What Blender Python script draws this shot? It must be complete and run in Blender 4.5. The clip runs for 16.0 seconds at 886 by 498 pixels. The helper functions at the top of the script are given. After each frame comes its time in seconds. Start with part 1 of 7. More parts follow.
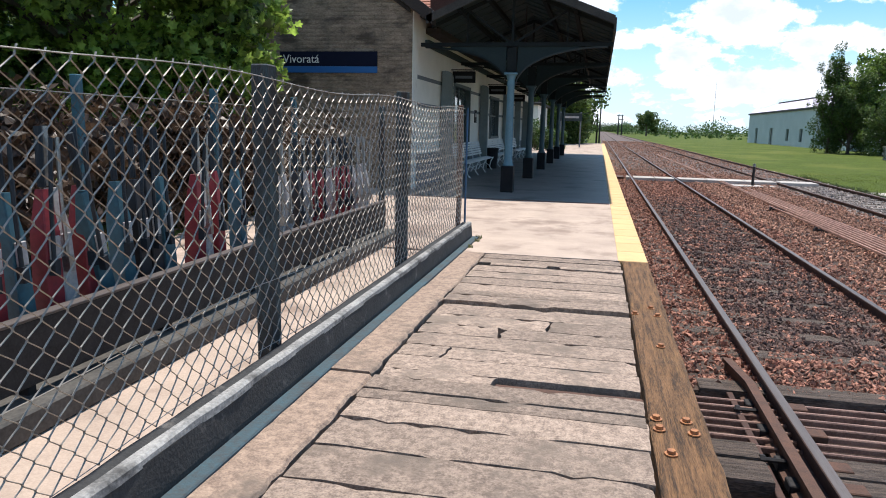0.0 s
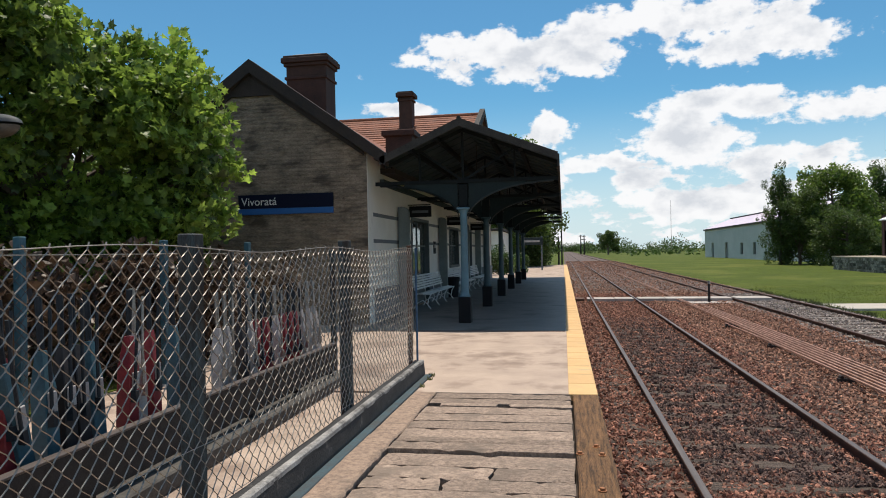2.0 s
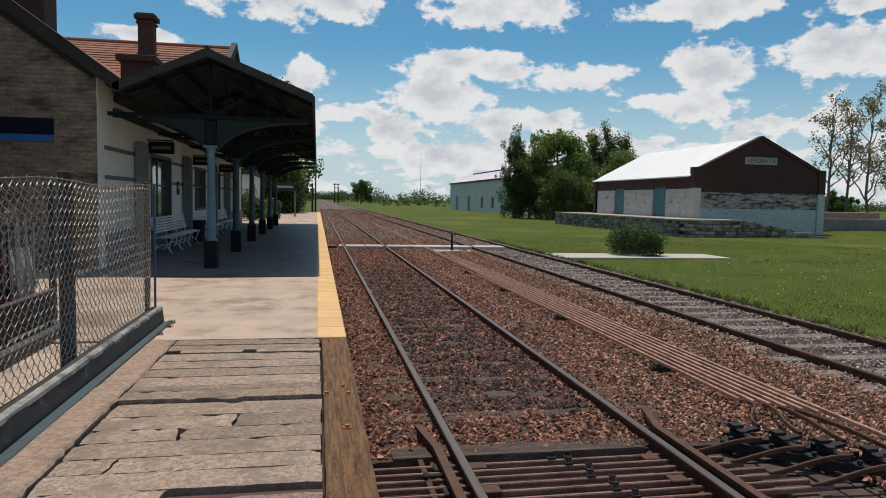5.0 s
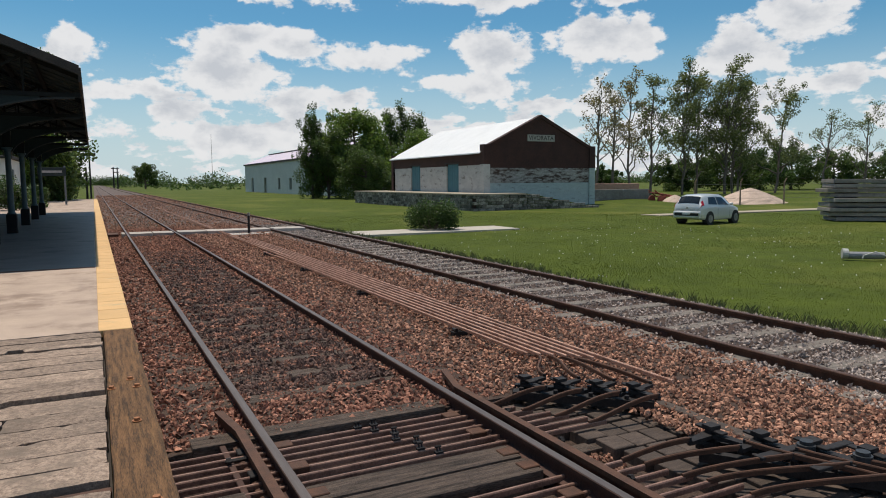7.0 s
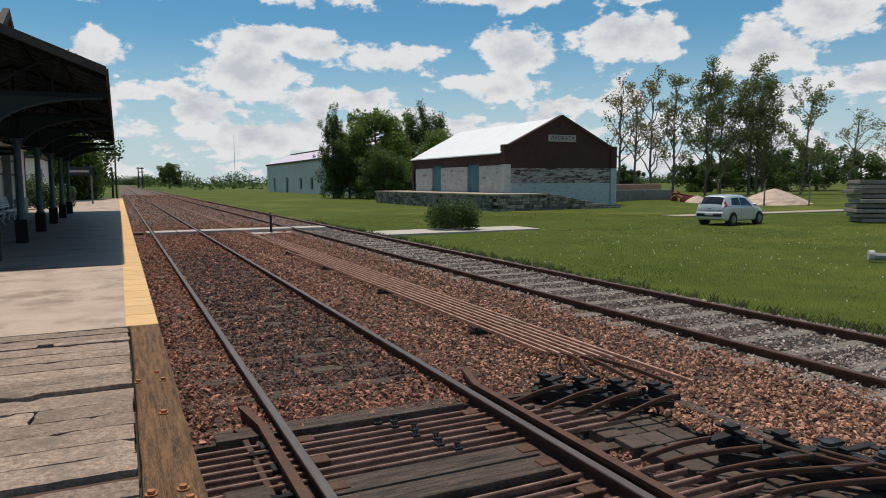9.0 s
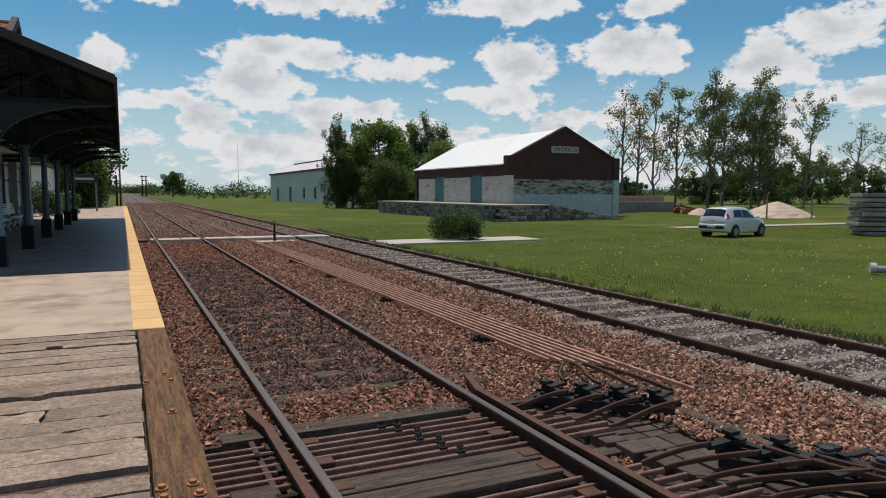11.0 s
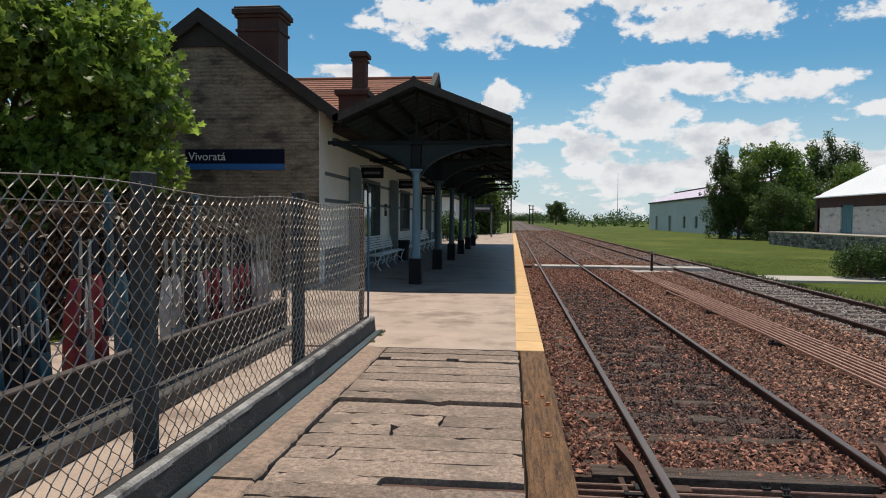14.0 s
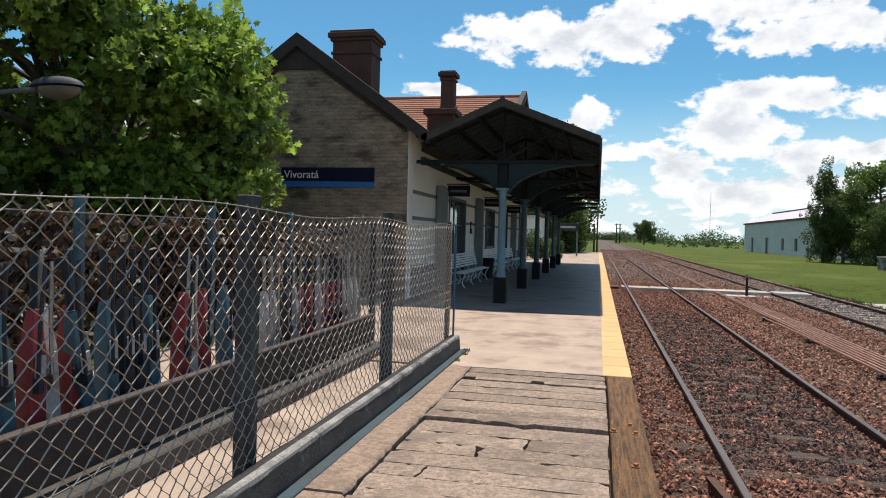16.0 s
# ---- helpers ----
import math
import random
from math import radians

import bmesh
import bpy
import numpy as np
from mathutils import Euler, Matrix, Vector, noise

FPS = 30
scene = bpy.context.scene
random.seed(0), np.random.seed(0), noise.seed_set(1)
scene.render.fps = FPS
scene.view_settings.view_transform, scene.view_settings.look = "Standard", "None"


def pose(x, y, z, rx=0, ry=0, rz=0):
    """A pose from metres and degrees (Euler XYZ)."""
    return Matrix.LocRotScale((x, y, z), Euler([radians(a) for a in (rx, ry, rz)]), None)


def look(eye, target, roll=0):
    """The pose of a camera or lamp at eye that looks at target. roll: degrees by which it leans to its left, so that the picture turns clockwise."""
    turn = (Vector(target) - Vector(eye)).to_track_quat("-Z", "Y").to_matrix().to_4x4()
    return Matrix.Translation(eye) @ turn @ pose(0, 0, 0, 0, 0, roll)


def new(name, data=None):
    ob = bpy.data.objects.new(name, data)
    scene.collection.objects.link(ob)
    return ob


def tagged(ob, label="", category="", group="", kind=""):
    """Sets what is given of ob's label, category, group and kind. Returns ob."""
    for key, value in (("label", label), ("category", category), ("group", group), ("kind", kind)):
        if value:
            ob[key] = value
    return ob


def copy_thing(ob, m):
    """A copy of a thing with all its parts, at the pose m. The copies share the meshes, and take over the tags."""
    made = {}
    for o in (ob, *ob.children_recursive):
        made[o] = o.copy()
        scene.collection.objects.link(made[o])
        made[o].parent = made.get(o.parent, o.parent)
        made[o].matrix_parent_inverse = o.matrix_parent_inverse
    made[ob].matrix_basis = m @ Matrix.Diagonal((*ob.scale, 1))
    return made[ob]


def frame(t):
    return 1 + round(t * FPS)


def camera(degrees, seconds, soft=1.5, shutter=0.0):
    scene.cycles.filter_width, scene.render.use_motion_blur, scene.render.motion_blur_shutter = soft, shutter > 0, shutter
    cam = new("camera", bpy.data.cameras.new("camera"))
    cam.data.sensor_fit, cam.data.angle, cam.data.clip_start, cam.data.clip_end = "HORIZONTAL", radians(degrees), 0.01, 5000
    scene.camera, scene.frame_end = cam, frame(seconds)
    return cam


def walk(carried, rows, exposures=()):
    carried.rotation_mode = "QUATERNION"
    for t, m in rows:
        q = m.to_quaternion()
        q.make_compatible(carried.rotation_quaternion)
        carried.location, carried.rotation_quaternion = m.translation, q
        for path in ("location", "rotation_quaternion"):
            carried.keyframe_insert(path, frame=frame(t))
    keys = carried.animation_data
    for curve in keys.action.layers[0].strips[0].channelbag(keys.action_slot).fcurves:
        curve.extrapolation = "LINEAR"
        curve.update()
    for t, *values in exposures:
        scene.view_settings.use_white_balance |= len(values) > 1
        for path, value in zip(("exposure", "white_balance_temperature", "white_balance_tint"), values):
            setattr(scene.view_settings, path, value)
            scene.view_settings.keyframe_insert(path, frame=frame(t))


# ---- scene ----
cam = camera(65.4, 16.0, soft=1.0)
PATH = [
    (0, (-1.378, 0.098, 1.862), (-1.800, 2.022, 1.512), 1.3),
    (0.5, (-1.216, 0.099, 1.96), (-1.52, 2.056, 1.682), 1.6),
    (1, (-1.128, 0.071, 2.003), (-1.415, 2.043, 1.835), -0.8),
    (1.5, (-1.123, 0.06, 2.033), (-1.451, 2.033, 2.0), -1.1),
    (2, (-1.122, 0.076, 2.032), (-1.466, 2.046, 2.042), -1.1),
    (2.5, (-1.082, 0.041, 1.968), (-1.488, 1.997, 1.871), -1.2),
    (3, (-1.12, 0.09, 1.972), (-1.501, 2.046, 1.802), -0.7),
    (3.5, (-1.137, 0.087, 1.964), (-1.498, 2.047, 1.8), 0.2),
    (4, (-1.113, 0.078, 1.968), (-1.491, 2.031, 1.77), 0.9),
    (4.5, (-1.096, 0.094, 1.982), (-1.229, 2.082, 1.804), 1.8),
    (5, (-1.109, 0.14, 1.984), (-0.75, 2.102, 1.843), 1.1),
    (5.2, (-1.089, 0.126, 2.006), (-0.59, 2.058, 1.861), 1.0),
    (7.3, (-1.069, 0.112, 1.915), (-0.156, 1.88, 1.707), -0.2),
    (7.5, (-1.067, 0.118, 1.911), (-0.146, 1.88, 1.691), -0.0),
    (8, (-1.071, 0.15, 1.901), (-0.178, 1.927, 1.687), 0.1),
    (8.5, (-1.076, 0.15, 1.918), (-0.237, 1.955, 1.725), 0.4),
    (9, (-1.096, 0.065, 1.915), (-0.253, 1.868, 1.721), -0.3),
    (9.2, (-1.102, 0.096, 1.899), (-0.236, 1.888, 1.695), -0.2),
    (11.3, (-1.162, -0.016, 1.884), (-0.342, 1.802, 1.736), 0.4),
    (11.5, (-1.168, -0.01, 1.89), (-0.399, 1.831, 1.748), 0.6),
    (12, (-1.163, -0.016, 1.883), (-0.453, 1.847, 1.728), 0.3),
    (12.5, (-1.151, -0.013, 1.882), (-0.523, 1.877, 1.695), 0.3),
    (13, (-1.144, 0.007, 1.865), (-0.713, 1.953, 1.699), 0.3),
    (13.5, (-1.133, 0.004, 1.862), (-1.049, 1.992, 1.662), 1.3),
    (14, (-1.158, 0.02, 1.924), (-1.357, 2.008, 1.837), 0.5),
    (14.5, (-1.159, -0.016, 1.969), (-1.541, 1.947, 1.937), 0.1),
    (15, (-1.162, -0.036, 1.966), (-1.559, 1.924, 1.93), 0.6),
    (15.5, (-1.175, -0.024, 1.955), (-1.594, 1.931, 1.9), 0.9),
    (16, (-1.189, -0.035, 1.967), (-1.627, 1.915, 1.924), 1.5),
]
EXPOSE = [(0.0, 0.27, 5950, 10), (0.5, 0.15, 6200, 10), (1.0, 0.04, 6400, 10), (2.0, -0.18, 6500, 10), (2.5, -0.20, 6500, 10), (3.1, -0.06, 6500, 10), (3.5, -0.02, 6500, 10), (4.3, -0.08, 6500, 10), (5.0, -0.50, 6500, 10), (7.5, -0.46, 6500, 10), (8.5, -0.47, 6500, 10), (9.0, -0.52, 6500, 10), (12.5, -0.52, 6500, 10), (13.5, -0.52, 6500, 10), (14.5, -0.2, 6500, 10), (16.0, -0.06, 6500, 10)]
walk(cam, [(t, look(eye, target, roll)) for t, eye, target, roll in PATH], EXPOSE)

# ---- world, sun, exposure ----
SUN_DIR = Vector((-0.03, 0.29, 0.95)).normalized()
sun_el = math.asin(SUN_DIR.z)
sun_az = math.atan2(SUN_DIR.x, SUN_DIR.y)
sun_data = bpy.data.lights.new("sun", "SUN")
sun_data.energy, sun_data.angle, sun_data.color = 5.15, radians(0.6), (1.0, 0.905, 0.775)
sun_lamp = new("sun", sun_data)
sun_lamp.matrix_world = look(SUN_DIR * 50, (0, 0, 0))

world = bpy.data.worlds.new("world")
scene.world = world
world.use_nodes = True
wt = world.node_tree
wt.nodes.clear()


def wn(kind, **props):
    n = wt.nodes.new(kind)
    for k, v in props.items():
        setattr(n, k, v)
    return n


def wmath(op, a, b=None, clamp=False):
    n = wn("ShaderNodeMath", operation=op, use_clamp=clamp)
    for i, v in enumerate((a, b)):
        if v is None:
            continue
        if isinstance(v, (int, float)):
            n.inputs[i].default_value = v
        else:
            wt.links.new(v, n.inputs[i])
    return n.outputs[0]


sky = wn("ShaderNodeTexSky", sky_type="NISHITA", sun_disc=False)
sky.sun_elevation, sky.sun_rotation = sun_el, sun_az
sky.air_density, sky.dust_density, sky.ozone_density = 1.0, 0.4, 2.2
way = wn("ShaderNodeTexCoord").outputs["Generated"]
sep = wn("ShaderNodeSeparateXYZ")
wt.links.new(way, sep.inputs[0])
dx, dy, dz = sep.outputs
azim = wmath("MULTIPLY", wmath("ARCTAN2", dx, dy), 57.2958)
elev = wmath("MULTIPLY", wmath("ARCSINE", dz), 57.2958)
azel = wn("ShaderNodeCombineXYZ")
wt.links.new(azim, azel.inputs[0])
wt.links.new(elev, azel.inputs[1])
# cumulus heaps: azimuth from the track, elevation, half width, half height, all in degrees
CLOUDS = [
    (9.4, 8.4, 5.1, 3.3), (11.3, 11.3, 2.6, 1.1), (15.1, 10.6, 3.9, 1.2), (20.7, 9.6, 5.3, 1.4), (14.3, 6.5, 5.6, 1.3),
    (1.9, 6.7, 2.4, 1.1), (6.1, 5.7, 2.9, 1.1), (32.0, 10.4, 4.2, 2.0), (40.2, 10.7, 4.3, 2.6), (30.0, 7.4, 4.0, 1.5),
    (49.6, 9.3, 3.5, 2.5), (53.8, 11.6, 3.6, 2.6), (29.3, 14.6, 6.2, 1.4), (14.8, 15.0, 7.2, 1.7), (40.7, 14.1, 3.9, 0.9),
    (-2.7, 15.9, 10.9, 2.2), (7.8, 17.1, 12.0, 1.8), (-13.8, 11.8, 3.8, 0.7), (-0.8, 9.5, 2.2, 1.6), (11.3, 3.3, 8.4, 1.6),
    (31.3, 3.8, 13.6, 1.1), (1.5, 4.0, 2.3, 1.3),
]
heap = None
for a0, e0, sa, se in CLOUDS:
    sub = wn("ShaderNodeVectorMath", operation="SUBTRACT")
    wt.links.new(azel.outputs[0], sub.inputs[0])
    sub.inputs[1].default_value = (a0, e0, 0)
    mul = wn("ShaderNodeVectorMath", operation="MULTIPLY")
    wt.links.new(sub.outputs[0], mul.inputs[0])
    mul.inputs[1].default_value = (1 / sa, 1 / se, 0)
    ln = wn("ShaderNodeVectorMath", operation="LENGTH")
    wt.links.new(mul.outputs[0], ln.inputs[0])
    m = wmath("SUBTRACT", 1.0, ln.outputs["Value"])
    heap = m if heap is None else wmath("SMOOTH_MAX", heap, m)
    if heap.node.operation == "SMOOTH_MAX":
        heap.node.inputs[2].default_value = 0.12


def wnoise(scale, detail, rough, shift=0.0, squash=1.6):
    mp = wn("ShaderNodeMapping")
    mp.inputs["Location"].default_value = (0, shift, 0)
    mp.inputs["Scale"].default_value = (1, squash, 1)
    wt.links.new(azel.outputs[0], mp.inputs[0])
    n = wn("ShaderNodeTexNoise", noise_dimensions="2D")
    n.inputs["Scale"].default_value, n.inputs["Detail"].default_value, n.inputs["Roughness"].default_value = scale, detail, rough
    wt.links.new(mp.outputs[0], n.inputs["Vector"])
    return n.outputs[0]


billow = wnoise(0.25, 8, 0.60)
# the open sky overhead and behind carries scattered clouds as well
far_noise = wnoise(0.045, 5, 0.5, 40.0)
scatter = wmath("SUBTRACT", wmath("MULTIPLY", far_noise, 4.0), 2.25)
high = wmath("MULTIPLY", wmath("SUBTRACT", elev, 27.0), 0.2, True)
side = wmath("MULTIPLY", wmath("SUBTRACT", wmath("ABSOLUTE", wmath("SUBTRACT", azim, 12.0)), 52.0), 0.1, True)
low = wmath("MULTIPLY", wmath("SUBTRACT", 10.5, elev), 0.28, True)
low_noise = wnoise(0.15, 6, 0.55, 17.0, 3.0)
low_body = wmath("SUBTRACT", wmath("MULTIPLY", wmath("ADD", wmath("SUBTRACT", wmath("MULTIPLY", low_noise, 3.4), 1.50), 1.0), low), 1.0)
away = wmath("MAXIMUM", high, side)
scatter = wmath("SUBTRACT", wmath("MULTIPLY", wmath("ADD", scatter, 1.0), away), 1.0)
body = wmath("MAXIMUM", wmath("MAXIMUM", heap, scatter), low_body)
dens = wmath("ADD", body, wmath("MULTIPLY", wmath("SUBTRACT", billow, 0.5), 2.6))
cover = wn("ShaderNodeMapRange", interpolation_type="SMOOTHSTEP")
wt.links.new(dens, cover.inputs[0])
cover.inputs[1].default_value, cover.inputs[2].default_value = 0.02, 0.34
# haze near the horizon
haze = wn("ShaderNodeMapRange", interpolation_type="SMOOTHSTEP")
wt.links.new(elev, haze.inputs[0])
haze.inputs[1].default_value, haze.inputs[2].default_value, haze.inputs[3].default_value, haze.inputs[4].default_value = 0.0, 13.0, 0.80, 0.0
# lit tops, greyer undersides: the same billows, compared with those a little higher
upper = wnoise(0.25, 8, 0.60, -1.3)
lit = wn("ShaderNodeMapRange")
wt.links.new(wmath("ADD", wmath("SUBTRACT", billow, upper), wmath("MULTIPLY", wmath("SUBTRACT", 0.55, dens), 0.3)), lit.inputs[0])
lit.inputs[1].default_value, lit.inputs[2].default_value = -0.20, 0.08
ccol = wn("ShaderNodeMix", data_type="RGBA")
wt.links.new(lit.outputs[0], ccol.inputs["Factor"])
ccol.inputs["A"].default_value, ccol.inputs["B"].default_value = (9.9, 10.3, 11.0, 1), (14.1, 14.1, 14.2, 1)
m1 = wn("ShaderNodeMix", data_type="RGBA")
wt.links.new(haze.outputs[0], m1.inputs["Factor"])
tint = wn("ShaderNodeMix", data_type="RGBA", blend_type="MULTIPLY")
tint.inputs["Factor"].default_value = 1.0
wt.links.new(sky.outputs[0], tint.inputs["A"])
tint.inputs["B"].default_value = (0.80, 1.45, 1.60, 1)
wt.links.new(tint.outputs["Result"], m1.inputs["A"])
m1.inputs["B"].default_value = (10.6, 12.0, 12.9, 1)
m2 = wn("ShaderNodeMix", data_type="RGBA")
wt.links.new(wmath("MULTIPLY", cover.outputs[0], 0.97), m2.inputs["Factor"])
wt.links.new(m1.outputs["Result"], m2.inputs["A"])
wt.links.new(ccol.outputs["Result"], m2.inputs["B"])
bg = wn("ShaderNodeBackground")
bg.inputs["Strength"].default_value = 0.078
wt.links.new(m2.outputs["Result"], bg.inputs["Color"])
wt.links.new(bg.outputs[0], wn("ShaderNodeOutputWorld").inputs[0])


# ---- materials ----
def mat(name, c1, c2=None, rough=0.8, metal=0.0, scale=8.0, fine=60.0, bump=0.3, bdist=0.01, stain=None, vary=0.0, coords="Object", stretch=(1, 1, 1), spread=0.5, spec=0.5, stain_scale=0.7, stain_at=0.56, island=False, brick=None):
    """Two scales of noise between c1 and c2, an optional stain colour, a grain bump."""
    m = bpy.data.materials.new(name)
    m.use_nodes = True
    nt = m.node_tree
    N, L = nt.nodes, nt.links
    b = N["Principled BSDF"]
    c2 = c2 or tuple(v * 0.7 for v in c1)
    tc = N.new("ShaderNodeTexCoord")
    mp = N.new("ShaderNodeMapping")
    mp.inputs["Scale"].default_value = stretch
    L.new(tc.outputs[coords], mp.inputs[0])
    oi = N.new("ShaderNodeObjectInfo")
    off = N.new("ShaderNodeVectorMath")
    off.operation = "ADD"
    sc = N.new("ShaderNodeMath")
    sc.operation = "MULTIPLY"
    sc.inputs[1].default_value = 37.0
    L.new(oi.outputs["Random"], sc.inputs[0])
    L.new(mp.outputs[0], off.inputs[0])
    L.new(sc.outputs[0], off.inputs[1])
    P = off.outputs[0]

    def noise_tex(s, d=5.0, r=0.6):
        n = N.new("ShaderNodeTexNoise")
        n.inputs["Scale"].default_value, n.inputs["Detail"].default_value, n.inputs["Roughness"].default_value = s, d, r
        L.new(P, n.inputs["Vector"])
        return n.outputs[0]

    n1, n2 = noise_tex(scale), noise_tex(fine, 3.0)
    mixv = N.new("ShaderNodeMath")
    mixv.operation = "MULTIPLY_ADD"
    mixv.inputs[1].default_value = 0.45
    L.new(n2, mixv.inputs[0])
    half = N.new("ShaderNodeMath")
    half.operation = "MULTIPLY"
    half.inputs[1].default_value = 0.55
    L.new(n1, half.inputs[0])
    L.new(half.outputs[0], mixv.inputs[2])
    rng = N.new("ShaderNodeMapRange")
    rng.inputs[1].default_value, rng.inputs[2].default_value = 0.5 - spread * 0.3, 0.5 + spread * 0.3
    L.new(mixv.outputs[0], rng.inputs[0])
    mix = N.new("ShaderNodeMix")
    mix.data_type = "RGBA"
    mix.inputs["A"].default_value, mix.inputs["B"].default_value = (*c1, 1), (*c2, 1)
    L.new(rng.outputs[0], mix.inputs["Factor"])
    col = mix.outputs["Result"]
    if stain:
        n3 = noise_tex(stain_scale, 6.0, 0.65)
        r3 = N.new("ShaderNodeMapRange")
        r3.inputs[1].default_value, r3.inputs[2].default_value = stain_at, stain_at + 0.14
        L.new(n3, r3.inputs[0])
        mx = N.new("ShaderNodeMix")
        mx.data_type = "RGBA"
        mx.inputs["B"].default_value = (*stain, 1)
        L.new(r3.outputs[0], mx.inputs["Factor"])
        L.new(col, mx.inputs["A"])
        col = mx.outputs["Result"]
    height = mixv.outputs[0]
    if brick:
        # faint courses showing through: brick length, course height, strength
        sw = N.new("ShaderNodeSeparateXYZ")
        L.new(tc.outputs["Object"], sw.inputs[0])
        sm = N.new("ShaderNodeMath")
        sm.operation = "ADD"
        L.new(sw.outputs[0], sm.inputs[0])
        L.new(sw.outputs[1], sm.inputs[1])
        cb = N.new("ShaderNodeCombineXYZ")
        L.new(sm.outputs[0], cb.inputs[0])
        L.new(sw.outputs[2], cb.inputs[1])
        bt = N.new("ShaderNodeTexBrick")
        bt.inputs["Color1"].default_value, bt.inputs["Color2"].default_value, bt.inputs["Mortar"].default_value = (1, 1, 1, 1), (0.62, 0.62, 0.62, 1), (0.42, 0.40, 0.38, 1)
        bt.inputs["Scale"].default_value, bt.inputs["Mortar Size"].default_value, bt.inputs["Mortar Smooth"].default_value = 1.0, 0.012, 0.4
        bt.inputs["Brick Width"].default_value, bt.inputs["Row Height"].default_value = brick[0], brick[1]
        L.new(cb.outputs[0], bt.inputs["Vector"])
        bx = N.new("ShaderNodeMix")
        bx.data_type, bx.blend_type = "RGBA", "MULTIPLY"
        bx.inputs["Factor"].default_value = brick[2]
        L.new(col, bx.inputs["A"])
        L.new(bt.outputs["Color"], bx.inputs["B"])
        col = bx.outputs["Result"]
        hb = N.new("ShaderNodeMath")
        hb.operation = "SUBTRACT"
        L.new(height, hb.inputs[0])
        L.new(bt.outputs["Fac"], hb.inputs[1])
        height = hb.outputs[0]
    if vary:
        hsv = N.new("ShaderNodeHueSaturation")
        rv = N.new("ShaderNodeMapRange")
        rv.inputs[3].default_value, rv.inputs[4].default_value = 1 - vary, 1 + vary
        src = oi.outputs["Random"]
        if island:
            src = N.new("ShaderNodeNewGeometry").outputs["Random Per Island"]
        L.new(src, rv.inputs[0])
        L.new(rv.outputs[0], hsv.inputs["Value"])
        L.new(col, hsv.inputs["Color"])
        col = hsv.outputs[0]
    L.new(col, b.inputs["Base Color"])
    b.inputs["Roughness"].default_value, b.inputs["Metallic"].default_value = rough, metal
    b.inputs["Specular IOR Level"].default_value = spec
    if bump:
        bp = N.new("ShaderNodeBump")
        bp.inputs["Strength"].default_value, bp.inputs["Distance"].default_value = bump, bdist
        L.new(height, bp.inputs["Height"])
        L.new(bp.outputs[0], b.inputs["Normal"])
    return m


CONC = mat("weathered_concrete", (0.439, 0.314, 0.228), (0.188, 0.131, 0.100), 0.94, scale=22, fine=95, bump=1.0, bdist=0.012, stain=(0.15, 0.115, 0.09), stain_scale=2.2, stain_at=0.54, spread=0.42)
PLANK = mat("concrete_plank", (0.405, 0.302, 0.231), (0.180, 0.131, 0.101), 0.94, scale=26, fine=95, bump=1.0, bdist=0.012, stain=(0.19, 0.145, 0.112), stain_scale=2.6, stain_at=0.50, vary=0.22, spread=0.32)
SLAB = mat("platform_screed", (0.520, 0.400, 0.314), (0.350, 0.265, 0.209), 0.92, scale=2.2, fine=90, bump=0.5, stain=(0.27, 0.195, 0.15), stain_scale=1.1, stain_at=0.50)
YELLOW = mat("yellow_paint", (0.72, 0.45, 0.20), (0.60, 0.375, 0.165), 0.75, scale=4, fine=60, bump=0.4, stain=(0.44, 0.33, 0.19), stain_scale=2.5, stain_at=0.60, vary=0.06)
TIMBER = mat("weathered_edge_timber", (0.300, 0.154, 0.065), (0.051, 0.029, 0.016), 0.92, scale=3.2, fine=22, bump=1.0, bdist=0.03, stretch=(13, 0.9, 3), stain=(0.34, 0.185, 0.07), stain_scale=1.4, stain_at=0.60, spread=0.38)
TARWOOD = mat("tarred_sleeper_timber", (0.21, 0.15, 0.115), (0.030, 0.021, 0.016), 0.9, scale=5, fine=40, bump=1.0, bdist=0.03, stretch=(0.6, 8, 3), stain=(0.036, 0.026, 0.020), stain_scale=1.6, stain_at=0.52)
RUST = mat("rusted_steel", (0.135, 0.062, 0.036), (0.055, 0.030, 0.021), 0.75, metal=0.3, scale=9, fine=90, bump=0.35)
RUSTROD = mat("rusty_rod_steel", (0.759, 0.460, 0.333), (0.276, 0.132, 0.086), 0.5, metal=0.2, scale=5, fine=60, bump=0.3)
RODDARK = mat("dark_rusty_rod_steel", (0.34, 0.20, 0.15), (0.11, 0.055, 0.040), 0.55, metal=0.2, scale=5, fine=60, bump=0.3)
RAILSIDE = mat("rail_side_rust", (0.100, 0.046, 0.032), (0.042, 0.023, 0.018), 0.8, metal=0.2, scale=5, fine=60, bump=0.3)
RAILTOP = mat("worn_rail_head", (0.172, 0.144, 0.131), (0.096, 0.076, 0.067), 0.5, metal=0.55, scale=4, fine=80, bump=0.08, stretch=(6, 0.3, 1))
RAILDULL = mat("rusted_rail_head", (0.12, 0.062, 0.042), (0.07, 0.04, 0.03), 0.6, metal=0.4, scale=4, fine=60, bump=0.15)
BLACKIRON = mat("greased_black_iron", (0.041, 0.037, 0.037), (0.017, 0.015, 0.015), 0.65, metal=0.1, scale=12, fine=80, bump=0.4, spec=0.25)
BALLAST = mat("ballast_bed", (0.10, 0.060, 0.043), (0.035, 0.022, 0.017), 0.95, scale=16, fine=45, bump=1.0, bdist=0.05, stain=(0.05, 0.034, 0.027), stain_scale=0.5)
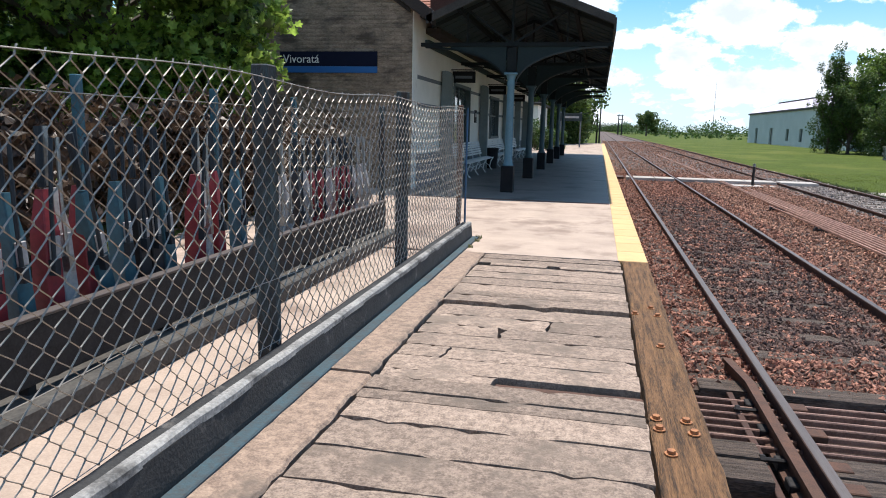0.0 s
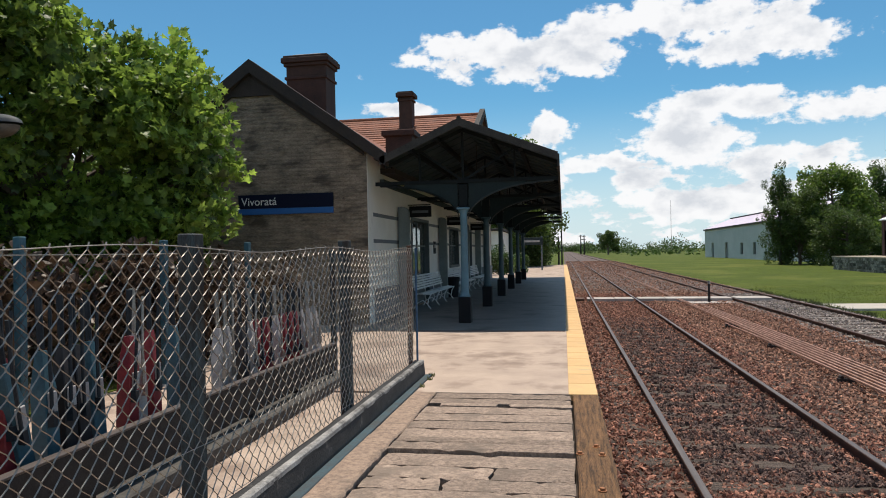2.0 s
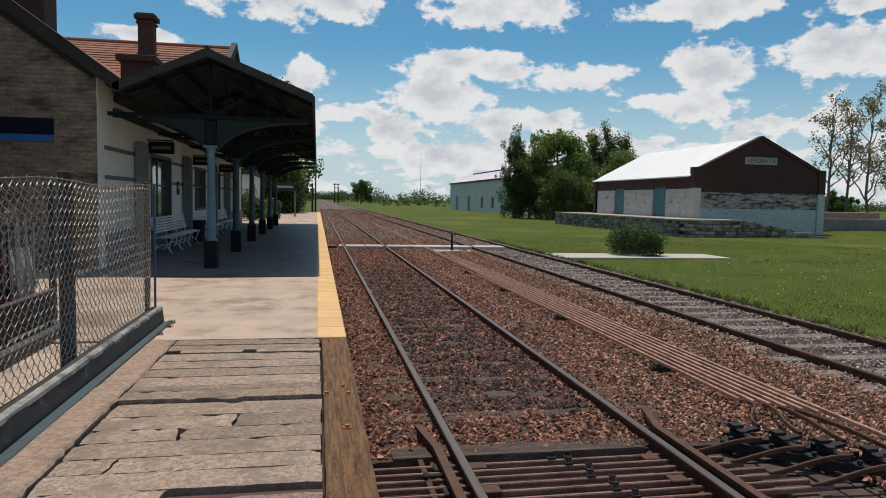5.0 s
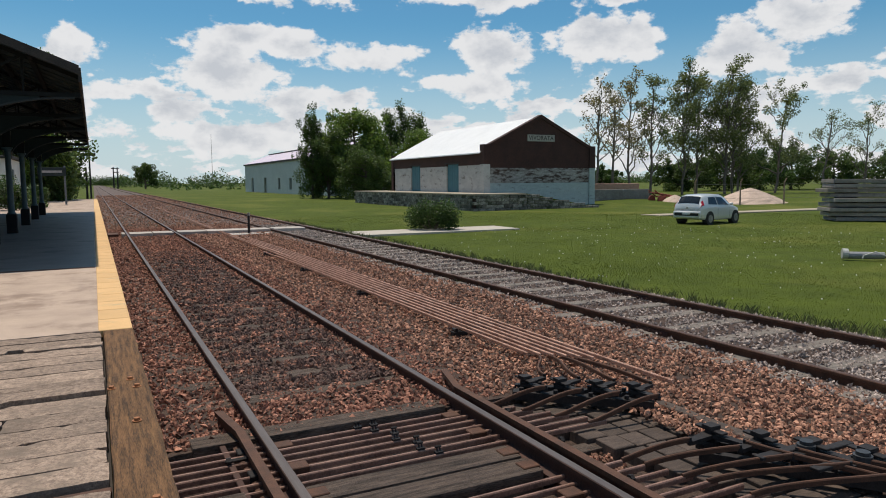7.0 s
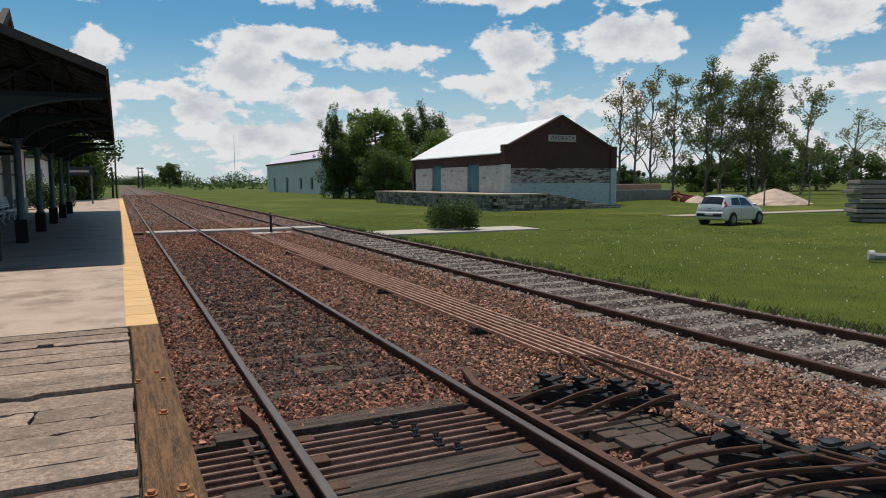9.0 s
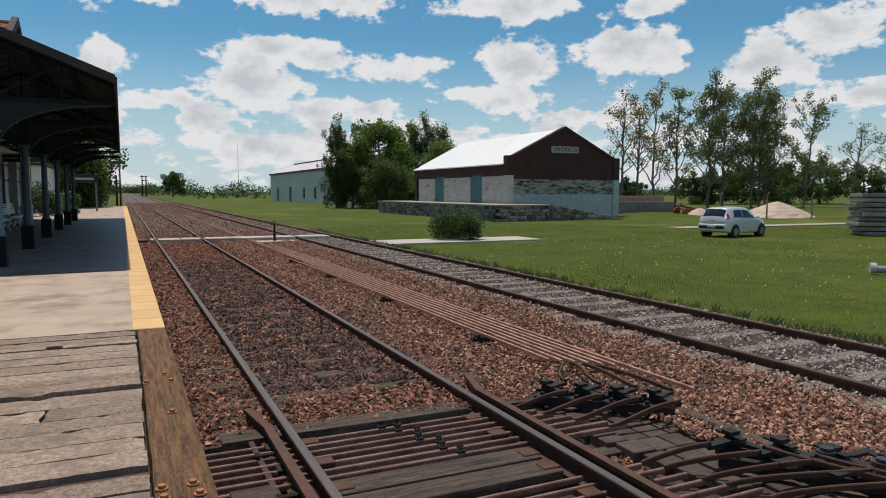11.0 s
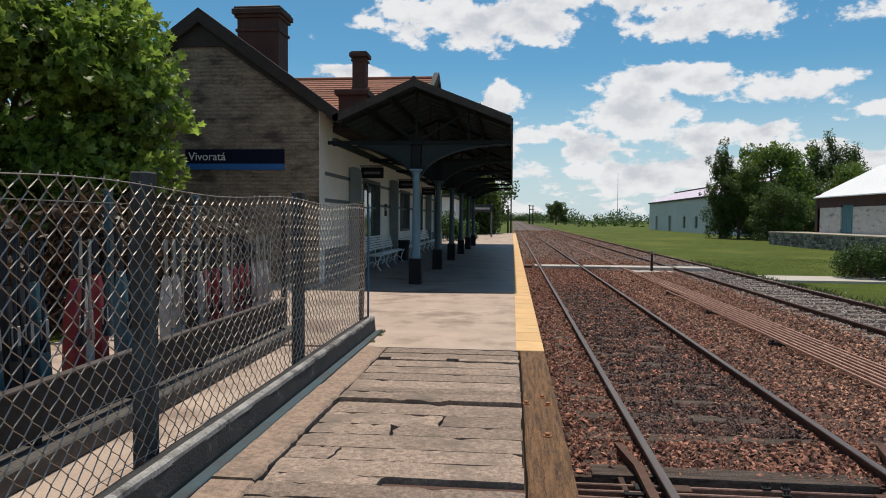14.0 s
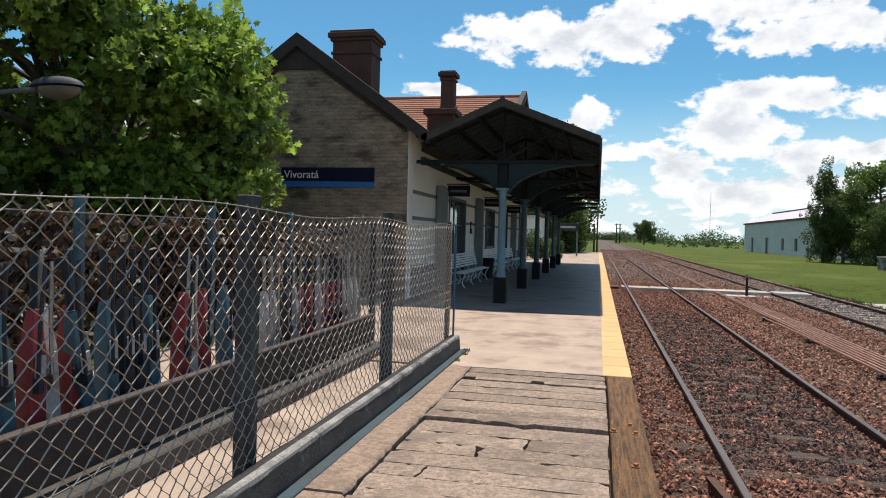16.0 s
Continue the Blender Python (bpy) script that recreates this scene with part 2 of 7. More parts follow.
STONE = mat("ballast_stone", (0.463, 0.216, 0.142), (0.121, 0.054, 0.037), 0.9, scale=14, fine=70, bump=0.4, vary=0.62, island=True)
STONEBEIGE = mat("buff_ballast_stone", (0.530, 0.277, 0.181), (0.153, 0.076, 0.050), 0.9, scale=14, fine=70, bump=0.4, vary=0.62, island=True)
STONEOIL = mat("oil_stained_ballast", (0.180, 0.104, 0.080), (0.058, 0.034, 0.028), 0.85, scale=14, fine=70, bump=0.4, vary=0.55, island=True)
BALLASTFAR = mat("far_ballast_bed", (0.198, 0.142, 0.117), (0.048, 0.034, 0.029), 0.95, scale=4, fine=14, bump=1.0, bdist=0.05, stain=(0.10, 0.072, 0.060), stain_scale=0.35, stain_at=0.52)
STONEGREY = mat("grey_ballast_stone", (0.544, 0.450, 0.393), (0.185, 0.140, 0.122), 0.9, scale=14, fine=70, bump=0.4, vary=0.5, island=True)
GALV = mat("galvanised_wire", (0.368, 0.344, 0.304), (0.216, 0.188, 0.160), 0.5, metal=0.55, scale=20, fine=90, bump=0.1)
BLUEPOST = mat("faded_blue_grey_post", (0.069, 0.101, 0.105), (0.026, 0.023, 0.024), 0.85, scale=5, fine=50, bump=0.7, stain=(0.040, 0.030, 0.024), stain_scale=2.2, stain_at=0.45, stretch=(3, 3, 0.8))
BLUECOL = mat("blue_column_paint", (0.115, 0.225, 0.285), (0.075, 0.15, 0.195), 0.5, scale=3, fine=50, bump=0.15)
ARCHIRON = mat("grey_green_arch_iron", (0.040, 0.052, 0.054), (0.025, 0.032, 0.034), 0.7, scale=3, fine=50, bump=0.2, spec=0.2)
# Column paint again, darkened to carry the shade under the canopy.
BLUECOLSHADE = mat("shaded_column_paint", (0.040, 0.085, 0.100), (0.026, 0.052, 0.062), 0.55, scale=3, fine=50, bump=0.15)
BLACKPAINT = mat("black_base_paint", (0.008, 0.009, 0.011), (0.014, 0.014, 0.016), 0.65, scale=4, fine=40, bump=0.15, spec=0.15)
TEAL = mat("teal_door_paint", (0.06, 0.19, 0.23), (0.045, 0.14, 0.17), 0.6, scale=2, fine=40, bump=0.2)
WHITEWALL = mat("white_wall_paint", (0.80, 0.78, 0.72), (0.68, 0.66, 0.60), 0.85, scale=1.5, fine=50, bump=0.2, stain=(0.52, 0.49, 0.43), stain_scale=0.8, stain_at=0.62)
BENCHWHITE = mat("white_bench_paint", (0.74, 0.76, 0.76), (0.58, 0.60, 0.60), 0.55, scale=5, fine=60, bump=0.15)
GREYBAND = mat("grey_band_paint", (0.16, 0.18, 0.20), (0.12, 0.13, 0.14), 0.8)
GREENSHUT = mat("dark_green_grey_joinery", (0.095, 0.125, 0.130), (0.060, 0.078, 0.083), 0.6, scale=3, fine=50)
OLDRENDER = mat("weathered_grey_render", (0.380, 0.293, 0.213), (0.132, 0.101, 0.074), 0.95, scale=3.4, fine=30, bump=1.0, bdist=0.03, stain=(0.088, 0.068, 0.050), stain_scale=1.6, stain_at=0.50, stretch=(0.7, 1, 1.9), brick=(0.30, 0.085, 0.08))
DARKSLATE = mat("dark_roof_edge", (0.045, 0.032, 0.027), (0.021, 0.016, 0.014), 0.85, scale=3, fine=40, bump=0.5)
BRICKDARK = mat("sooty_brick", (0.080, 0.040, 0.030), (0.038, 0.023, 0.019), 0.9, scale=3, fine=35, bump=0.6)
TILE = mat("clay_roof_tile", (0.30, 0.115, 0.062), (0.175, 0.065, 0.040), 0.85, scale=4, fine=40, bump=0.3, vary=0.22, stain=(0.11, 0.065, 0.05), stain_scale=1.0, stain_at=0.6)
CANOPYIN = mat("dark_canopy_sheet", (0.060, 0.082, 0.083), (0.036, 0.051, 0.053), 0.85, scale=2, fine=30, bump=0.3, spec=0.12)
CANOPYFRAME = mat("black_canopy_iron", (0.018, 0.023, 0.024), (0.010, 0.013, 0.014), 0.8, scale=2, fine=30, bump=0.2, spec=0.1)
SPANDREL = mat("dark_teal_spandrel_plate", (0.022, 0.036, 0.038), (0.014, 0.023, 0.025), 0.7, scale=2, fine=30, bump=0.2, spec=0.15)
FASCIA = mat("weathered_fascia_board", (0.058, 0.052, 0.045), (0.026, 0.024, 0.022), 0.85, scale=5, fine=40, bump=0.5)
SIGNNAVY = mat("navy_sign", (0.006, 0.008, 0.022), (0.008, 0.010, 0.026), 0.6, bump=0.05, spec=0.12)
SIGNBLUE = mat("blue_sign_band", (0.02, 0.12, 0.35), (0.02, 0.10, 0.30), 0.55, bump=0.05)
SIGNWHITE = mat("white_lettering", (0.72, 0.72, 0.70), (0.60, 0.60, 0.58), 0.6, bump=0.05)
LEVRED = mat("red_lever_paint", (0.30, 0.022, 0.030), (0.16, 0.014, 0.020), 0.5, scale=6, fine=40, bump=0.15)
LEVWHITE = mat("grey_white_lever_paint", (0.50, 0.46, 0.44), (0.30, 0.27, 0.26), 0.55, scale=6, fine=40, bump=0.15)
LEVBLUE = mat("blue_lever_paint", (0.040, 0.125, 0.165), (0.024, 0.068, 0.09), 0.5, scale=6, fine=40, bump=0.15)
LEVBROWN = mat("black_lever_paint", (0.030, 0.024, 0.026), (0.014, 0.012, 0.013), 0.5, scale=6, fine=40, bump=0.15)
IRONBAR = mat("worn_iron_handle", (0.42, 0.40, 0.38), (0.25, 0.23, 0.21), 0.4, metal=0.8, bump=0.1)
GRASS = mat("mown_grass", (0.086, 0.115, 0.009), (0.044, 0.063, 0.006), 0.95, scale=1.2, fine=30, bump=0.9, bdist=0.05, stain=(0.118, 0.130, 0.022), stain_scale=0.12, stain_at=0.50, spec=0.2)
BLADE = mat("grass_blade", (0.122, 0.151, 0.014), (0.067, 0.089, 0.009), 0.8, scale=0.5, fine=20, bump=0, vary=0.4, island=True, spec=0.2)
WEED = mat("dry_trackside_weed", (0.20, 0.22, 0.075), (0.12, 0.14, 0.05), 0.9, scale=1, fine=20, bump=0, vary=0.3, island=True)
DIRT = mat("bare_dirt", (0.42, 0.36, 0.27), (0.30, 0.25, 0.19), 0.95, scale=2, fine=50, bump=0.4)


def leafmat(name, c1, c2, trans=0.35, vary=0.4):
    m = mat(name, c1, c2, 0.5, scale=0.9, fine=12, bump=0, vary=vary, island=True, spec=0.5)
    nt = m.node_tree
    b = nt.nodes["Principled BSDF"]
    tr = nt.nodes.new("ShaderNodeBsdfTranslucent")
    nt.links.new(b.inputs["Base Color"].links[0].from_socket, tr.inputs["Color"])
    ms = nt.nodes.new("ShaderNodeMixShader")
    ms.inputs[0].default_value = trans
    nt.links.new(b.outputs[0], ms.inputs[1])
    nt.links.new(tr.outputs[0], ms.inputs[2])
    nt.links.new(ms.outputs[0], nt.nodes["Material Output"].inputs[0])
    return m


LEAF = leafmat("plane_tree_leaf", (0.385, 0.533, 0.088), (0.065, 0.116, 0.023), 0.52)
LEAFMID = leafmat("broad_tree_leaf", (0.200, 0.290, 0.050), (0.075, 0.130, 0.025), 0.5)
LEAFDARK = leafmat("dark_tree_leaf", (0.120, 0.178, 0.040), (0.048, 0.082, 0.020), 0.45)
LEAFPALE = leafmat("eucalyptus_leaf", (0.215, 0.245, 0.080), (0.080, 0.108, 0.036), 0.5)
LEAFTAN = leafmat("dry_eucalyptus_leaf", (0.30, 0.26, 0.12), (0.15, 0.13, 0.06), 0.4)
LEAFBUSH = leafmat("bush_leaf", (0.085, 0.145, 0.028), (0.035, 0.070, 0.014), 0.35)
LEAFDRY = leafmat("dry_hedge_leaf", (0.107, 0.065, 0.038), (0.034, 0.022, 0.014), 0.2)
BARK = mat("tree_bark", (0.145, 0.115, 0.09), (0.07, 0.055, 0.043), 0.95, scale=5, fine=40, bump=0.8, stretch=(3, 3, 0.6))
BARKPALE = mat("pale_eucalyptus_bark", (0.17, 0.145, 0.12), (0.075, 0.062, 0.052), 0.9, scale=3, fine=30, bump=0.5, stretch=(3, 3, 0.5))


# ---- mesh helpers ----
def quadbox(bm, x0, x1, y0, y1, z0, z1):
    v = [bm.verts.new(p) for p in ((x0, y0, z0), (x1, y0, z0), (x1, y1, z0), (x0, y1, z0), (x0, y0, z1), (x1, y0, z1), (x1, y1, z1), (x0, y1, z1))]
    for f in ((3, 2, 1, 0), (4, 5, 6, 7), (0, 1, 5, 4), (1, 2, 6, 5), (2, 3, 7, 6), (3, 0, 4, 7)):
        bm.faces.new([v[i] for i in f])
    return v


def box(x0, x1, y0, y1, z0, z1, bevel=0.0, seg=1):
    bm = bmesh.new()
    quadbox(bm, x0, x1, y0, y1, z0, z1)
    if bevel:
        bmesh.ops.bevel(bm, geom=bm.edges[:], offset=bevel, segments=seg, affect="EDGES", profile=0.7)
    return bm


def tube(bm, p0, p1, r0, r1=None, seg=8, caps=True):
    p0, p1 = Vector(p0), Vector(p1)
    r1 = r0 if r1 is None else r1
    d = (p1 - p0).normalized()
    a = d.orthogonal().normalized()
    b = d.cross(a)
    rings = []
    for p, r in ((p0, r0), (p1, r1)):
        rings.append([bm.verts.new(p + (a * math.cos(2 * math.pi * i / seg) + b * math.sin(2 * math.pi * i / seg)) * r) for i in range(seg)])
    for i in range(seg):
        j = (i + 1) % seg
        bm.faces.new((rings[0][i], rings[0][j], rings[1][j], rings[1][i]))
    if caps:
        bm.faces.new(rings[0][::-1])
        bm.faces.new(rings[1])
    return bm


def pipe(bm, pts, r, seg=6):
    for a, b in zip(pts, pts[1:]):
        tube(bm, a, b, r, seg=seg)
    return bm


def lathe(bm, profile, cx, cy, seg=12):
    rings = [[bm.verts.new((cx + r * math.cos(2 * math.pi * i / seg), cy + r * math.sin(2 * math.pi * i / seg), z)) for i in range(seg)] for r, z in profile]
    for a, b in zip(rings, rings[1:]):
        for i in range(seg):
            j = (i + 1) % seg
            bm.faces.new((a[i], a[j], b[j], b[i]))
    bm.faces.new(rings[0][::-1])
    bm.faces.new(rings[-1])
    return bm


def extrude_y(bm, pts, y0, y1):
    """A closed outline in x, z pushed along y."""
    a = [bm.verts.new((x, y0, z)) for x, z in pts]
    b = [bm.verts.new((x, y1, z)) for x, z in pts]
    n = len(pts)
    bm.faces.new(a)
    bm.faces.new(b[::-1])
    for i in range(n):
        j = (i + 1) % n
        bm.faces.new((a[j], a[i], b[i], b[j]))
    return bm


def extrude_x(bm, pts, x0, x1):
    """A closed outline in y, z pushed along x."""
    a = [bm.verts.new((x0, y, z)) for y, z in pts]
    b = [bm.verts.new((x1, y, z)) for y, z in pts]
    n = len(pts)
    bm.faces.new(a)
    bm.faces.new(b[::-1])
    for i in range(n):
        j = (i + 1) % n
        bm.faces.new((a[j], a[i], b[i], b[j]))
    return bm


def mesh_of(name, bm, material, smooth=False):
    bmesh.ops.recalc_face_normals(bm, faces=bm.faces[:])
    me = bpy.data.meshes.new(name)
    bm.to_mesh(me)
    bm.free()
    for mm in material if isinstance(material, (list, tuple)) else (material,):
        me.materials.append(mm)
    if smooth:
        me.polygons.foreach_set("use_smooth", [True] * len(me.polygons))
    return me


def part(name, bm, material, parent, label="", smooth=False):
    ob = new(name, mesh_of(name, bm, material, smooth))
    ob.parent = parent
    if parent is not None and parent.type == "EMPTY":
        ob.matrix_parent_inverse = parent.matrix_basis.inverted()
    return tagged(ob, label)


def solid(name, bm, material, label, category, group="", kind="", smooth=False):
    return tagged(new(name, mesh_of(name, bm, material, smooth)), label, category, group, kind)


def thing(name, at, label, category, group="", kind=""):
    e = new(name)
    e.empty_display_size = 0.2
    e.matrix_basis = Matrix.Translation(at)
    return tagged(e, label, category, group, kind)


def raw(name, verts, faces, material, parent=None, label=""):
    me = bpy.data.meshes.new(name)
    me.from_pydata(verts, [], faces)
    me.materials.append(material)
    ob = new(name, me)
    if parent is not None:
        ob.parent = parent
        if parent.type == "EMPTY":
            ob.matrix_parent_inverse = parent.matrix_basis.inverted()
    return tagged(ob, label)


def piece(name, me, parent, at, turn=0.0, tilt=0.0):
    ob = new(name, me)
    ob.parent = parent
    inv = parent.matrix_basis.inverted() if parent.type == "EMPTY" else Matrix()
    ob.matrix_basis = inv @ pose(*at, tilt, 0, turn)
    return ob


def letters(text, size, material, m, parent, name="lettering"):
    cu = bpy.data.curves.new(name, "FONT")
    cu.body, cu.size, cu.align_x, cu.align_y, cu.extrude = text, size, "CENTER", "CENTER", 0.004
    tmp = bpy.data.objects.new(name, cu)
    scene.collection.objects.link(tmp)
    me = bpy.data.meshes.new_from_object(tmp.evaluated_get(bpy.context.evaluated_depsgraph_get()))
    bpy.data.objects.remove(tmp)
    me.materials.clear()
    me.materials.append(material)
    ob = new(name, me)
    ob.parent = parent
    inv = parent.matrix_basis.inverted() if parent.type == "EMPTY" else Matrix()
    ob.matrix_basis = inv @ m
    return ob


# ---- ground, tracks, platform ----
P = 0.48          # platform level over the rail heads
G = -0.30         # lawn level


def ground_height(x, y):
    h = G
    h += 0.55 * math.exp(-(((x - 45) / 7.0) ** 2 + ((y - 56) / 9.0) ** 2))
    h += 0.05 * noise.noise(Vector((x * 0.15, y * 0.15, 0)))
    if x < 8.4:
        h = min(h, G + 0.0)
    return h


def build_ground():
    xs = sorted(set([-3000, -900, -300, -120, -60] + list(range(-40, 8, 8)) + [8.35] + [9 + 3 * i for i in range(40)] + [160, 220, 320, 600, 1200, 3000]))
    ys = sorted(set([-3000, -600, -120, -40, -15] + [-6 + 3 * i for i in range(40)] + [130, 160, 200, 300, 500, 900, 1600, 3200]))
    verts = [(x, y, ground_height(x, y) if -40 < x < 130 and -15 < y < 120 else G) for y in ys for x in xs]
    w = len(xs)
    faces = [(j * w + i, j * w + i + 1, (j + 1) * w + i + 1, (j + 1) * w + i) for j in range(len(ys) - 1) for i in range(w - 1)]
    ob = raw("ground", verts, faces, GRASS)
    tagged(ob, "flat mown green lawn reaching the horizon", "lawn", kind="structure")
    return ob


build_ground()


def rail_profile(x, top=0.0):
    h = [(-0.07, -0.15), (0.07, -0.15), (0.07, -0.138), (0.012, -0.118), (0.012, -0.042), (0.035, -0.034), (0.035, -0.006), (0.028, -0.002), (-0.028, -0.002), (-0.035, -0.006), (-0.035, -0.034), (-0.012, -0.042), (-0.012, -0.118), (-0.07, -0.138)]
    return [(x + a, top + b) for a, b in h]


def railway_rail(x, y0, y1, side, head, label, joints=()):
    bm = bmesh.new()
    extrude_y(bm, rail_profile(x), y0, y1)
    r = thing("railway_rail", (x, y0, -0.15), label, "rail", "rails of the tracks")
    part("rail_web", bm, side, r)
    bm = box(x - 0.03, x + 0.03, y0, y1, -0.0025, 0.0)
    part("rail_head", bm, head, r, "polished steel running surface" if head is RAILTOP else "rust-brown running surface")
    for yj in joints:
        for s in (-1, 1):
            bm = box(x + s * 0.014, x + s * 0.03, yj - 0.45, yj + 0.45, -0.115, -0.045, 0.004)
            for k in range(4):
                tube(bm, (x + s * 0.03, yj - 0.33 + 0.22 * k, -0.08), (x + s * 0.05, yj - 0.33 + 0.22 * k, -0.08), 0.016, seg=6)
            part("fishplate", bm, RAILSIDE, r)
    return r


RAILS = (0.0, 1.745)
RAILS2 = (5.5, 7.245)
for x in RAILS:
    railway_rail(x, -30, 900, RAILSIDE, RAILTOP, "long steel rail with polished head on ballast", (19.0,))
for x in RAILS2:
    railway_rail(x, -30, 900, RUST, RAILDULL, "rust-brown disused siding rail in grey ballast", (7.1 if x < 6 else 9.0,))


# ballast: a bed with real stones near the camera
def ballast_z(x, y):
    z = -0.115
    if x < -0.15:
        z = -0.12
    if 2.3 < x < 5.0:
        z = -0.10 - 0.03 * math.sin((x - 2.3) / 2.7 * math.pi)
    if x > 7.7:
        z = -0.14 - (x - 7.7) * 0.18
    if x < -0.8:
        z = -0.16
    if -0.76 < x < 3.1 and y < 5.5:
        return -0.25
    return z + 0.015 * noise.noise(Vector((x * 0.9, y * 0.5, 3.1)))


def build_ballast():
    xs = [-1.05, -0.6, -0.15, 0.3, 0.85, 1.4, 1.9, 2.4, 3.0, 3.6, 4.2, 4.8, 5.3, 5.9, 6.4, 6.9, 7.6, 8.1, 8.5, 8.9]
    ys = [-30, -10, -4] + [i * 0.8 for i in range(0, 60)] + [5.48, 5.52] + [60, 90, 150, 300, 900]
    ys.sort()
    verts = [(x + (0.12 * noise.noise(Vector((0, y * 0.8, 0))) if x > 8 else 0), y, ballast_z(x, y)) for y in ys for x in xs]
    w = len(xs)
    faces = [(j * w + i, j * w + i + 1, (j + 1) * w + i + 1, (j + 1) * w + i) for j in range(len(ys) - 1) for i in range(w - 1)]
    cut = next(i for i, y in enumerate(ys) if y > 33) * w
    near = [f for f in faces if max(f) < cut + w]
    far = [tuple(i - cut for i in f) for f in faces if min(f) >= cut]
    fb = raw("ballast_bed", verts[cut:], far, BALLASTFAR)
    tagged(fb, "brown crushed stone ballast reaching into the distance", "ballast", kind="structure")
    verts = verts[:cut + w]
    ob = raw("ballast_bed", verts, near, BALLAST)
    return tagged(ob, "brown crushed stone ballast bed between the rails", "ballast", kind="structure")


def in_pit(x, y):
    if y < 5.55 and x < 2.2:
        return y < 5.6
    return 2.2 <= x < 3.1 + (0.5 if y < 3.2 else 0.0) + max(0.0, 0.55 * (3.9 - y)) * 0.4 and y < 5.6 and not (2.2 < x < 2.45 and 3.9 < y < 4.5)


def on_sleeper(y):
    return abs(((y - 6.6) + 0.34) % 0.68 - 0.34) < 0.115


def oily(x, y):
    """The dark strip between the rails, thinner over the sleepers."""
    return 6.7 < y < 22 and (not on_sleeper(y) or noise.noise(Vector((x * 3, y * 3, 1))) > 0.0)


def clean(x, y):
    edge = 0.12 + 0.1 * noise.noise(Vector((x * 2, y * 1.3, 9)))
    return not (edge < x < 1.745 - edge and 6.6 + 0.5 * noise.noise(Vector((x * 2, 0, 4))) < y < 20 and noise.noise(Vector((x * 4.5, y * 3.5, 2))) > -0.02)


def build_stones(name, label, x0, x1, count, material, seed, y0=2.2, y1=34.0, keep=None):
    rnd = random.Random(seed)
    base = [Vector(p) for p in ((1, 0, -0.2), (0.3, 0.9, 0.1), (-0.8, 0.55, -0.15), (-0.75, -0.6, 0.1), (0.35, -0.95, -0.1), (0.1, 0.05, 0.8), (-0.05, 0, -0.75))]
    tris = [(0, 1, 5), (1, 2, 5), (2, 3, 5), (3, 4, 5), (4, 0, 5), (1, 0, 6), (2, 1, 6), (3, 2, 6), (4, 3, 6), (0, 4, 6)]
    verts, faces = [], []
    n = 0
    while n < count:
        u = rnd.random()
        y = y0 + (y1 - y0) * u ** 2.1
        x = rnd.uniform(x0, x1)
        if in_pit(x, y) or (keep and not keep(x, y)):
            n += 0.3
            continue
        s = rnd.uniform(0.013, 0.029) * (1 + 0.018 * y)
        q = Euler((rnd.uniform(0, 6.3), rnd.uniform(0, 6.3), rnd.uniform(0, 6.3))).to_matrix()
        st = Vector((rnd.uniform(0.8, 1.35), rnd.uniform(0.7, 1.1), rnd.uniform(0.5, 0.85))) * s
        c = Vector((x, y, ballast_z(x, y) + s * rnd.uniform(0.05, 0.7)))
        k = len(verts)
        for p in base:
            jit = 1 + rnd.uniform(-0.22, 0.22)
            verts.append(c + q @ Vector((p.x * st.x, p.y * st.y, p.z * st.z)) * jit)
        faces.extend((a + k, b + k, d + k) for a, b, d in tris)
        n += 1
    ob = raw(name, verts, faces, material)
    return tagged(ob, label, "ballast", kind="stuff")


build_ballast()
build_stones("ballast_stones", "loose red-brown crushed stones between the running rails", -0.78, 2.3, 36000, STONE, 5, keep=clean)
build_stones("ballast_stones", "loose buff crushed stones beside the running track", 2.3, 5.35, 38000, STONEBEIGE, 6, keep=clean)
build_stones("ballast_stones", "loose grey crushed stones along the siding", 5.0, 8.5, 20000, STONEGREY, 8, y0=3.5, y1=40)
build_stones("ballast_stones", "dark oil-stained stones between the running rails", 0.1, 1.65, 12000, STONEOIL, 15, y0=6.6, y1=24.0, keep=oily)

build_stones("ballast_stones", "coarse brown-grey stones of the far ballast", -0.78, 8.3, 16000, STONEBEIGE, 21, y0=33.5, y1=130.0)


# sleepers
def build_sleepers():
    bm = box(-1.35, 1.35, -0.125, 0.125, -0.11, 0.0, 0.012)
    me = mesh_of("sleeper", bm, TARWOOD)
    t1 = thing("sleeper_row", (0.87, 6, -0.15), "dark weathered timber sleepers half buried in ballast", "sleepers", kind="structure")
    for i in range(60):
        piece("sleeper", me, t1, (0.87, 6.6 + 0.68 * i, -0.106 if 7 < 6.6 + 0.68 * i < 9 else -0.107))
    t2 = thing("sleeper_row", (6.37, 6, -0.15), "grey weathered siding sleepers half buried in ballast", "sleepers", kind="structure")
    me2 = mesh_of("sleeper", box(-1.3, 1.3, -0.12, 0.12, -0.11, 0.0, 0.012), mat("grey_sleeper_timber", (0.23, 0.20, 0.17), (0.12, 0.10, 0.085), 0.9, scale=5, fine=40, bump=0.8, stretch=(0.6, 8, 3)))
    for i in range(46):
        piece("sleeper", me2, t2, (6.37, 2.5 + 0.75 * i, -0.098))


build_sleepers()


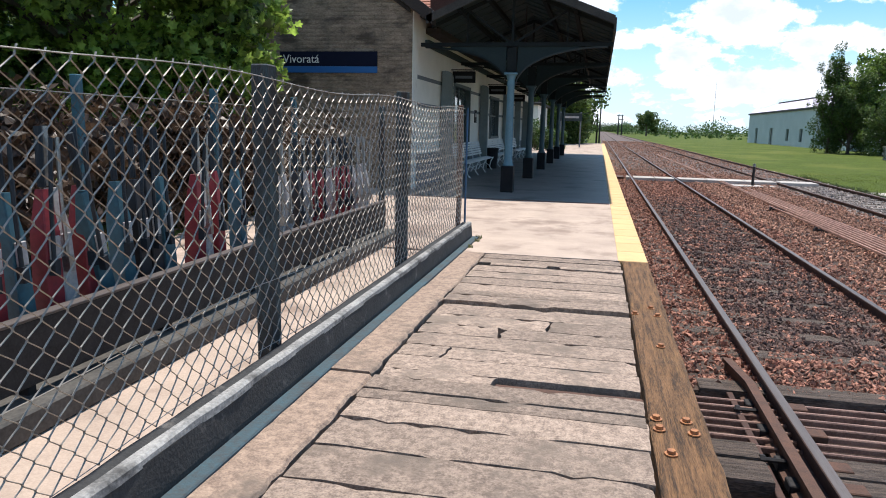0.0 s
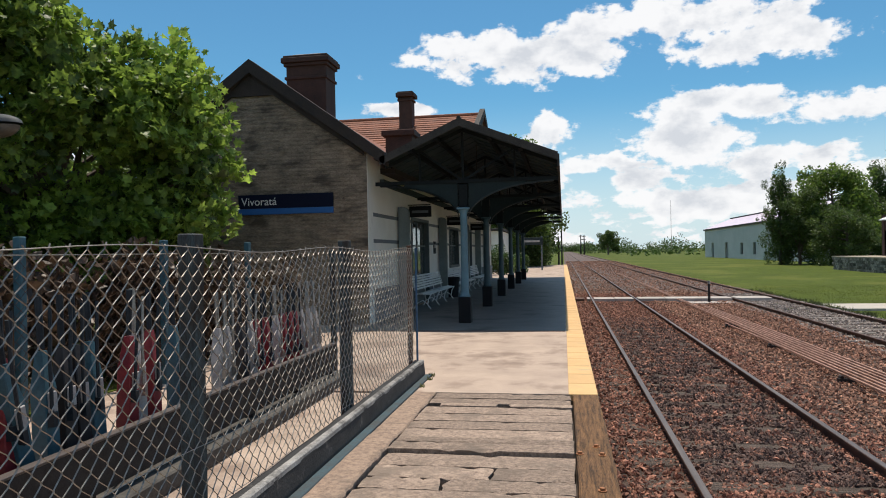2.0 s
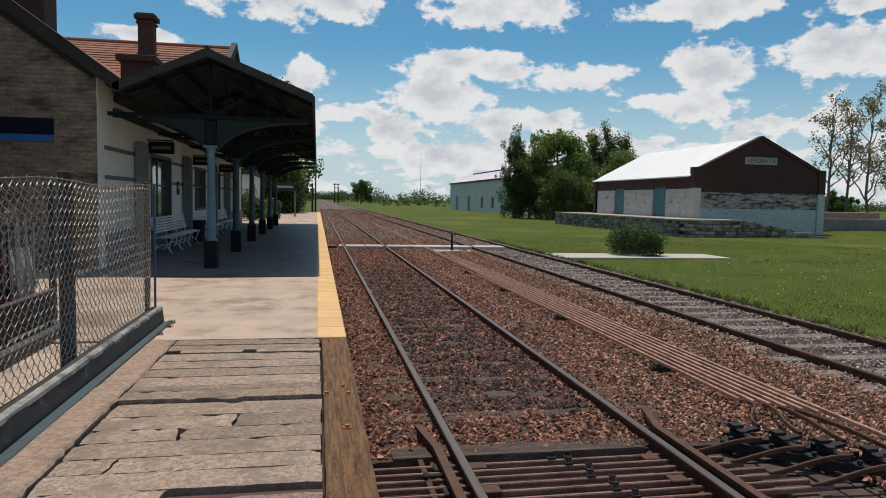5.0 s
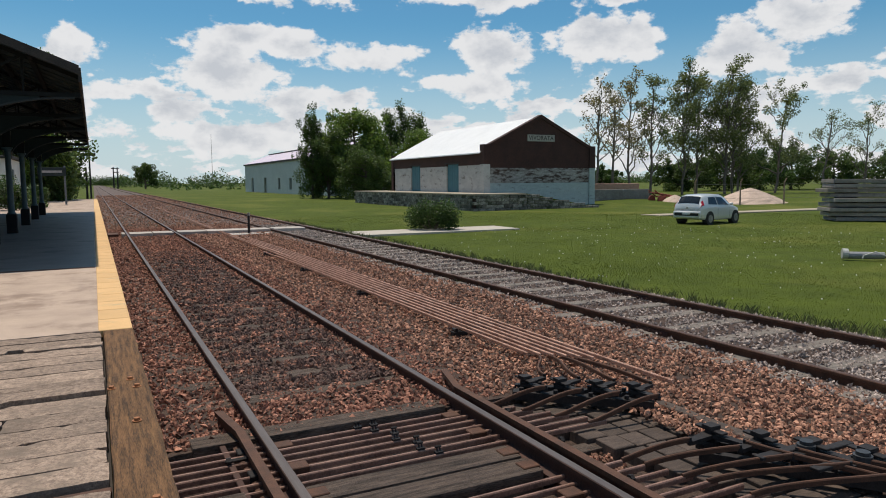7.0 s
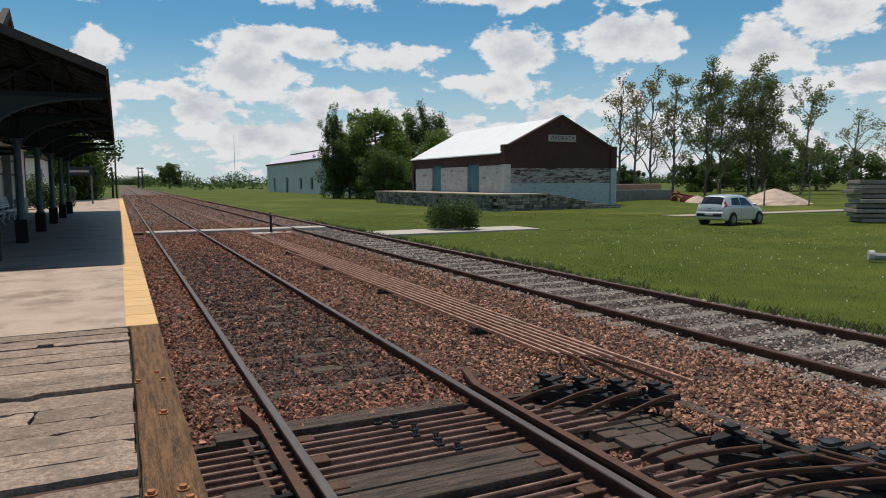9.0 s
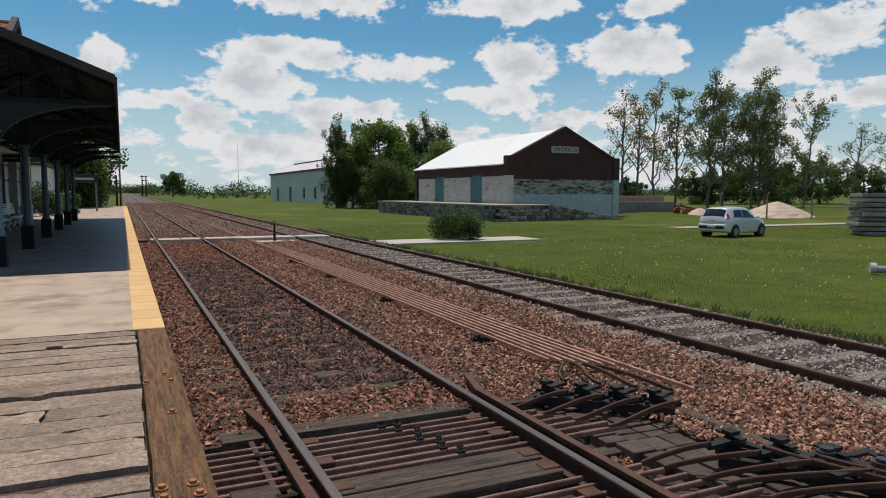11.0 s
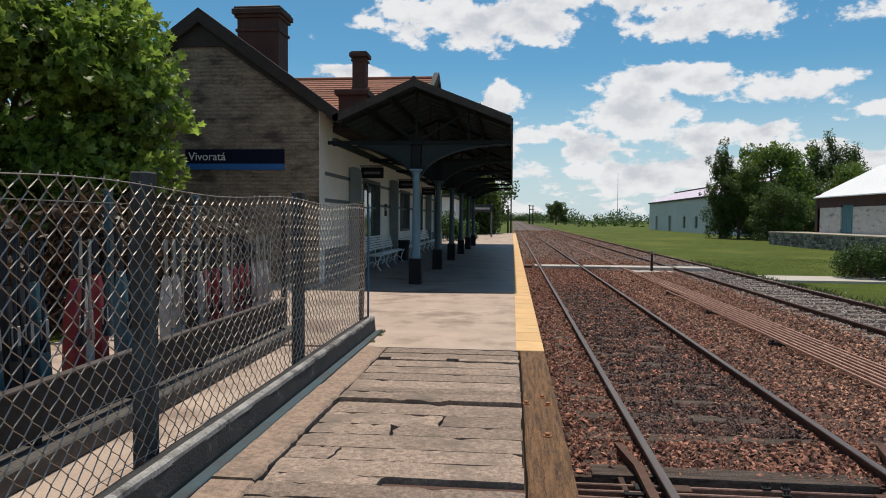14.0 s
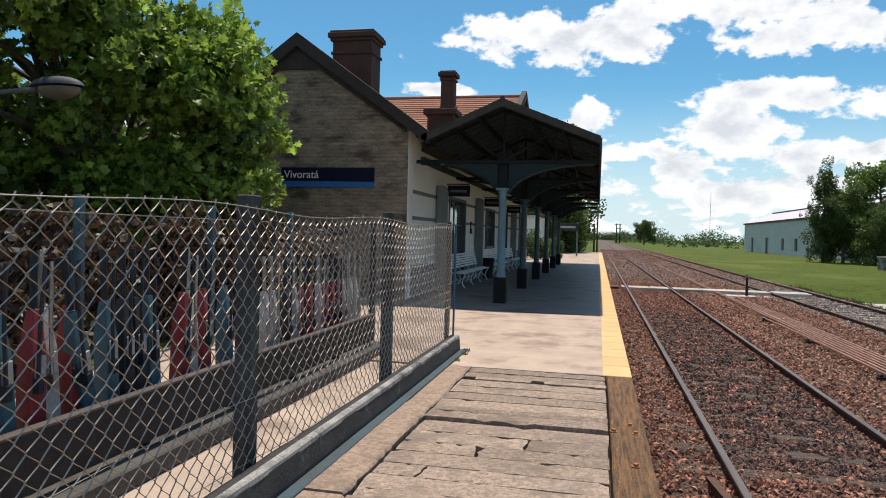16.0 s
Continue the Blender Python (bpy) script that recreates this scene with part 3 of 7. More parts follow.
# ---- platform ----
def build_platform():
    # screed platform beyond the planks
    ob = solid("platform", box(-6.4, -1.09, 7.62, 75, -0.3, P), SLAB, "sunlit worn concrete station platform", "platform", kind="structure")
    solid("platform_edge_wall", box(-1.09, -0.80, 7.64, 75, -0.3, P - 0.09), CONC, "concrete wall carrying the platform edge", "wall", kind="structure")
    # yellow edge slabs
    y, i = 7.62, 0
    edge = thing("platform_edge", (-0.95, 7.6, P - 0.08), "yellow painted concrete edge slabs of the platform", "edge strip", kind="structure")
    me = mesh_of("edge_slab", box(-0.155, 0.155, 0.008, 0.605, -0.07, 0.004, 0.006), YELLOW)
    me2 = mesh_of("edge_slab", box(-0.155, 0.155, 0.008, 4.99, -0.07, 0.004, 0.006), YELLOW)
    while y < 30:
        piece("edge_slab", me, edge, (-0.945, y, P))
        y += 0.613
    while y < 73:
        piece("edge_slab", me2, edge, (-0.945, y, P))
        y += 5.0
    # concrete strip beside the fence and the ground inside the fence
    margin = thing("platform_margin", (-2.67, 3, P - 0.3), "rough concrete margin beside the fence kerb", "platform", kind="structure")
    for a, b, lift in ((-6, 1.6, 0.004), (1.6, 3.62, 0.006), (3.62, 5.78, 0.012), (5.78, 7.62, 0.002)):
        bm = bmesh.new()
        n = int((b - a) / 0.08)
        rnd = random.Random(int(a * 10))
        rings = []
        for i in range(n + 1):
            yy = a + 0.008 + (b - a - 0.016) * i / n
            xr = -2.545 + rnd.uniform(-0.012, 0.010)
            zt = P + lift + rnd.uniform(-0.003, 0.003)
            rings.append([bm.verts.new(p) for p in ((-2.80, yy, -0.3), (xr, yy, -0.3), (xr, yy, zt - 0.014), (xr - 0.014, yy, zt), (-2.80, yy, zt))])
        for p, q in zip(rings, rings[1:]):
            for i in range(5):
                j = (i + 1) % 5
                bm.faces.new((p[i], p[j], q[j], q[i]))
        bm.faces.new(rings[0][::-1])
        bm.faces.new(rings[-1])
        part("slab", bm, CONC, margin)
    # Inferred tile floor over the canopy's shadow area; its dark colour deepens that shade.
    canopy_floor = thing("canopy_floor", (-3.2, 27, P), "worn grey tiled floor under the canopy, darkened for its shade", "floor", kind="structure")
    part("tiles", box(-5.34, -1.12, 13.55, 40.6, P - 0.05, P + 0.005), mat("shade_grey_floor_tile", (0.215, 0.20, 0.185), (0.12, 0.112, 0.104), 0.55, scale=1.6, fine=40, bump=0.3, stain=(0.048, 0.050, 0.052), stain_scale=0.8, stain_at=0.56), canopy_floor)
    part("brick_edging", box(-5.34, -1.12, 13.42, 13.546, P - 0.05, P + 0.007), mat("brown_brick_edging", (0.20, 0.105, 0.075), (0.12, 0.065, 0.05), 0.85, scale=5, fine=50), canopy_floor, "brown brick edging strip")
    solid("yard_floor", box(-6.4, -3.0, -8, 7.62, -0.3, P - 0.02), SLAB, "sunlit concrete yard floor round the lever frame", "floor", kind="structure")
    solid("side_lawn", box(-60, -6.4, -8, 75, -0.3, P - 0.01), GRASS, "shaded grass beside the station yard", "lawn", kind="structure")
    solid("under_floor", box(-2.54, -1.06, -6, 7.62, -0.3, P - 0.14), mat("pit_earth", (0.05, 0.04, 0.032), (0.025, 0.02, 0.017), 0.95), "dark earth under the platform planks", "ground", kind="structure")
    solid("margin_strip", box(-3.0, -2.80, 8.6, 8.61, -0.3, P - 0.001), CONC, "concrete margin at the kerb end", "platform", kind="structure")


build_platform()


def plank_mesh(length, width, seed, thick=0.13, jag0=0.004, jag1=0.004):
    """A concrete plank along x with worn, uneven edges and, where broken, jagged ends."""
    rnd = random.Random(seed)
    n, m = 18, 5
    top, verts, faces = {}, [], []
    walk0 = walk1 = 0.0
    ends = []
    for j in range(m + 1):
        walk0 += rnd.uniform(-jag0, jag0)
        walk1 += rnd.uniform(-jag1, jag1)
        ends.append((walk0, walk1))
    lowa, lowb = [rnd.uniform(-0.004, 0.003) for _ in range(n + 1)], [rnd.uniform(-0.004, 0.003) for _ in range(n + 1)]
    for i in range(n + 1):
        for j in range(m + 1):
            t, u = i / n, j / m
            x = ends[j][0] + (length + ends[j][1] - ends[j][0]) * t
            y = 0.002 + (width - 0.004) * u + (lowa[i] if j == 0 else lowb[i] if j == m else 0.0)
            z = rnd.uniform(-0.002, 0.0015) + (-0.003 if j in (0, m) else 0.0) + (-0.003 if i in (0, n) else 0.0)
            if j in (0, m) and rnd.random() < 0.10:
                z -= 0.014
            top[i, j] = len(verts)
            verts.append((x, y, z))
    for i in range(n):
        for j in range(m):
            faces.append((top[i, j], top[i + 1, j], top[i + 1, j + 1], top[i, j + 1]))
    rim = [(i, 0) for i in range(n)] + [(n, j) for j in range(m)] + [(i, m) for i in range(n, 0, -1)] + [(0, j) for j in range(m, 0, -1)]
    low = len(verts)
    for i, j in rim:
        x, y, z = verts[top[i, j]]
        verts.append((x, y, -thick))
    k = len(rim)
    for q in range(k):
        r = (q + 1) % k
        faces.append((top[rim[q]], low + q, low + r, top[rim[r]]))
    me = bpy.data.meshes.new("plank")
    me.from_pydata(verts, [], faces)
    me.materials.append(PLANK)
    return me


def build_planks():
    deck = thing("plank_deck", (-1.8, 5, P - 0.13), "worn concrete planks laid across the platform end", "decking", kind="structure")
    # bays from near to far: y start, y end, level at start, rows, split rows
    rows = []
    y = -5.775
    while y < 3.30:
        rows.append((y, 0.30, -0.0, None))
        y += 0.305
    edges = ((3.30, 0.13, 0.006), (3.44, 0.20, 0.008), (3.80, 0.25, -0.008), (4.055, 0.23, -0.010), (4.29, 0.27, -0.012), (4.565, 0.24, -0.014), (4.81, 0.27, -0.016), (5.085, 0.30, -0.018), (5.40, 0.22, 0.012), (5.63, 0.16, 0.008), (5.80, 0.28, 0.0), (6.09, 0.28, 0.0), (6.38, 0.28, 0.0), (6.67, 0.28, 0.0), (6.96, 0.13, 0.008), (7.10, 0.24, 0.0), (7.35, 0.25, 0.002))
    for e in edges:
        rows.append((*e, None))
    for k, (y0, wdt, lift, _) in enumerate(rows):
        x0, x1 = -2.530, -1.068
        cuts = [x0, x1]
        if abs(y0 - 4.565) < 0.01:
            cuts = [x0, -1.95, x1]
        elif abs(y0 - 4.81) < 0.01:
            cuts = [x0, -1.66, x1]
        elif abs(y0 - 6.96) < 0.01:
            cuts = [x0 + 0.14, -1.80, -1.68, x1]
        elif abs(y0 - 3.30) < 0.01:
            cuts = [x0, x1]
        elif abs(y0 - 4.055) < 0.01:
            cuts = [x0, -2.25, x1]
        for a, b in zip(cuts, cuts[1:]):
            if b - a < 0.13:
                continue
            piece("plank", plank_mesh(b - a - 0.010, wdt - 0.007, k * 7 + int(a * 10), jag0=0.004 if a == cuts[0] else 0.018, jag1=0.004 if b == cuts[-1] else 0.018), deck, (a + 0.003, y0, P + lift), turn=random.Random(k).uniform(-0.10, 0.10))
    piece("plank", plank_mesh(0.63, 0.145, 77, jag1=0.02), deck, (-2.512, 3.648, P - 0.004))
    # the slot with a rusty bar in it
    part("slot_bar", box(-1.86, -1.065, 3.672, 3.73, P - 0.07, P - 0.022, 0.006), RUST, deck, "rusty steel bar in the slot")


build_planks()


def build_edge_beam():
    beam = thing("edge_beam", (-0.92, 3, P - 0.15), "weathered brown timber beam bolted along the platform edge", "beam")
    rnd = random.Random(4)
    bm = bmesh.new()
    n = 60
    rings = []
    for i in range(n + 1):
        y = -3.0 + 10.6 * i / n
        xr = -0.785 + rnd.uniform(-0.006, 0.006)
        xl = -1.055 + rnd.uniform(-0.004, 0.004)
        z = P + rnd.uniform(-0.004, 0.004)
        rings.append([bm.verts.new(p) for p in ((xl, y, P - 0.20), (xr, y, P - 0.20), (xr, y, z - 0.02), (xr - 0.02, y, z), (xl + 0.012, y, z), (xl, y, z - 0.012))])
    for a, b in zip(rings, rings[1:]):
        for i in range(6):
            j = (i + 1) % 6
            bm.faces.new((a[i], a[j], b[j], b[i]))
    bm.faces.new(rings[0][::-1])
    bm.faces.new(rings[-1])
    part("timber", bm, TIMBER, beam)
    bolt = bmesh.new()
    tube(bolt, (0, 0, 0), (0, 0, 0.006), 0.030, seg=10)
    tube(bolt, (0, 0, 0.006), (0, 0, 0.022), 0.019, seg=6)
    bme = mesh_of("bolt", bolt, mat("orange_rusty_bolt", (0.46, 0.20, 0.07), (0.25, 0.10, 0.05), 0.6, metal=0.3, scale=30, fine=90))
    for x, y in ((-1.03, 5.42), (-0.865, 5.40), (-1.025, 3.42), (-1.02, 3.30), (-0.885, 3.42), (-0.865, 3.29), (-0.90, 5.62), (-0.905, 4.62), (-0.99, 3.05), (-0.87, 1.6), (-1.02, 1.6)):
        piece("bolt", bme, beam, (x, y, P))


build_edge_beam()


def build_kerb():
    k = thing("fence_kerb", (-2.9, 4, P), "low dark grey concrete kerb with a worn pale top under the wire fence", "kerb", kind="structure")
    bm = bmesh.new()
    rnd = random.Random(6)
    rings = []
    n = 90
    for i in range(n + 1):
        y = -6 + 14.62 * i / n
        w = rnd.uniform(-0.004, 0.004)
        rings.append([bm.verts.new(p) for p in ((-3.0, y, P - 0.1), (-2.872, y, P - 0.1), (-2.872, y, P + 0.0), (-2.872, y, P + 0.040), (-2.888 + w, y, P + 0.172 + w), (-3.0, y, P + 0.196 + w))])
    for p, q in zip(rings, rings[1:]):
        for i in range(6):
            j = (i + 1) % 6
            bm.faces.new((p[i], p[j], q[j], q[i]))
    bm.faces.new(rings[0][::-1])
    bm.faces.new(rings[-1])
    part("kerb_body", bm, mat("dark_kerb_paint", (0.050, 0.048, 0.047), (0.026, 0.025, 0.025), 0.92, scale=4, fine=60, bump=0.8, stain=(0.17, 0.155, 0.14), stain_scale=5, stain_at=0.60), k)
    bm = bmesh.new()
    rings = []
    for i in range(n + 1):
        y = -6 + 14.62 * i / n
        xr = -2.898 + rnd.uniform(-0.006, 0.006)
        z = P + 0.203 + rnd.uniform(-0.003, 0.003)
        rings.append([bm.verts.new(p) for p in ((-2.944, y, P + 0.165), (xr + 0.012, y, P + 0.165), (xr + 0.008, y, z - 0.010), (xr - 0.006, y, z), (-2.936 + 2.2 * (z - P - 0.203), y, z), (-2.944, y, z - 0.01))])
    for p, q in zip(rings, rings[1:]):
        for i in range(6):
            j = (i + 1) % 6
            bm.faces.new((p[i], p[j], q[j], q[i]))
    bm.faces.new(rings[0][::-1])
    bm.faces.new(rings[-1])
    part("worn_cap", bm, mat("worn_kerb_cap", (0.46, 0.44, 0.41), (0.15, 0.145, 0.14), 0.92, scale=5, fine=60, bump=0.8, stain=(0.075, 0.07, 0.066), stain_scale=4, stain_at=0.52), k, "pale worn cap of the kerb")
    part("painted_foot", box(-2.870, -2.788, -6, 8.62, P - 0.05, P + 0.022, 0.006), mat("faded_blue_kerb_paint", (0.050, 0.098, 0.122), (0.055, 0.056, 0.056), 0.9, scale=4, fine=50, bump=0.6), k, "faded blue painted foot strip")


build_kerb()


# ---- wire fence ----
def wire_mesh(bm_verts, bm_faces, origin, along, length, z0, z1, cell=0.055, r=0.0029, seed=1, wob=0.01, top=None, hook=False):
    """Woven diamond wire: each wire zigzags upwards and hooks round its neighbours."""
    rnd = random.Random(seed)
    o, u = Vector(origin), Vector(along).normalized()
    side = Vector((0, 0, 1)).cross(u)
    n = int(length / cell)
    steps = int((z1 - z0) / (cell * 0.92))
    stops = ((0.0, 0.0), (0.13, 0.06), (0.87, 0.94)) if hook else ((0.0, 0.0),)

    def place(s, h, out):
        bulge = wob * math.sin(s * 1.9 + seed) * math.sin(h * 3.1)
        return o + u * s + side * (bulge + out) + Vector((0, 0, z0 + (z1 - z0) * h + (top(s) * h if top else 0.0)))

    for k in range(n):
        path = []
        for i in range(steps + 1):
            sa = (k + ((i + k) % 2)) * cell
            sb = (k + ((i + 1 + k) % 2)) * cell
            out = 0.0035 if i % 2 else -0.0035
            if i == steps:
                path.append(place(sa, 1.0, out))
                if hook:
                    path.append(place(sa + rnd.choice((-1, 1)) * 0.014, 1.0, 0) + Vector((0, 0, rnd.uniform(0.012, 0.028))))
                break
            for tz, ts in stops:
                path.append(place(sa + (sb - sa) * ts + rnd.uniform(-0.0012, 0.0012), (i + tz) / steps, out * (1 - 2 * tz)))
        prev = None
        for p in path:
            idx = len(bm_verts)
            bm_verts.extend(p + (u * math.cos(a) + side * math.sin(a)) * r * 1.15 for a in (0.5, 2.6, 4.7))
            if prev is not None:
                for j in range(3):
                    bm_faces.append((prev + j, prev + (j + 1) % 3, idx + (j + 1) % 3, idx + j))
            prev = idx


def fence_post(parent, x, y, z0, z1, w=0.13, d=0.13, material=None, name="post", label=""):
    bm = bmesh.new()
    quadbox(bm, x - w / 2, x + w / 2, y - d / 2, y + d / 2, z0, z1)
    bmesh.ops.bevel(bm, geom=bm.edges[:], offset=0.008, segments=1, affect="EDGES")
    return part(name, bm, material or BLUEPOST, parent, label)


POSTS = (0.75, 3.50, 6.17, 8.82)
FX = -3.065


def build_fence():
    f = thing("wire_fence", (FX, 4, P + 0.15), "galvanised diamond wire fence on faded blue-grey posts", "fence")
    for y in POSTS[:3]:
        fence_post(f, FX - 0.05, y + 0.03, P - 0.1, 2.16, 0.095, 0.115)
    fence_post(f, FX - 0.03, 8.80, P - 0.1, 2.13, 0.055, 0.055, RUST, label="slim rusty steel corner post")
    verts, faces = [], []
    wire_mesh(verts, faces, (FX + 0.02, 0.3, 0), (0, 1, 0), 8.45, P + 0.17, 2.075, r=0.0034, seed=2, wob=0.02, hook=True, top=lambda s: 0.022 * math.cos(s * 2.35) - 0.012)
    raw("wire_netting", verts, faces, GALV, f)
    for z, r in ((2.085, 0.0028), (P + 0.55, 0.0022), (P + 0.2, 0.0022)):
        bm = bmesh.new()
        pts = [(FX + 0.025, y * 0.25 + 0.3, z + 0.02 * math.cos(y * 0.25 * 2.35) - 0.01) for y in range(35)]
        rings = [[bm.verts.new((px + r * math.cos(a), py, pz + r * math.sin(a))) for a in (0, 1.57, 3.14, 4.71)] for px, py, pz in pts]
        for p, q in zip(rings, rings[1:]):
            for i in range(4):
                bm.faces.new((p[i], p[(i + 1) % 4], q[(i + 1) % 4], q[i]))
        part("tension_wire", bm, GALV, f)
    # the return towards the building
    for x in (-4.15, -5.6):
        fence_post(f, x, 8.86, P - 0.1, 2.1, 0.07, 0.07)
    verts, faces = [], []
    wire_mesh(verts, faces, (-5.7, 8.84, 0), (1, 0, 0), 2.6, P + 0.05, 2.08, seed=5)
    raw("wire_netting", verts, faces, GALV, f)
    bm = bmesh.new()
    tube(bm, (-3.02, 8.86, P + 0.1), (-3.02, 8.86, 2.10), 0.014, seg=8)
    part("corner_tube", bm, mat("faded_blue_tube_paint", (0.035, 0.11, 0.22), (0.03, 0.07, 0.13), 0.6), f, "faded blue painted tube")
    # back row
    b = thing("wire_fence", (-6.2, 5, P), "galvanised wire fence on blue posts behind the levers", "fence")
    for y in (1.2, 3.4, 5.6, 7.9, 10.2):
        fence_post(b, -6.0, y, P - 0.1, 2.25, 0.08, 0.08, LEVBLUE)
    verts, faces = [], []
    wire_mesh(verts, faces, (-5.95, 0.5, 0), (0, 1, 0), 9.8, P + 0.1, 2.08, cell=0.06, r=0.002, seed=7)
    raw("wire_netting", verts, faces, RUST, b)
    bm = bmesh.new()
    pipe(bm, [(-5.94, 0.5, 2.08), (-5.94, 10.3, 2.08)], 0.006, 5)
    part("top_rail", bm, GALV, b)


build_fence()


LEVGRIP = mat("dark_blue_grip_paint", (0.026, 0.034, 0.044), (0.014, 0.018, 0.023), 0.5, bump=0.1, spec=0.3)


# ---- lever frame ----
def build_lever_frame():
    fr = thing("lever_frame", (-4.0, 5, P), "black iron ground frame holding the signal levers", "lever frame")
    part("front_plate", box(-3.90, -3.855, 0.4, 8.1, P + 0.16, P + 0.47, 0.006), BLACKIRON, fr)
    part("top_flange", box(-3.915, -3.848, 0.4, 8.1, P + 0.468, P + 0.484, 0.003), RAILTOP, fr, "worn bare top flange")
    part("lower_beam", box(-3.99, -3.74, 0.4, 8.3, P - 0.02, P + 0.11, 0.012), mat("dark_sill_concrete", (0.115, 0.105, 0.093), (0.05, 0.045, 0.04), 0.9, scale=4, fine=50), fr)
    part("rear_plate", box(-4.50, -4.46, 0.4, 8.1, P - 0.01, P + 0.12, 0.006), BLACKIRON, fr)
    for i in range(8):
        y = 0.5 + i * 1.07
        part("frame_bracket", box(-4.48, -3.88, y, y + 0.05, P, P + 0.16, 0.006), BLACKIRON, fr)


build_lever_frame()


def build_lever(colour, label):
    e = thing("signal_lever", (0, 0, 0), label, "lever", "levers of the ground frame")
    bm = bmesh.new()
    # flat tapered blade, broad side along the row
    for (z0, w0, d0), (z1, w1, d1) in (((0.1, 0.056, 0.056), (0.80, 0.050, 0.052)), ((0.80, 0.050, 0.052), (1.02, 0.026, 0.024))):
        lo = [bm.verts.new(p) for p in ((-d0, -w0, z0), (d0, -w0, z0), (d0, w0, z0), (-d0, w0, z0))]
        hi = [bm.verts.new(p) for p in ((-d1, -w1, z1), (d1, -w1, z1), (d1, w1, z1), (-d1, w1, z1))]
        for i in range(4):
            j = (i + 1) % 4
            bm.faces.new((lo[i], lo[j], hi[j], hi[i]))
        bm.faces.new(lo[::-1])
        bm.faces.new(hi)
    bmesh.ops.bevel(bm, geom=[x for x in bm.edges if abs(x.verts[0].co.z - x.verts[1].co.z) > 0.1], offset=0.006, segments=1, affect="EDGES")
    part("blade", bm, colour, e)
    bm = bmesh.new()
    tube(bm, (0, 0, 1.03), (0, 0, 1.34), 0.019, 0.021, 8)
    part("handgrip", bm, IRONBAR if colour is LEVWHITE else LEVGRIP, e)
    bm = bmesh.new()
    pipe(bm, [(0.075, -0.03, 0.62), (0.08, -0.03, 0.95), (0.085, -0.01, 1.28)], 0.011, 6)
    quadbox(bm, 0.05, 0.095, -0.045, -0.01, 0.58, 0.66)
    part("catch_rod", bm, IRONBAR if colour is LEVWHITE else LEVGRIP, e, "slim catch rod")
    bm = box(0.050, 0.064, -0.035, 0.035, 0.66, 0.78, 0.004)
    part("number_plate", bm, LEVWHITE, e, "small blank enamel plate")
    return e


def build_levers():
    looks = {"r": (LEVRED, "red painted iron signal lever in its frame"), "w": (LEVWHITE, "white painted iron signal lever in its frame"), "b": (LEVBLUE, "blue painted iron points lever in its frame"), "k": (LEVBROWN, "black painted iron lever in its frame")}
    made = {k: build_lever(*v) for k, v in looks.items()}
    # the row in its groups: colour and place along the frame
    row = [("r", 1.55), ("w", 1.72), ("r", 1.90), ("r", 2.10), ("w", 2.28), ("r", 2.52), ("r", 2.70), ("b", 2.90), ("r", 3.06), ("w", 3.20), ("r", 3.36), ("b", 3.54), ("b", 3.68), ("k", 3.82), ("k", 3.96), ("b", 4.10), ("r", 4.39), ("w", 4.54), ("r", 4.71), ("b", 5.05), ("w", 5.74), ("w", 5.92), ("k", 6.16), ("w", 6.36), ("r", 6.54), ("r", 6.71), ("w", 6.95), ("r", 7.14), ("r", 7.36), ("r", 7.54), ("w", 7.72), ("w", 7.94), ("w", 8.12)]
    used = set()
    rnd = random.Random(11)
    for i, (ch, y) in enumerate(row):
        lean = rnd.choice((-2, -3, -2, 1, 3)) if y < 5.5 else -2
        tip = rnd.uniform(-3.0, 3.0)
        if i == 11:
            tip, lean = 13, 2
        m = pose(-4.12, y, P - (0.0 if y < 5.5 else 0.10), tip, lean, rnd.uniform(-3, 3))
        if ch in used:
            copy_thing(made[ch], m)
        else:
            made[ch].matrix_basis = m
            used.add(ch)


build_levers()


# ---- station building ----
WX, GY = -5.35, 14.73


def wall_with_holes(name, x, y0, y1, z0, z1, holes, thick, material, label):
    """A wall in the y-z plane, its outer face at x, with openings cut right through."""
    bm = bmesh.new()
    cuts = sorted({y0, y1, *[h[0] for h in holes], *[h[1] for h in holes]})
    for a, b in zip(cuts, cuts[1:]):
        spans = [(z0, z1)]
        for h in holes:
            if h[0] <= a + 1e-6 and b <= h[1] + 1e-6:
                nxt = []
                for lo, hi in spans:
                    if h[2] > lo:
                        nxt.append((lo, h[2]))
                    if h[3] < hi:
                        nxt.append((h[3], hi))
                spans = nxt
        for lo, hi in spans:
            if hi - lo > 0.01:
                quadbox(bm, x - thick, x, a, b, lo, hi)
    bmesh.ops.remove_doubles(bm, verts=bm.verts[:], dist=0.0005)
    return bm


OPENINGS = ((19.1, 21.6, P, 3.05, "d"), (25.6, 27.9, 1.45, 3.0, "w"), (30.6, 32.0, P, 3.05, "d"), (34.2, 35.6, P, 3.05, "d"), (37.6, 38.9, 1.5, 3.0, "w"))
BUTTRESSES = (17.55, 23.4, 29.1, 33.2, 36.6)


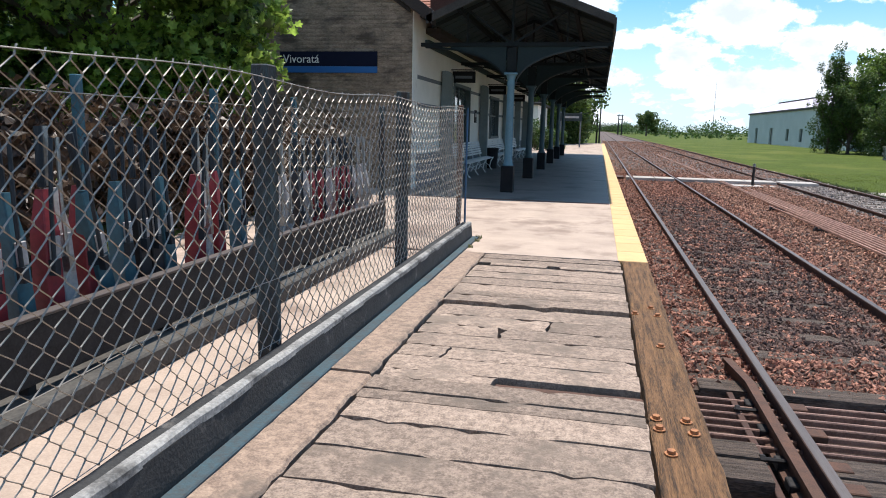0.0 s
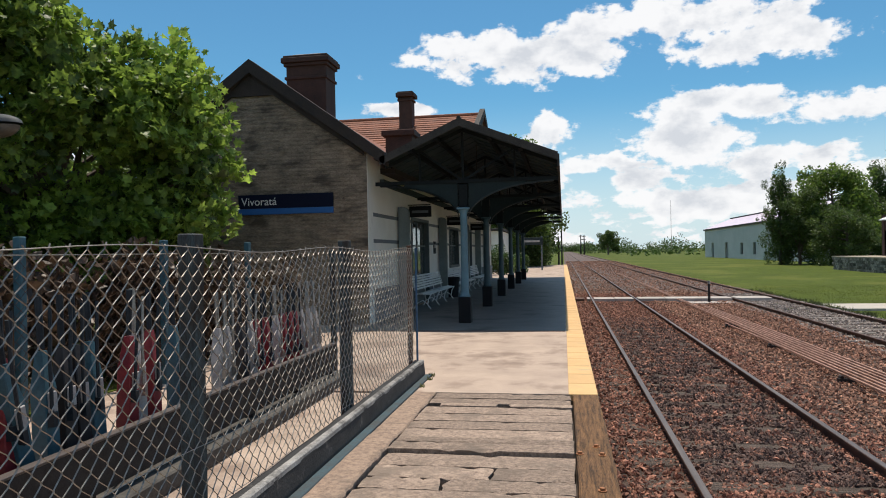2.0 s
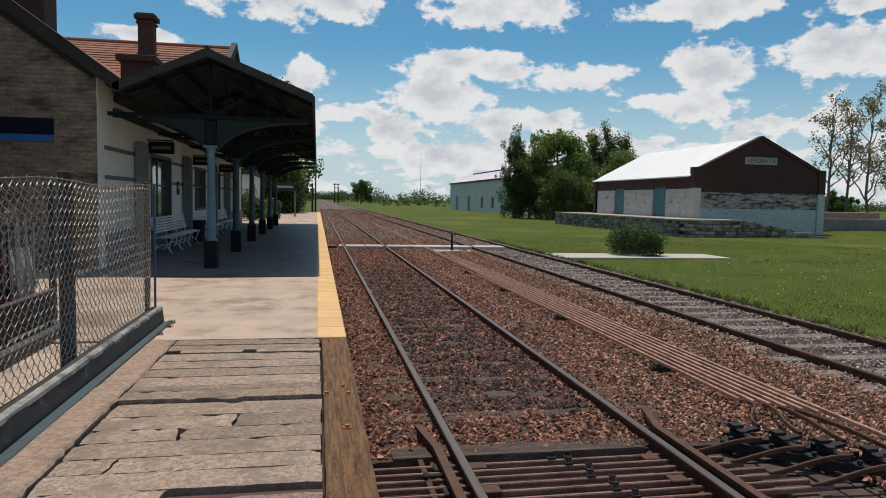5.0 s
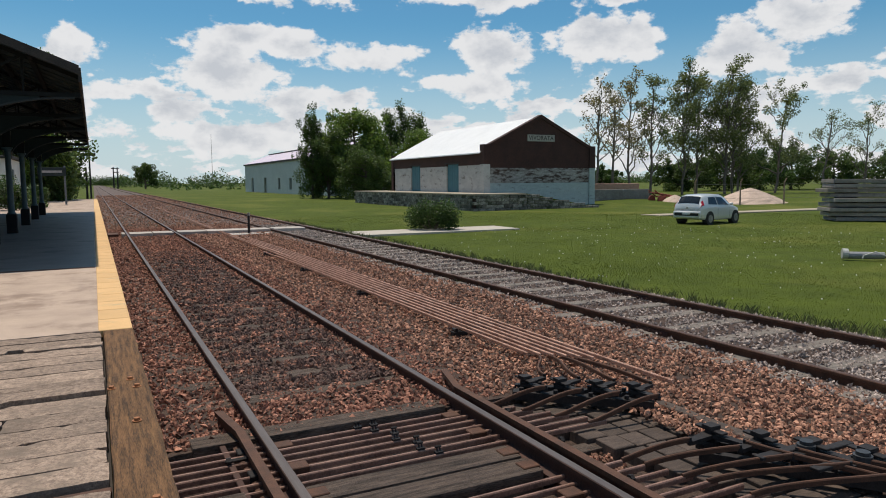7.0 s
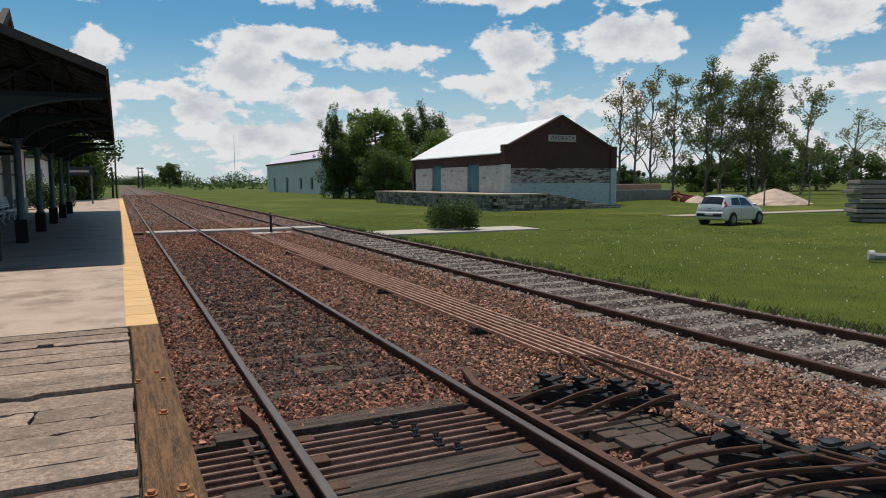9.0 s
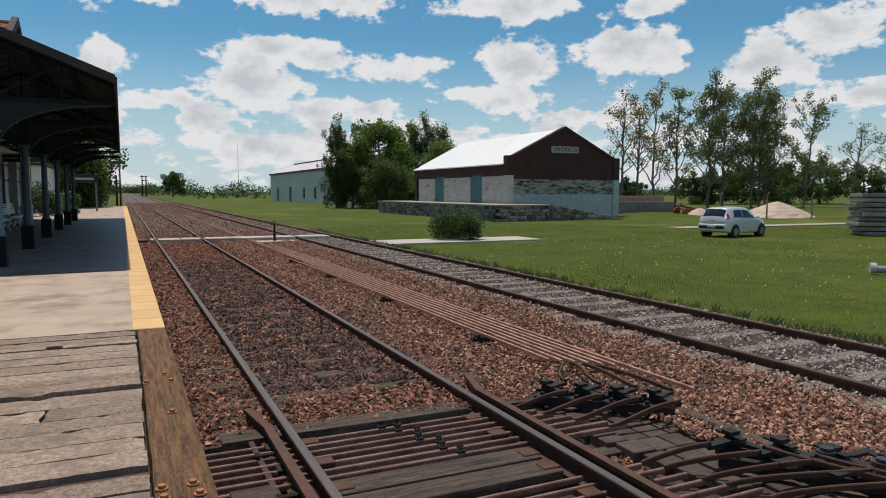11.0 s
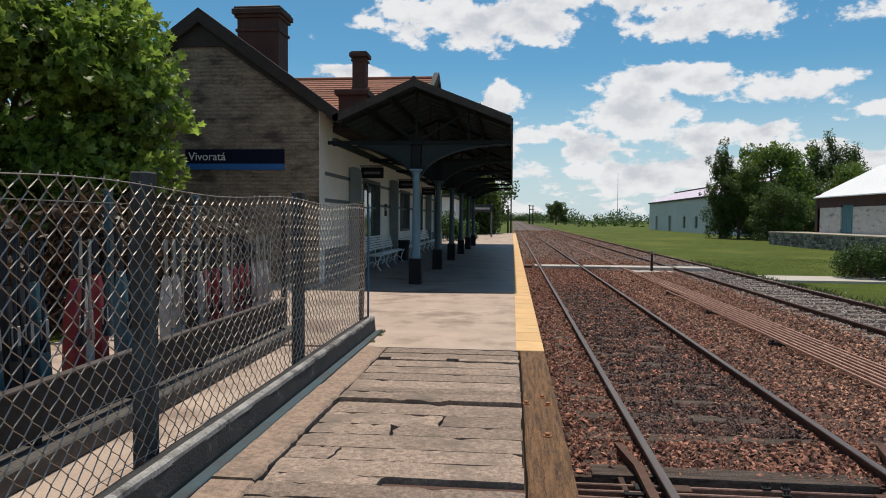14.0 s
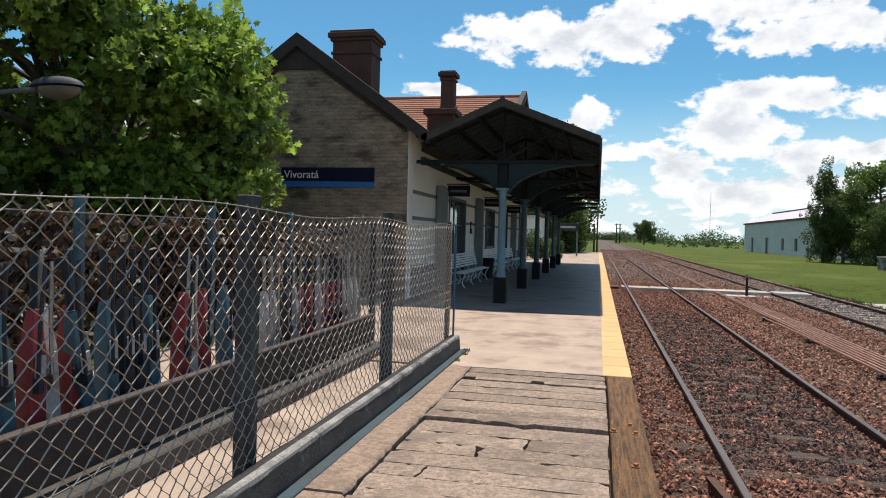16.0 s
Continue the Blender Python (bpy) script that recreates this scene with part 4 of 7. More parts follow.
def build_station():
    st = thing("station_building", (-7.6, 20, P), "old station house, grey rendered gable and white platform wall", "building")
    W, E = -10.65, WX
    rx, rz, ez = -8.0, 6.19, 4.36
    # gable wall to the camera
    bm = bmesh.new()
    extrude_y(bm, [(W, P), (E, P), (E, ez - 0.1), (rx, rz - 0.12), (W, ez - 0.1)], GY, GY + 0.4)
    part("gable_wall", bm, OLDRENDER, st, "weathered brown-grey gable wall with old brickwork showing")
    holes = [h[:4] for h in OPENINGS]
    part("platform_wall", wall_with_holes("platform_wall", E, GY + 0.4, 41.0, P, 4.4, holes, 0.4, WHITEWALL, ""), WHITEWALL, st, "white painted platform wall")
    part("wall_return", box(E + 0.001, E + 0.012, GY + 0.006, GY + 0.41, P, ez - 0.12), WHITEWALL, st, "white paint carried to the corner")
    part("back_wall", box(W, W + 0.4, GY + 0.4, 41, P, 4.2), OLDRENDER, st)
    part("far_wall", box(W, E, 40.6, 41, P, 4.3), WHITEWALL, st)
    part("floor_slab", box(W, E, GY + 0.4, 40.6, P - 0.05, P + 0.02), CONC, st)
    part("inner_wall", box(E - 3.0, E - 2.9, GY + 0.4, 40.6, P, 4.0), WHITEWALL, st)
    for a, b in ((GY + 0.42, 19.1), (21.6, 25.6), (27.9, 30.6), (32.0, 34.2), (35.6, 37.6)):
        for z in (P + 1.80, 2.88):
            part("wall_band", box(E, E + 0.012, a, b, z, z + 0.085), GREYBAND, st, "grey painted band")
    for a, b in ((GY + 0.42, 19.1), (21.6, 30.6), (32.0, 34.2), (35.6, 41.0)):
        part("wall_plinth", box(E, E + 0.03, a, b, P, P + 0.75), GREYBAND, st, "grey painted plinth")
    # roof of the near block, coping on the gable
    for s in (-1, 1):
        bm = bmesh.new()
        xe = rx + s * 3.0
        sl = (rz - ez) / 2.65
        extrude_y(bm, [(rx, rz + 0.02), (xe, rz - 3.0 * sl + 0.02), (xe, rz - 3.0 * sl - 0.06), (rx, rz - 0.06)], GY + 0.15, 29.5)
        part("roof_slope", bm, TILE, st, "dark clay tile roof slope")
        bm = bmesh.new()
        xe = rx + s * 3.1
        extrude_y(bm, [(rx, rz + 0.27), (xe, rz - 3.1 * sl + 0.18), (xe, rz - 3.1 * sl - 0.10), (rx, rz - 0.04)], GY - 0.16, GY + 0.20)
        part("barge_board", bm, DARKSLATE, st, "dark sooty barge board")
        bm = bmesh.new()
        extrude_y(bm, [(rx, rz - 0.03), (rx + s * 2.6, rz - 2.6 * sl - 0.11), (rx + s * 2.6, rz - 2.6 * sl - 0.20), (rx + s * 0.50, rz - 0.50 * sl - 0.20), (rx, rz - 0.50 * sl - 0.20)], GY - 0.05, GY + 0.0)
        part("gable_trim", bm, DARKSLATE, st, "dark boarding under the roof edge")
    part("eave_gutter", box(E + 0.18, E + 0.36, GY - 0.1, 29.5, ez - 0.28, ez - 0.12, 0.02), DARKSLATE, st)
    # large chimney
    ch = part("chimney", box(-7.66, -6.66, 15.9, 16.6, 4.8, 6.74, 0.012), BRICKDARK, st, "sooty brick chimney stack")
    for z0, z1, g in ((6.28, 6.35, 0.035), (6.60, 6.68, 0.05), (6.68, 6.80, 0.10), (6.80, 6.86, 0.06)):
        part("chimney_course", box(-7.66 - g, -6.66 + g, 15.9 - g, 16.6 + g, z0, z1, 0.01), BRICKDARK, ch)
    part("chimney_cap", box(-7.55, -6.8, 16.0, 16.5, 6.86, 6.92, 0.02), mat("light_mortar", (0.5, 0.48, 0.45), (0.35, 0.33, 0.3), 0.9), ch, "light mortar cap")
    ch = part("chimney", box(-6.25, -5.45, 19.9, 20.6, 4.2, 5.55, 0.012), BRICKDARK, st, "low sooty brick chimney stump")
    part("chimney_course", box(-6.35, -5.35, 19.8, 20.7, 5.50, 5.66, 0.01), BRICKDARK, ch)
    # taller house behind, its ridge across
    R2, E2 = 9.05, 6.3
    bm = bmesh.new()
    extrude_x(bm, [(29.5, P), (41, P), (41, E2), (35.2, R2 - 0.12), (29.5, E2)], -12.6, -12.2)
    part("house_wall", bm, OLDRENDER, st)
    bm = bmesh.new()
    extrude_x(bm, [(29.5, 4.4), (41, 4.4), (41, E2), (35.2, R2 - 0.12), (29.5, E2)], -5.5, -5.11)
    part("house_wall", bm, OLDRENDER, st)
    part("house_wall", box(-12.2, -5.5, 29.5, 29.9, P, E2), OLDRENDER, st)
    part("house_wall", box(-12.2, -5.5, 40.6, 41, P, E2), OLDRENDER, st)
    roof = thing("tiled_roof", (-8.8, 35, E2), "red clay tile roof of the station house", "roof", kind="structure")
    sl = math.atan2(R2 - E2, 35.2 - 29.2)
    for s in (-1, 1):
        bm = bmesh.new()
        ye = 29.2 if s < 0 else 41.2
        extrude_x(bm, [(35.2, R2), (ye, E2 - 0.05), (ye, E2 - 0.16), (35.2, R2 - 0.1)], -12.7, -5.0)
        part("roof_slope", bm, TILE, roof)
    bm = bmesh.new()
    extrude_x(bm, [(0, 0), (0.40, 0), (0.40, 0.02), (0.0, 0.055)], -3.85, 3.70)
    course = mesh_of("tile_course", bm, TILE)
    for i in range(16):
        y = 29.25 + i * 0.372
        z = E2 - 0.05 + (y - 29.2) * math.tan(sl) + 0.01
        ob = piece("tile_course", course, roof, (-8.85, y, z), tilt=math.degrees(sl))
    cap = bmesh.new()
    tube(cap, (-12.7, 35.2, R2 + 0.02), (-5.0, 35.2, R2 + 0.02), 0.10, seg=8)
    part("ridge_cap", cap, TILE, roof)
    for s in (-1, 1):
        bm = bmesh.new()
        ye = 29.0 if s < 0 else 41.4
        extrude_x(bm, [(35.2, R2 + 0.30), (ye, E2 + 0.12), (ye, E2 - 0.2), (35.2, R2 - 0.1)], -5.2, -4.95)
        part("barge_board", bm, FASCIA, roof, "weathered grey barge board")
    ch = part("chimney", box(-9.0, -8.35, 33.3, 33.95, 7.6, 9.75, 0.012), BRICKDARK, st, "tall slim sooty brick chimney")
    for z0, z1, g in ((9.55, 9.65, 0.06), (9.75, 9.95, 0.13), (9.95, 10.02, 0.06)):
        part("chimney_course", box(-9.0 - g, -8.35 + g, 33.3 - g, 33.95 + g, z0, z1, 0.01), BRICKDARK, ch)
    # doors and windows
    for y0, y1, z0, z1, kind in OPENINGS:
        opening(st, E, y0, y1, z0, z1, kind)
    for y in BUTTRESSES:
        build_buttress(st, E, y)
    return st


GLASS = bpy.data.materials.new("window_glass")
GLASS.use_nodes = True
gb = GLASS.node_tree.nodes["Principled BSDF"]
gb.inputs["Base Color"].default_value = (0.55, 0.6, 0.6, 1)
gb.inputs["Roughness"].default_value, gb.inputs["Transmission Weight"].default_value, gb.inputs["IOR"].default_value = 0.05, 0.9, 1.45


def opening(st, x, y0, y1, z0, z1, kind):
    name = "door" if kind == "d" else "window"
    fr = bmesh.new()
    t = 0.09
    quadbox(fr, x - 0.18, x + 0.03, y0, y0 + t, z0, z1)
    quadbox(fr, x - 0.18, x + 0.03, y1 - t, y1, z0, z1)
    quadbox(fr, x - 0.18, x + 0.03, y0 + t, y1 - t, z1 - t, z1)
    if kind == "w":
        quadbox(fr, x - 0.18, x + 0.06, y0 + t, y1 - t, z0, z0 + t)
    d = part(name, fr, GREENSHUT, st, "dark grey-green frame")
    ym = (y0 + y1) / 2
    lo = z0 + (0.9 if kind == "d" else t)
    leaf = bmesh.new()
    quadbox(leaf, x - 0.14, x - 0.09, ym - 0.03, ym + 0.03, z0, z1 - t)
    if kind == "d":
        quadbox(leaf, x - 0.14, x - 0.09, y0 + t, ym - 0.03, z0, lo)
        quadbox(leaf, x - 0.14, x - 0.09, ym + 0.03, y1 - t, z0, lo)
    quadbox(leaf, x - 0.14, x - 0.09, y0 + t, ym - 0.03, (lo + z1) / 2, (lo + z1) / 2 + 0.05)
    quadbox(leaf, x - 0.14, x - 0.09, ym + 0.03, y1 - t, (lo + z1) / 2, (lo + z1) / 2 + 0.05)
    part("leaf", leaf, GREENSHUT, d)
    for a, b in ((y0 + t, ym - 0.03), (ym + 0.03, y1 - t)):
        g = part("pane", box(x - 0.12, x - 0.112, a, b, lo, z1 - t), GLASS, d)
        g.visible_shadow = False


def build_buttress(st, x, y):
    """A slim painted pier with a rounded top standing out from the platform wall."""
    bm = bmesh.new()
    top = 3.22
    prof = [(x + 0.032, P), (x + 0.30, P), (x + 0.30, top - 0.14), (x + 0.275, top - 0.05), (x + 0.21, top), (x + 0.12, top + 0.015), (x + 0.032, top)]
    extrude_y(bm, prof, y - 0.09, y + 0.09)
    part("buttress", bm, mat("grey_green_pier_paint", (0.20, 0.24, 0.24), (0.12, 0.15, 0.155), 0.7, scale=3, fine=50) if y < 18 else bpy.data.materials["grey_green_pier_paint"], st, "grey-green pier with a rounded top")


build_station()


def build_name_sign():
    s = thing("station_sign", (-6.8, GY - 0.03, 2.9), "dark navy enamel sign with a blue band on the gable", "sign")
    part("board", box(-8.36, -6.12, GY - 0.05, GY - 0.005, 3.10, 3.41, 0.004), SIGNNAVY, s)
    part("band", box(-8.36, -6.12, GY - 0.052, GY - 0.005, 2.96, 3.095, 0.004), SIGNBLUE, s, "blue lower band")
    letters("Vivoratá", 0.25, SIGNWHITE, pose(-7.86, GY - 0.056, 3.245, 90, 0, 0), s)


build_name_sign()


def build_canopy():
    c = thing("platform_canopy", (-3.2, 28, 3.0), "dark corrugated canopy on blue iron columns over the platform", "canopy")
    Y0, Y1 = 14.62, 41.2
    ridge, rz = -3.27, 4.84
    er, el = (-1.20, 4.04), (-5.02, 4.08)
    for xe, ze in (er, el):
        n = 46
        verts, faces = [], []
        for i in range(n + 1):
            t = i / n
            x = ridge + (xe - ridge) * t
            z = rz + (ze - rz) * t
            for y in (Y0, Y1):
                verts.append((x, y, z))
                verts.append((x, y, z - 0.03))
        for i in range(n):
            a = 4 * i
            faces += [(a, a + 2, a + 6, a + 4), (a + 1, a + 5, a + 7, a + 3), (a, a + 4, a + 5, a + 1), (a + 2, a + 3, a + 7, a + 6)]
        raw("roof_sheet", verts, faces, CANOPYIN, c)
        bm = bmesh.new()
        k = 40
        for i in range(k):
            y = Y0 + 0.02 + (Y1 - Y0 - 0.1) * i / k
            tube(bm, (ridge, y, rz - 0.035), (xe, y, ze - 0.035), 0.022, seg=4, caps=False)
        part("sheet_rib", bm, CANOPYIN, c)
        # rake board at the front
        bm = bmesh.new()
        extrude_y(bm, [(ridge, rz + 0.05), (xe, ze + 0.04), (xe, ze - 0.13), (ridge, rz - 0.12)], Y0 - 0.05, Y0 - 0.005)
        part("rake_board", bm, FASCIA, c, "weathered grey rake board")
        for q in (0.3, 0.62):
            xa, za = ridge + (xe - ridge) * q, rz + (ze - rz) * q - 0.09
            part("purlin", box(xa - 0.04, xa + 0.04, Y0, Y1, za - 0.06, za + 0.04), CANOPYFRAME, c)
    part("eave_board", box(er[0] - 0.02, er[0] + 0.03, Y0 - 0.04, Y1, er[1] - 0.26, er[1] + 0.0), FASCIA, c, "weathered eave board")
    part("wall_plate", box(WX, WX + 0.10, Y0 + 1.2, Y1, 3.64, 3.78), CANOPYIN, c)
    part("box_gutter", box(WX + 0.001, -5.0, Y0 + 1.25, Y1, 3.92, 4.04), DARKSLATE, c)
    bm = bmesh.new()
    tube(bm, (ridge, Y0 - 0.03, rz + 0.05), (ridge, Y1, rz + 0.05), 0.05, seg=8)
    part("ridge_cap", bm, FASCIA, c)
    cols = [15.1 + 4.5 * i for i in range(6)]
    for k, y in enumerate(cols):
        # truss across
        bm = bmesh.new()
        quadbox(bm, WX + 0.1, er[0], y - 0.04, y + 0.04, 3.55, 3.63)
        for s, (xe, ze) in ((1, er), (-1, el)):
            a, b = Vector((ridge, y, rz - 0.12)), Vector((xe, y, ze - 0.12))
            tube(bm, a, b, 0.05, seg=4)
            mid = a.lerp(b, 0.55)
            tube(bm, (ridge, y, 3.6), mid, 0.032, seg=4)
            tube(bm, (mid.x, y, 3.6), mid, 0.026, seg=4)
        tube(bm, (ridge, y, 3.6), (ridge, y, rz - 0.1), 0.035, seg=4)
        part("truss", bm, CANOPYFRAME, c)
        for s, xe in ((1, er[0] - 0.1), (-1, WX + 0.2)):
            # curved bracket with its spandrel
            pts = []
            for i in range(11):
                a = math.pi / 2 * i / 10
                R = abs(xe - ridge) - 0.1
                pts.append((ridge + s * (0.1 + R * (1 - math.cos(a))), y, 2.75 + 0.77 * math.sin(a)))
            bm = bmesh.new()
            rings = [[bm.verts.new(w) for w in ((px, y - 0.045, pz), (px, y + 0.045, pz), (px, y + 0.045, pz + 0.035), (px, y - 0.045, pz + 0.035))] for px, _, pz in pts]
            for p, q in zip(rings, rings[1:]):
                for i in range(4):
                    j = (i + 1) % 4
                    bm.faces.new((p[i], p[j], q[j], q[i]))
            bm.faces.new(rings[0][::-1])
            bm.faces.new(rings[-1])
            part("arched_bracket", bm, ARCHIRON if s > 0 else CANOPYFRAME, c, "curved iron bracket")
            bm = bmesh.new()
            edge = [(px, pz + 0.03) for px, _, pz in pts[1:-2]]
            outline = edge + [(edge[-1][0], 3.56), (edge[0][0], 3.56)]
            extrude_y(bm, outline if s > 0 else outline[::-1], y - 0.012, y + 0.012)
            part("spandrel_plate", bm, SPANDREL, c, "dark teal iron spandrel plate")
            bm = bmesh.new()
            cx, cz = ridge + s * 0.36, 3.30
            for i in range(14):
                a0, a1 = 2 * math.pi * i / 14, 2 * math.pi * (i + 1) / 14
                tube(bm, (cx + 0.13 * math.cos(a0), y, cz + 0.13 * math.sin(a0)), (cx + 0.13 * math.cos(a1), y, cz + 0.13 * math.sin(a1)), 0.018, seg=4)
            tube(bm, (ridge, y, 3.1), (ridge + s * 0.26, y, 3.24), 0.018, seg=4)
            tube(bm, (ridge + s * 0.48, y, 3.38), (ridge + s * 0.75, y, 3.5), 0.018, seg=4)
            part("spandrel_ring", bm, SPANDREL, c, "cast iron scroll ring")
        bm = bmesh.new()
        lathe(bm, [(0.115, P + 0.56), (0.12, P + 0.60), (0.095, P + 0.63), (0.088, P + 0.7), (0.076, 2.72), (0.085, 2.76), (0.085, 2.82), (0.075, 2.84), (0.10, 2.92), (0.125, 2.97), (0.125, 3.0), (0.07, 3.01)], ridge, y, 14)
        # Columns behind the first take the paint with canopy shade in its colour.
        paint = BLUECOL if k == 0 else BLUECOLSHADE
        col = part("column", bm, paint, c, "faded blue painted iron column" if k == 0 else "blue-green iron column, paint darkened for the canopy's shade", smooth=True)
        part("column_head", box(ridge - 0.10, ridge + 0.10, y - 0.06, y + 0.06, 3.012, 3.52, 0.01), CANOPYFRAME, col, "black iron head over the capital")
        part("column_base", box(ridge - 0.135, ridge + 0.135, y - 0.135, y + 0.135, P, P + 0.57, 0.012), BLACKPAINT, col, "black painted square base")
        part("capital", box(ridge - 0.14, ridge + 0.14, y - 0.14, y + 0.14, 2.965, 3.01, 0.01), paint, col)


build_canopy()


def bench():
    e = thing("slatted_bench", (0, 0, 0), "white slatted wooden bench against the station wall", "bench", "benches on the platform")
    for i in range(5):
        part("seat_slat", box(0.13 + i * 0.085, 0.195 + i * 0.085, -2.2, 2.2, 0.42 - 0.01 * abs(i - 2), 0.445 - 0.01 * abs(i - 2), 0.005), BENCHWHITE, e)
    for i in range(6):
        z = 0.52 + i * 0.07
        part("back_slat", box(0.10 - i * 0.018, 0.125 - i * 0.018, -2.2, 2.2, z, z + 0.052, 0.005), BENCHWHITE, e)
    for y in (-2.0, -0.67, 0.67, 2.0):
        bm = bmesh.new()
        pts = [(0.53, y, 0.0), (0.44, y, 0.12), (0.47, y, 0.28), (0.54, y, 0.41), (0.35, y, 0.40), (0.12, y, 0.41), (0.02, y, 0.92)]
        pipe(bm, pts, 0.017, 6)
        pipe(bm, [(0.05, y, 0.0), (0.13, y, 0.15), (0.10, y, 0.3), (0.14, y, 0.41)], 0.017, 6)
        pipe(bm, [(0.13, y, 0.15), (0.3, y, 0.24), (0.44, y, 0.14)], 0.012, 6)
        part("leg", bm, BENCHWHITE, e, "curled iron leg")
    return e


b0 = bench()
b0.matrix_basis = pose(-5.28, 20.75, P)
for y in (26.6, 32.2):
    copy_thing(b0, pose(-5.28, y, P))


def build_wall_fittings():
    for y in (18.7, 25.0, 31.4):
        h = thing("hanging_sign", (-5.0, y, 3.1), "small dark hanging sign board over a station door", "sign", "hanging signs on the platform")
        part("board", box(-5.30, -4.68, y - 0.03, y + 0.03, 3.02, 3.32, 0.01), BLACKPAINT, h)
        part("lettering", box(-5.22, -4.76, y - 0.038, y - 0.03, 3.13, 3.20), GREYBAND, h, "grey bar of lettering")
        part("bracket", box(-5.34, -4.7, y - 0.01, y + 0.01, 3.34, 3.37), BLACKIRON, h)
    for y, z in ((22.6, 2.2), (24.3, 2.1)):
        p = thing("wall_plaque", (WX + 0.02, y, z), "small dark plaque on the white wall", "plaque")
        part("plate", box(WX + 0.001, WX + 0.03, y - 0.16, y + 0.16, z - 0.2, z + 0.2, 0.006), BLACKPAINT, p)
        part("face", box(WX + 0.03, WX + 0.034, y - 0.12, y + 0.12, z - 0.02, z + 0.1), LEVWHITE, p)
    b = thing("litter_bin", (-4.95, 23.7, P), "dark round litter bin between the benches", "bin")
    bm = bmesh.new()
    lathe(bm, [(0.20, P), (0.25, P + 0.62), (0.27, P + 0.64), (0.27, P + 0.70), (0.20, P + 0.70)], -4.95, 23.7, 16)
    part("drum", bm, BLACKPAINT, b)
    bm = bmesh.new()
    tube(bm, (-5.28, 23.7, P + 0.5), (-4.95, 23.7, P + 0.5), 0.02, seg=6)
    part("wall_bracket", bm, BLACKIRON, b)
    for k, y in enumerate((17.6, 27.6, 37.6)):
        l = thing("canopy_lamp", (-3.27, y, 3.3), "small dark lamp hanging under the canopy ridge", "lamp", "lamps under the canopy")
        bm = bmesh.new()
        tube(bm, (-3.27, y, 3.45), (-3.27, y, 4.78), 0.012, seg=6)
        part("rod", bm, BLACKIRON, l)
        bm = bmesh.new()
        lathe(bm, [(0.16, 3.36), (0.06, 3.46), (0.03, 3.5)], -3.27, y, 12)
        part("shade", bm, GREENSHUT, l)


build_wall_fittings()


# ---- rods, cranks, guard rails and timbers at the track ----
def build_guard_rails():
    for sgn, x0, y1, xt in ((-1, -0.145, 6.05, -0.22), (1, 1.745 + 0.16, 6.3, 2.05)):
        g = thing("guard_rail", (x0, 3, -0.15), "rusty brown guard rail with a flared end beside the running rail", "rail")
        bm = bmesh.new()
        pts = [(xt, y1, 0.0), (x0, y1 - 0.55, 0.0), (x0, -6.0, 0.0)]
        prof = [(-0.06, -0.15), (0.06, -0.15), (0.06, -0.13), (0.012, -0.115), (0.012, -0.045), (0.034, -0.036), (0.034, 0.0), (-0.034, 0.0), (-0.034, -0.036), (-0.012, -0.045), (-0.012, -0.115), (-0.06, -0.13)]
        rings = [[bm.verts.new((px + a, py, pz + b)) for a, b in prof] for px, py, pz in pts]
        for a, b in zip(rings, rings[1:]):
            for i in range(len(prof)):
                j = (i + 1) % len(prof)
                bm.faces.new((a[i], a[j], b[j], b[i]))
        bm.faces.new(rings[0][::-1])
        bm.faces.new(rings[-1])
        part("rail_web", bm, RUST, g)
        xb = x0 + sgn * 0.115
        part("side_bar", box(min(xb, xb + sgn * 0.045), max(xb, xb + sgn * 0.045), -5, 5.55, -0.15, -0.10, 0.004), RAILSIDE, g)
        for k in range(7):
            y = 5.1 - k * 0.78
            bm = bmesh.new()
            xa = x0 + sgn * 0.02
            tube(bm, (xa, y, -0.075), (xa + sgn * 0.16, y, -0.075), 0.016, seg=6)
            tube(bm, (xa + sgn * 0.12, y, -0.075), (xa + sgn * 0.15, y, -0.075), 0.03, seg=6)
            part("bolt", bm, BLACKIRON, g)


build_guard_rails()


def build_timbers():
    spots = (("long_timber", -0.50, 1.66, 5.50, 5.74, -0.085), ("timber", 0.09, 1.66, 4.26, 4.50, -0.10), ("timber", 0.09, 1.66, 3.98, 4.23, -0.10), ("timber", -0.58, -0.30, 4.30, 4.52, -0.06), ("timber", -0.60, -0.30, 3.98, 4.24, -0.05), ("timber", 0.09, 1.66, 2.75, 3.0, -0.1), ("timber", -0.58, -0.3, 2.75, 3.0, -0.06), ("timber", 2.1, 3.0, 4.30, 4.46, -0.20))
    for name, x0, x1, y0, y1, zt in spots:
        t = solid("crossing_timber", box(x0, x1, y0, y1, zt - 0.16, zt, 0.015, 2), TARWOOD, "black tarred timber bearer under the rails", "timber", "timbers at the rods")
    for x in RAILS:
        for s in (-1, 1):
            for y in (5.3, 4.85, 4.37, 4.1, 3.6, 2.9):
                c = thing("rail_chair", (x + s * 0.14, y, -0.14), "small rust-red rail chair beside the rail", "chair plate", "rail chairs")
                ob = part("plate", box(x + s * 0.14 - 0.07, x + s * 0.14 + 0.07, y - 0.06, y + 0.06, -0.15, -0.088, 0.006), RUST if s * (x - 0.5) < 0 else BLACKIRON, c)


build_timbers()


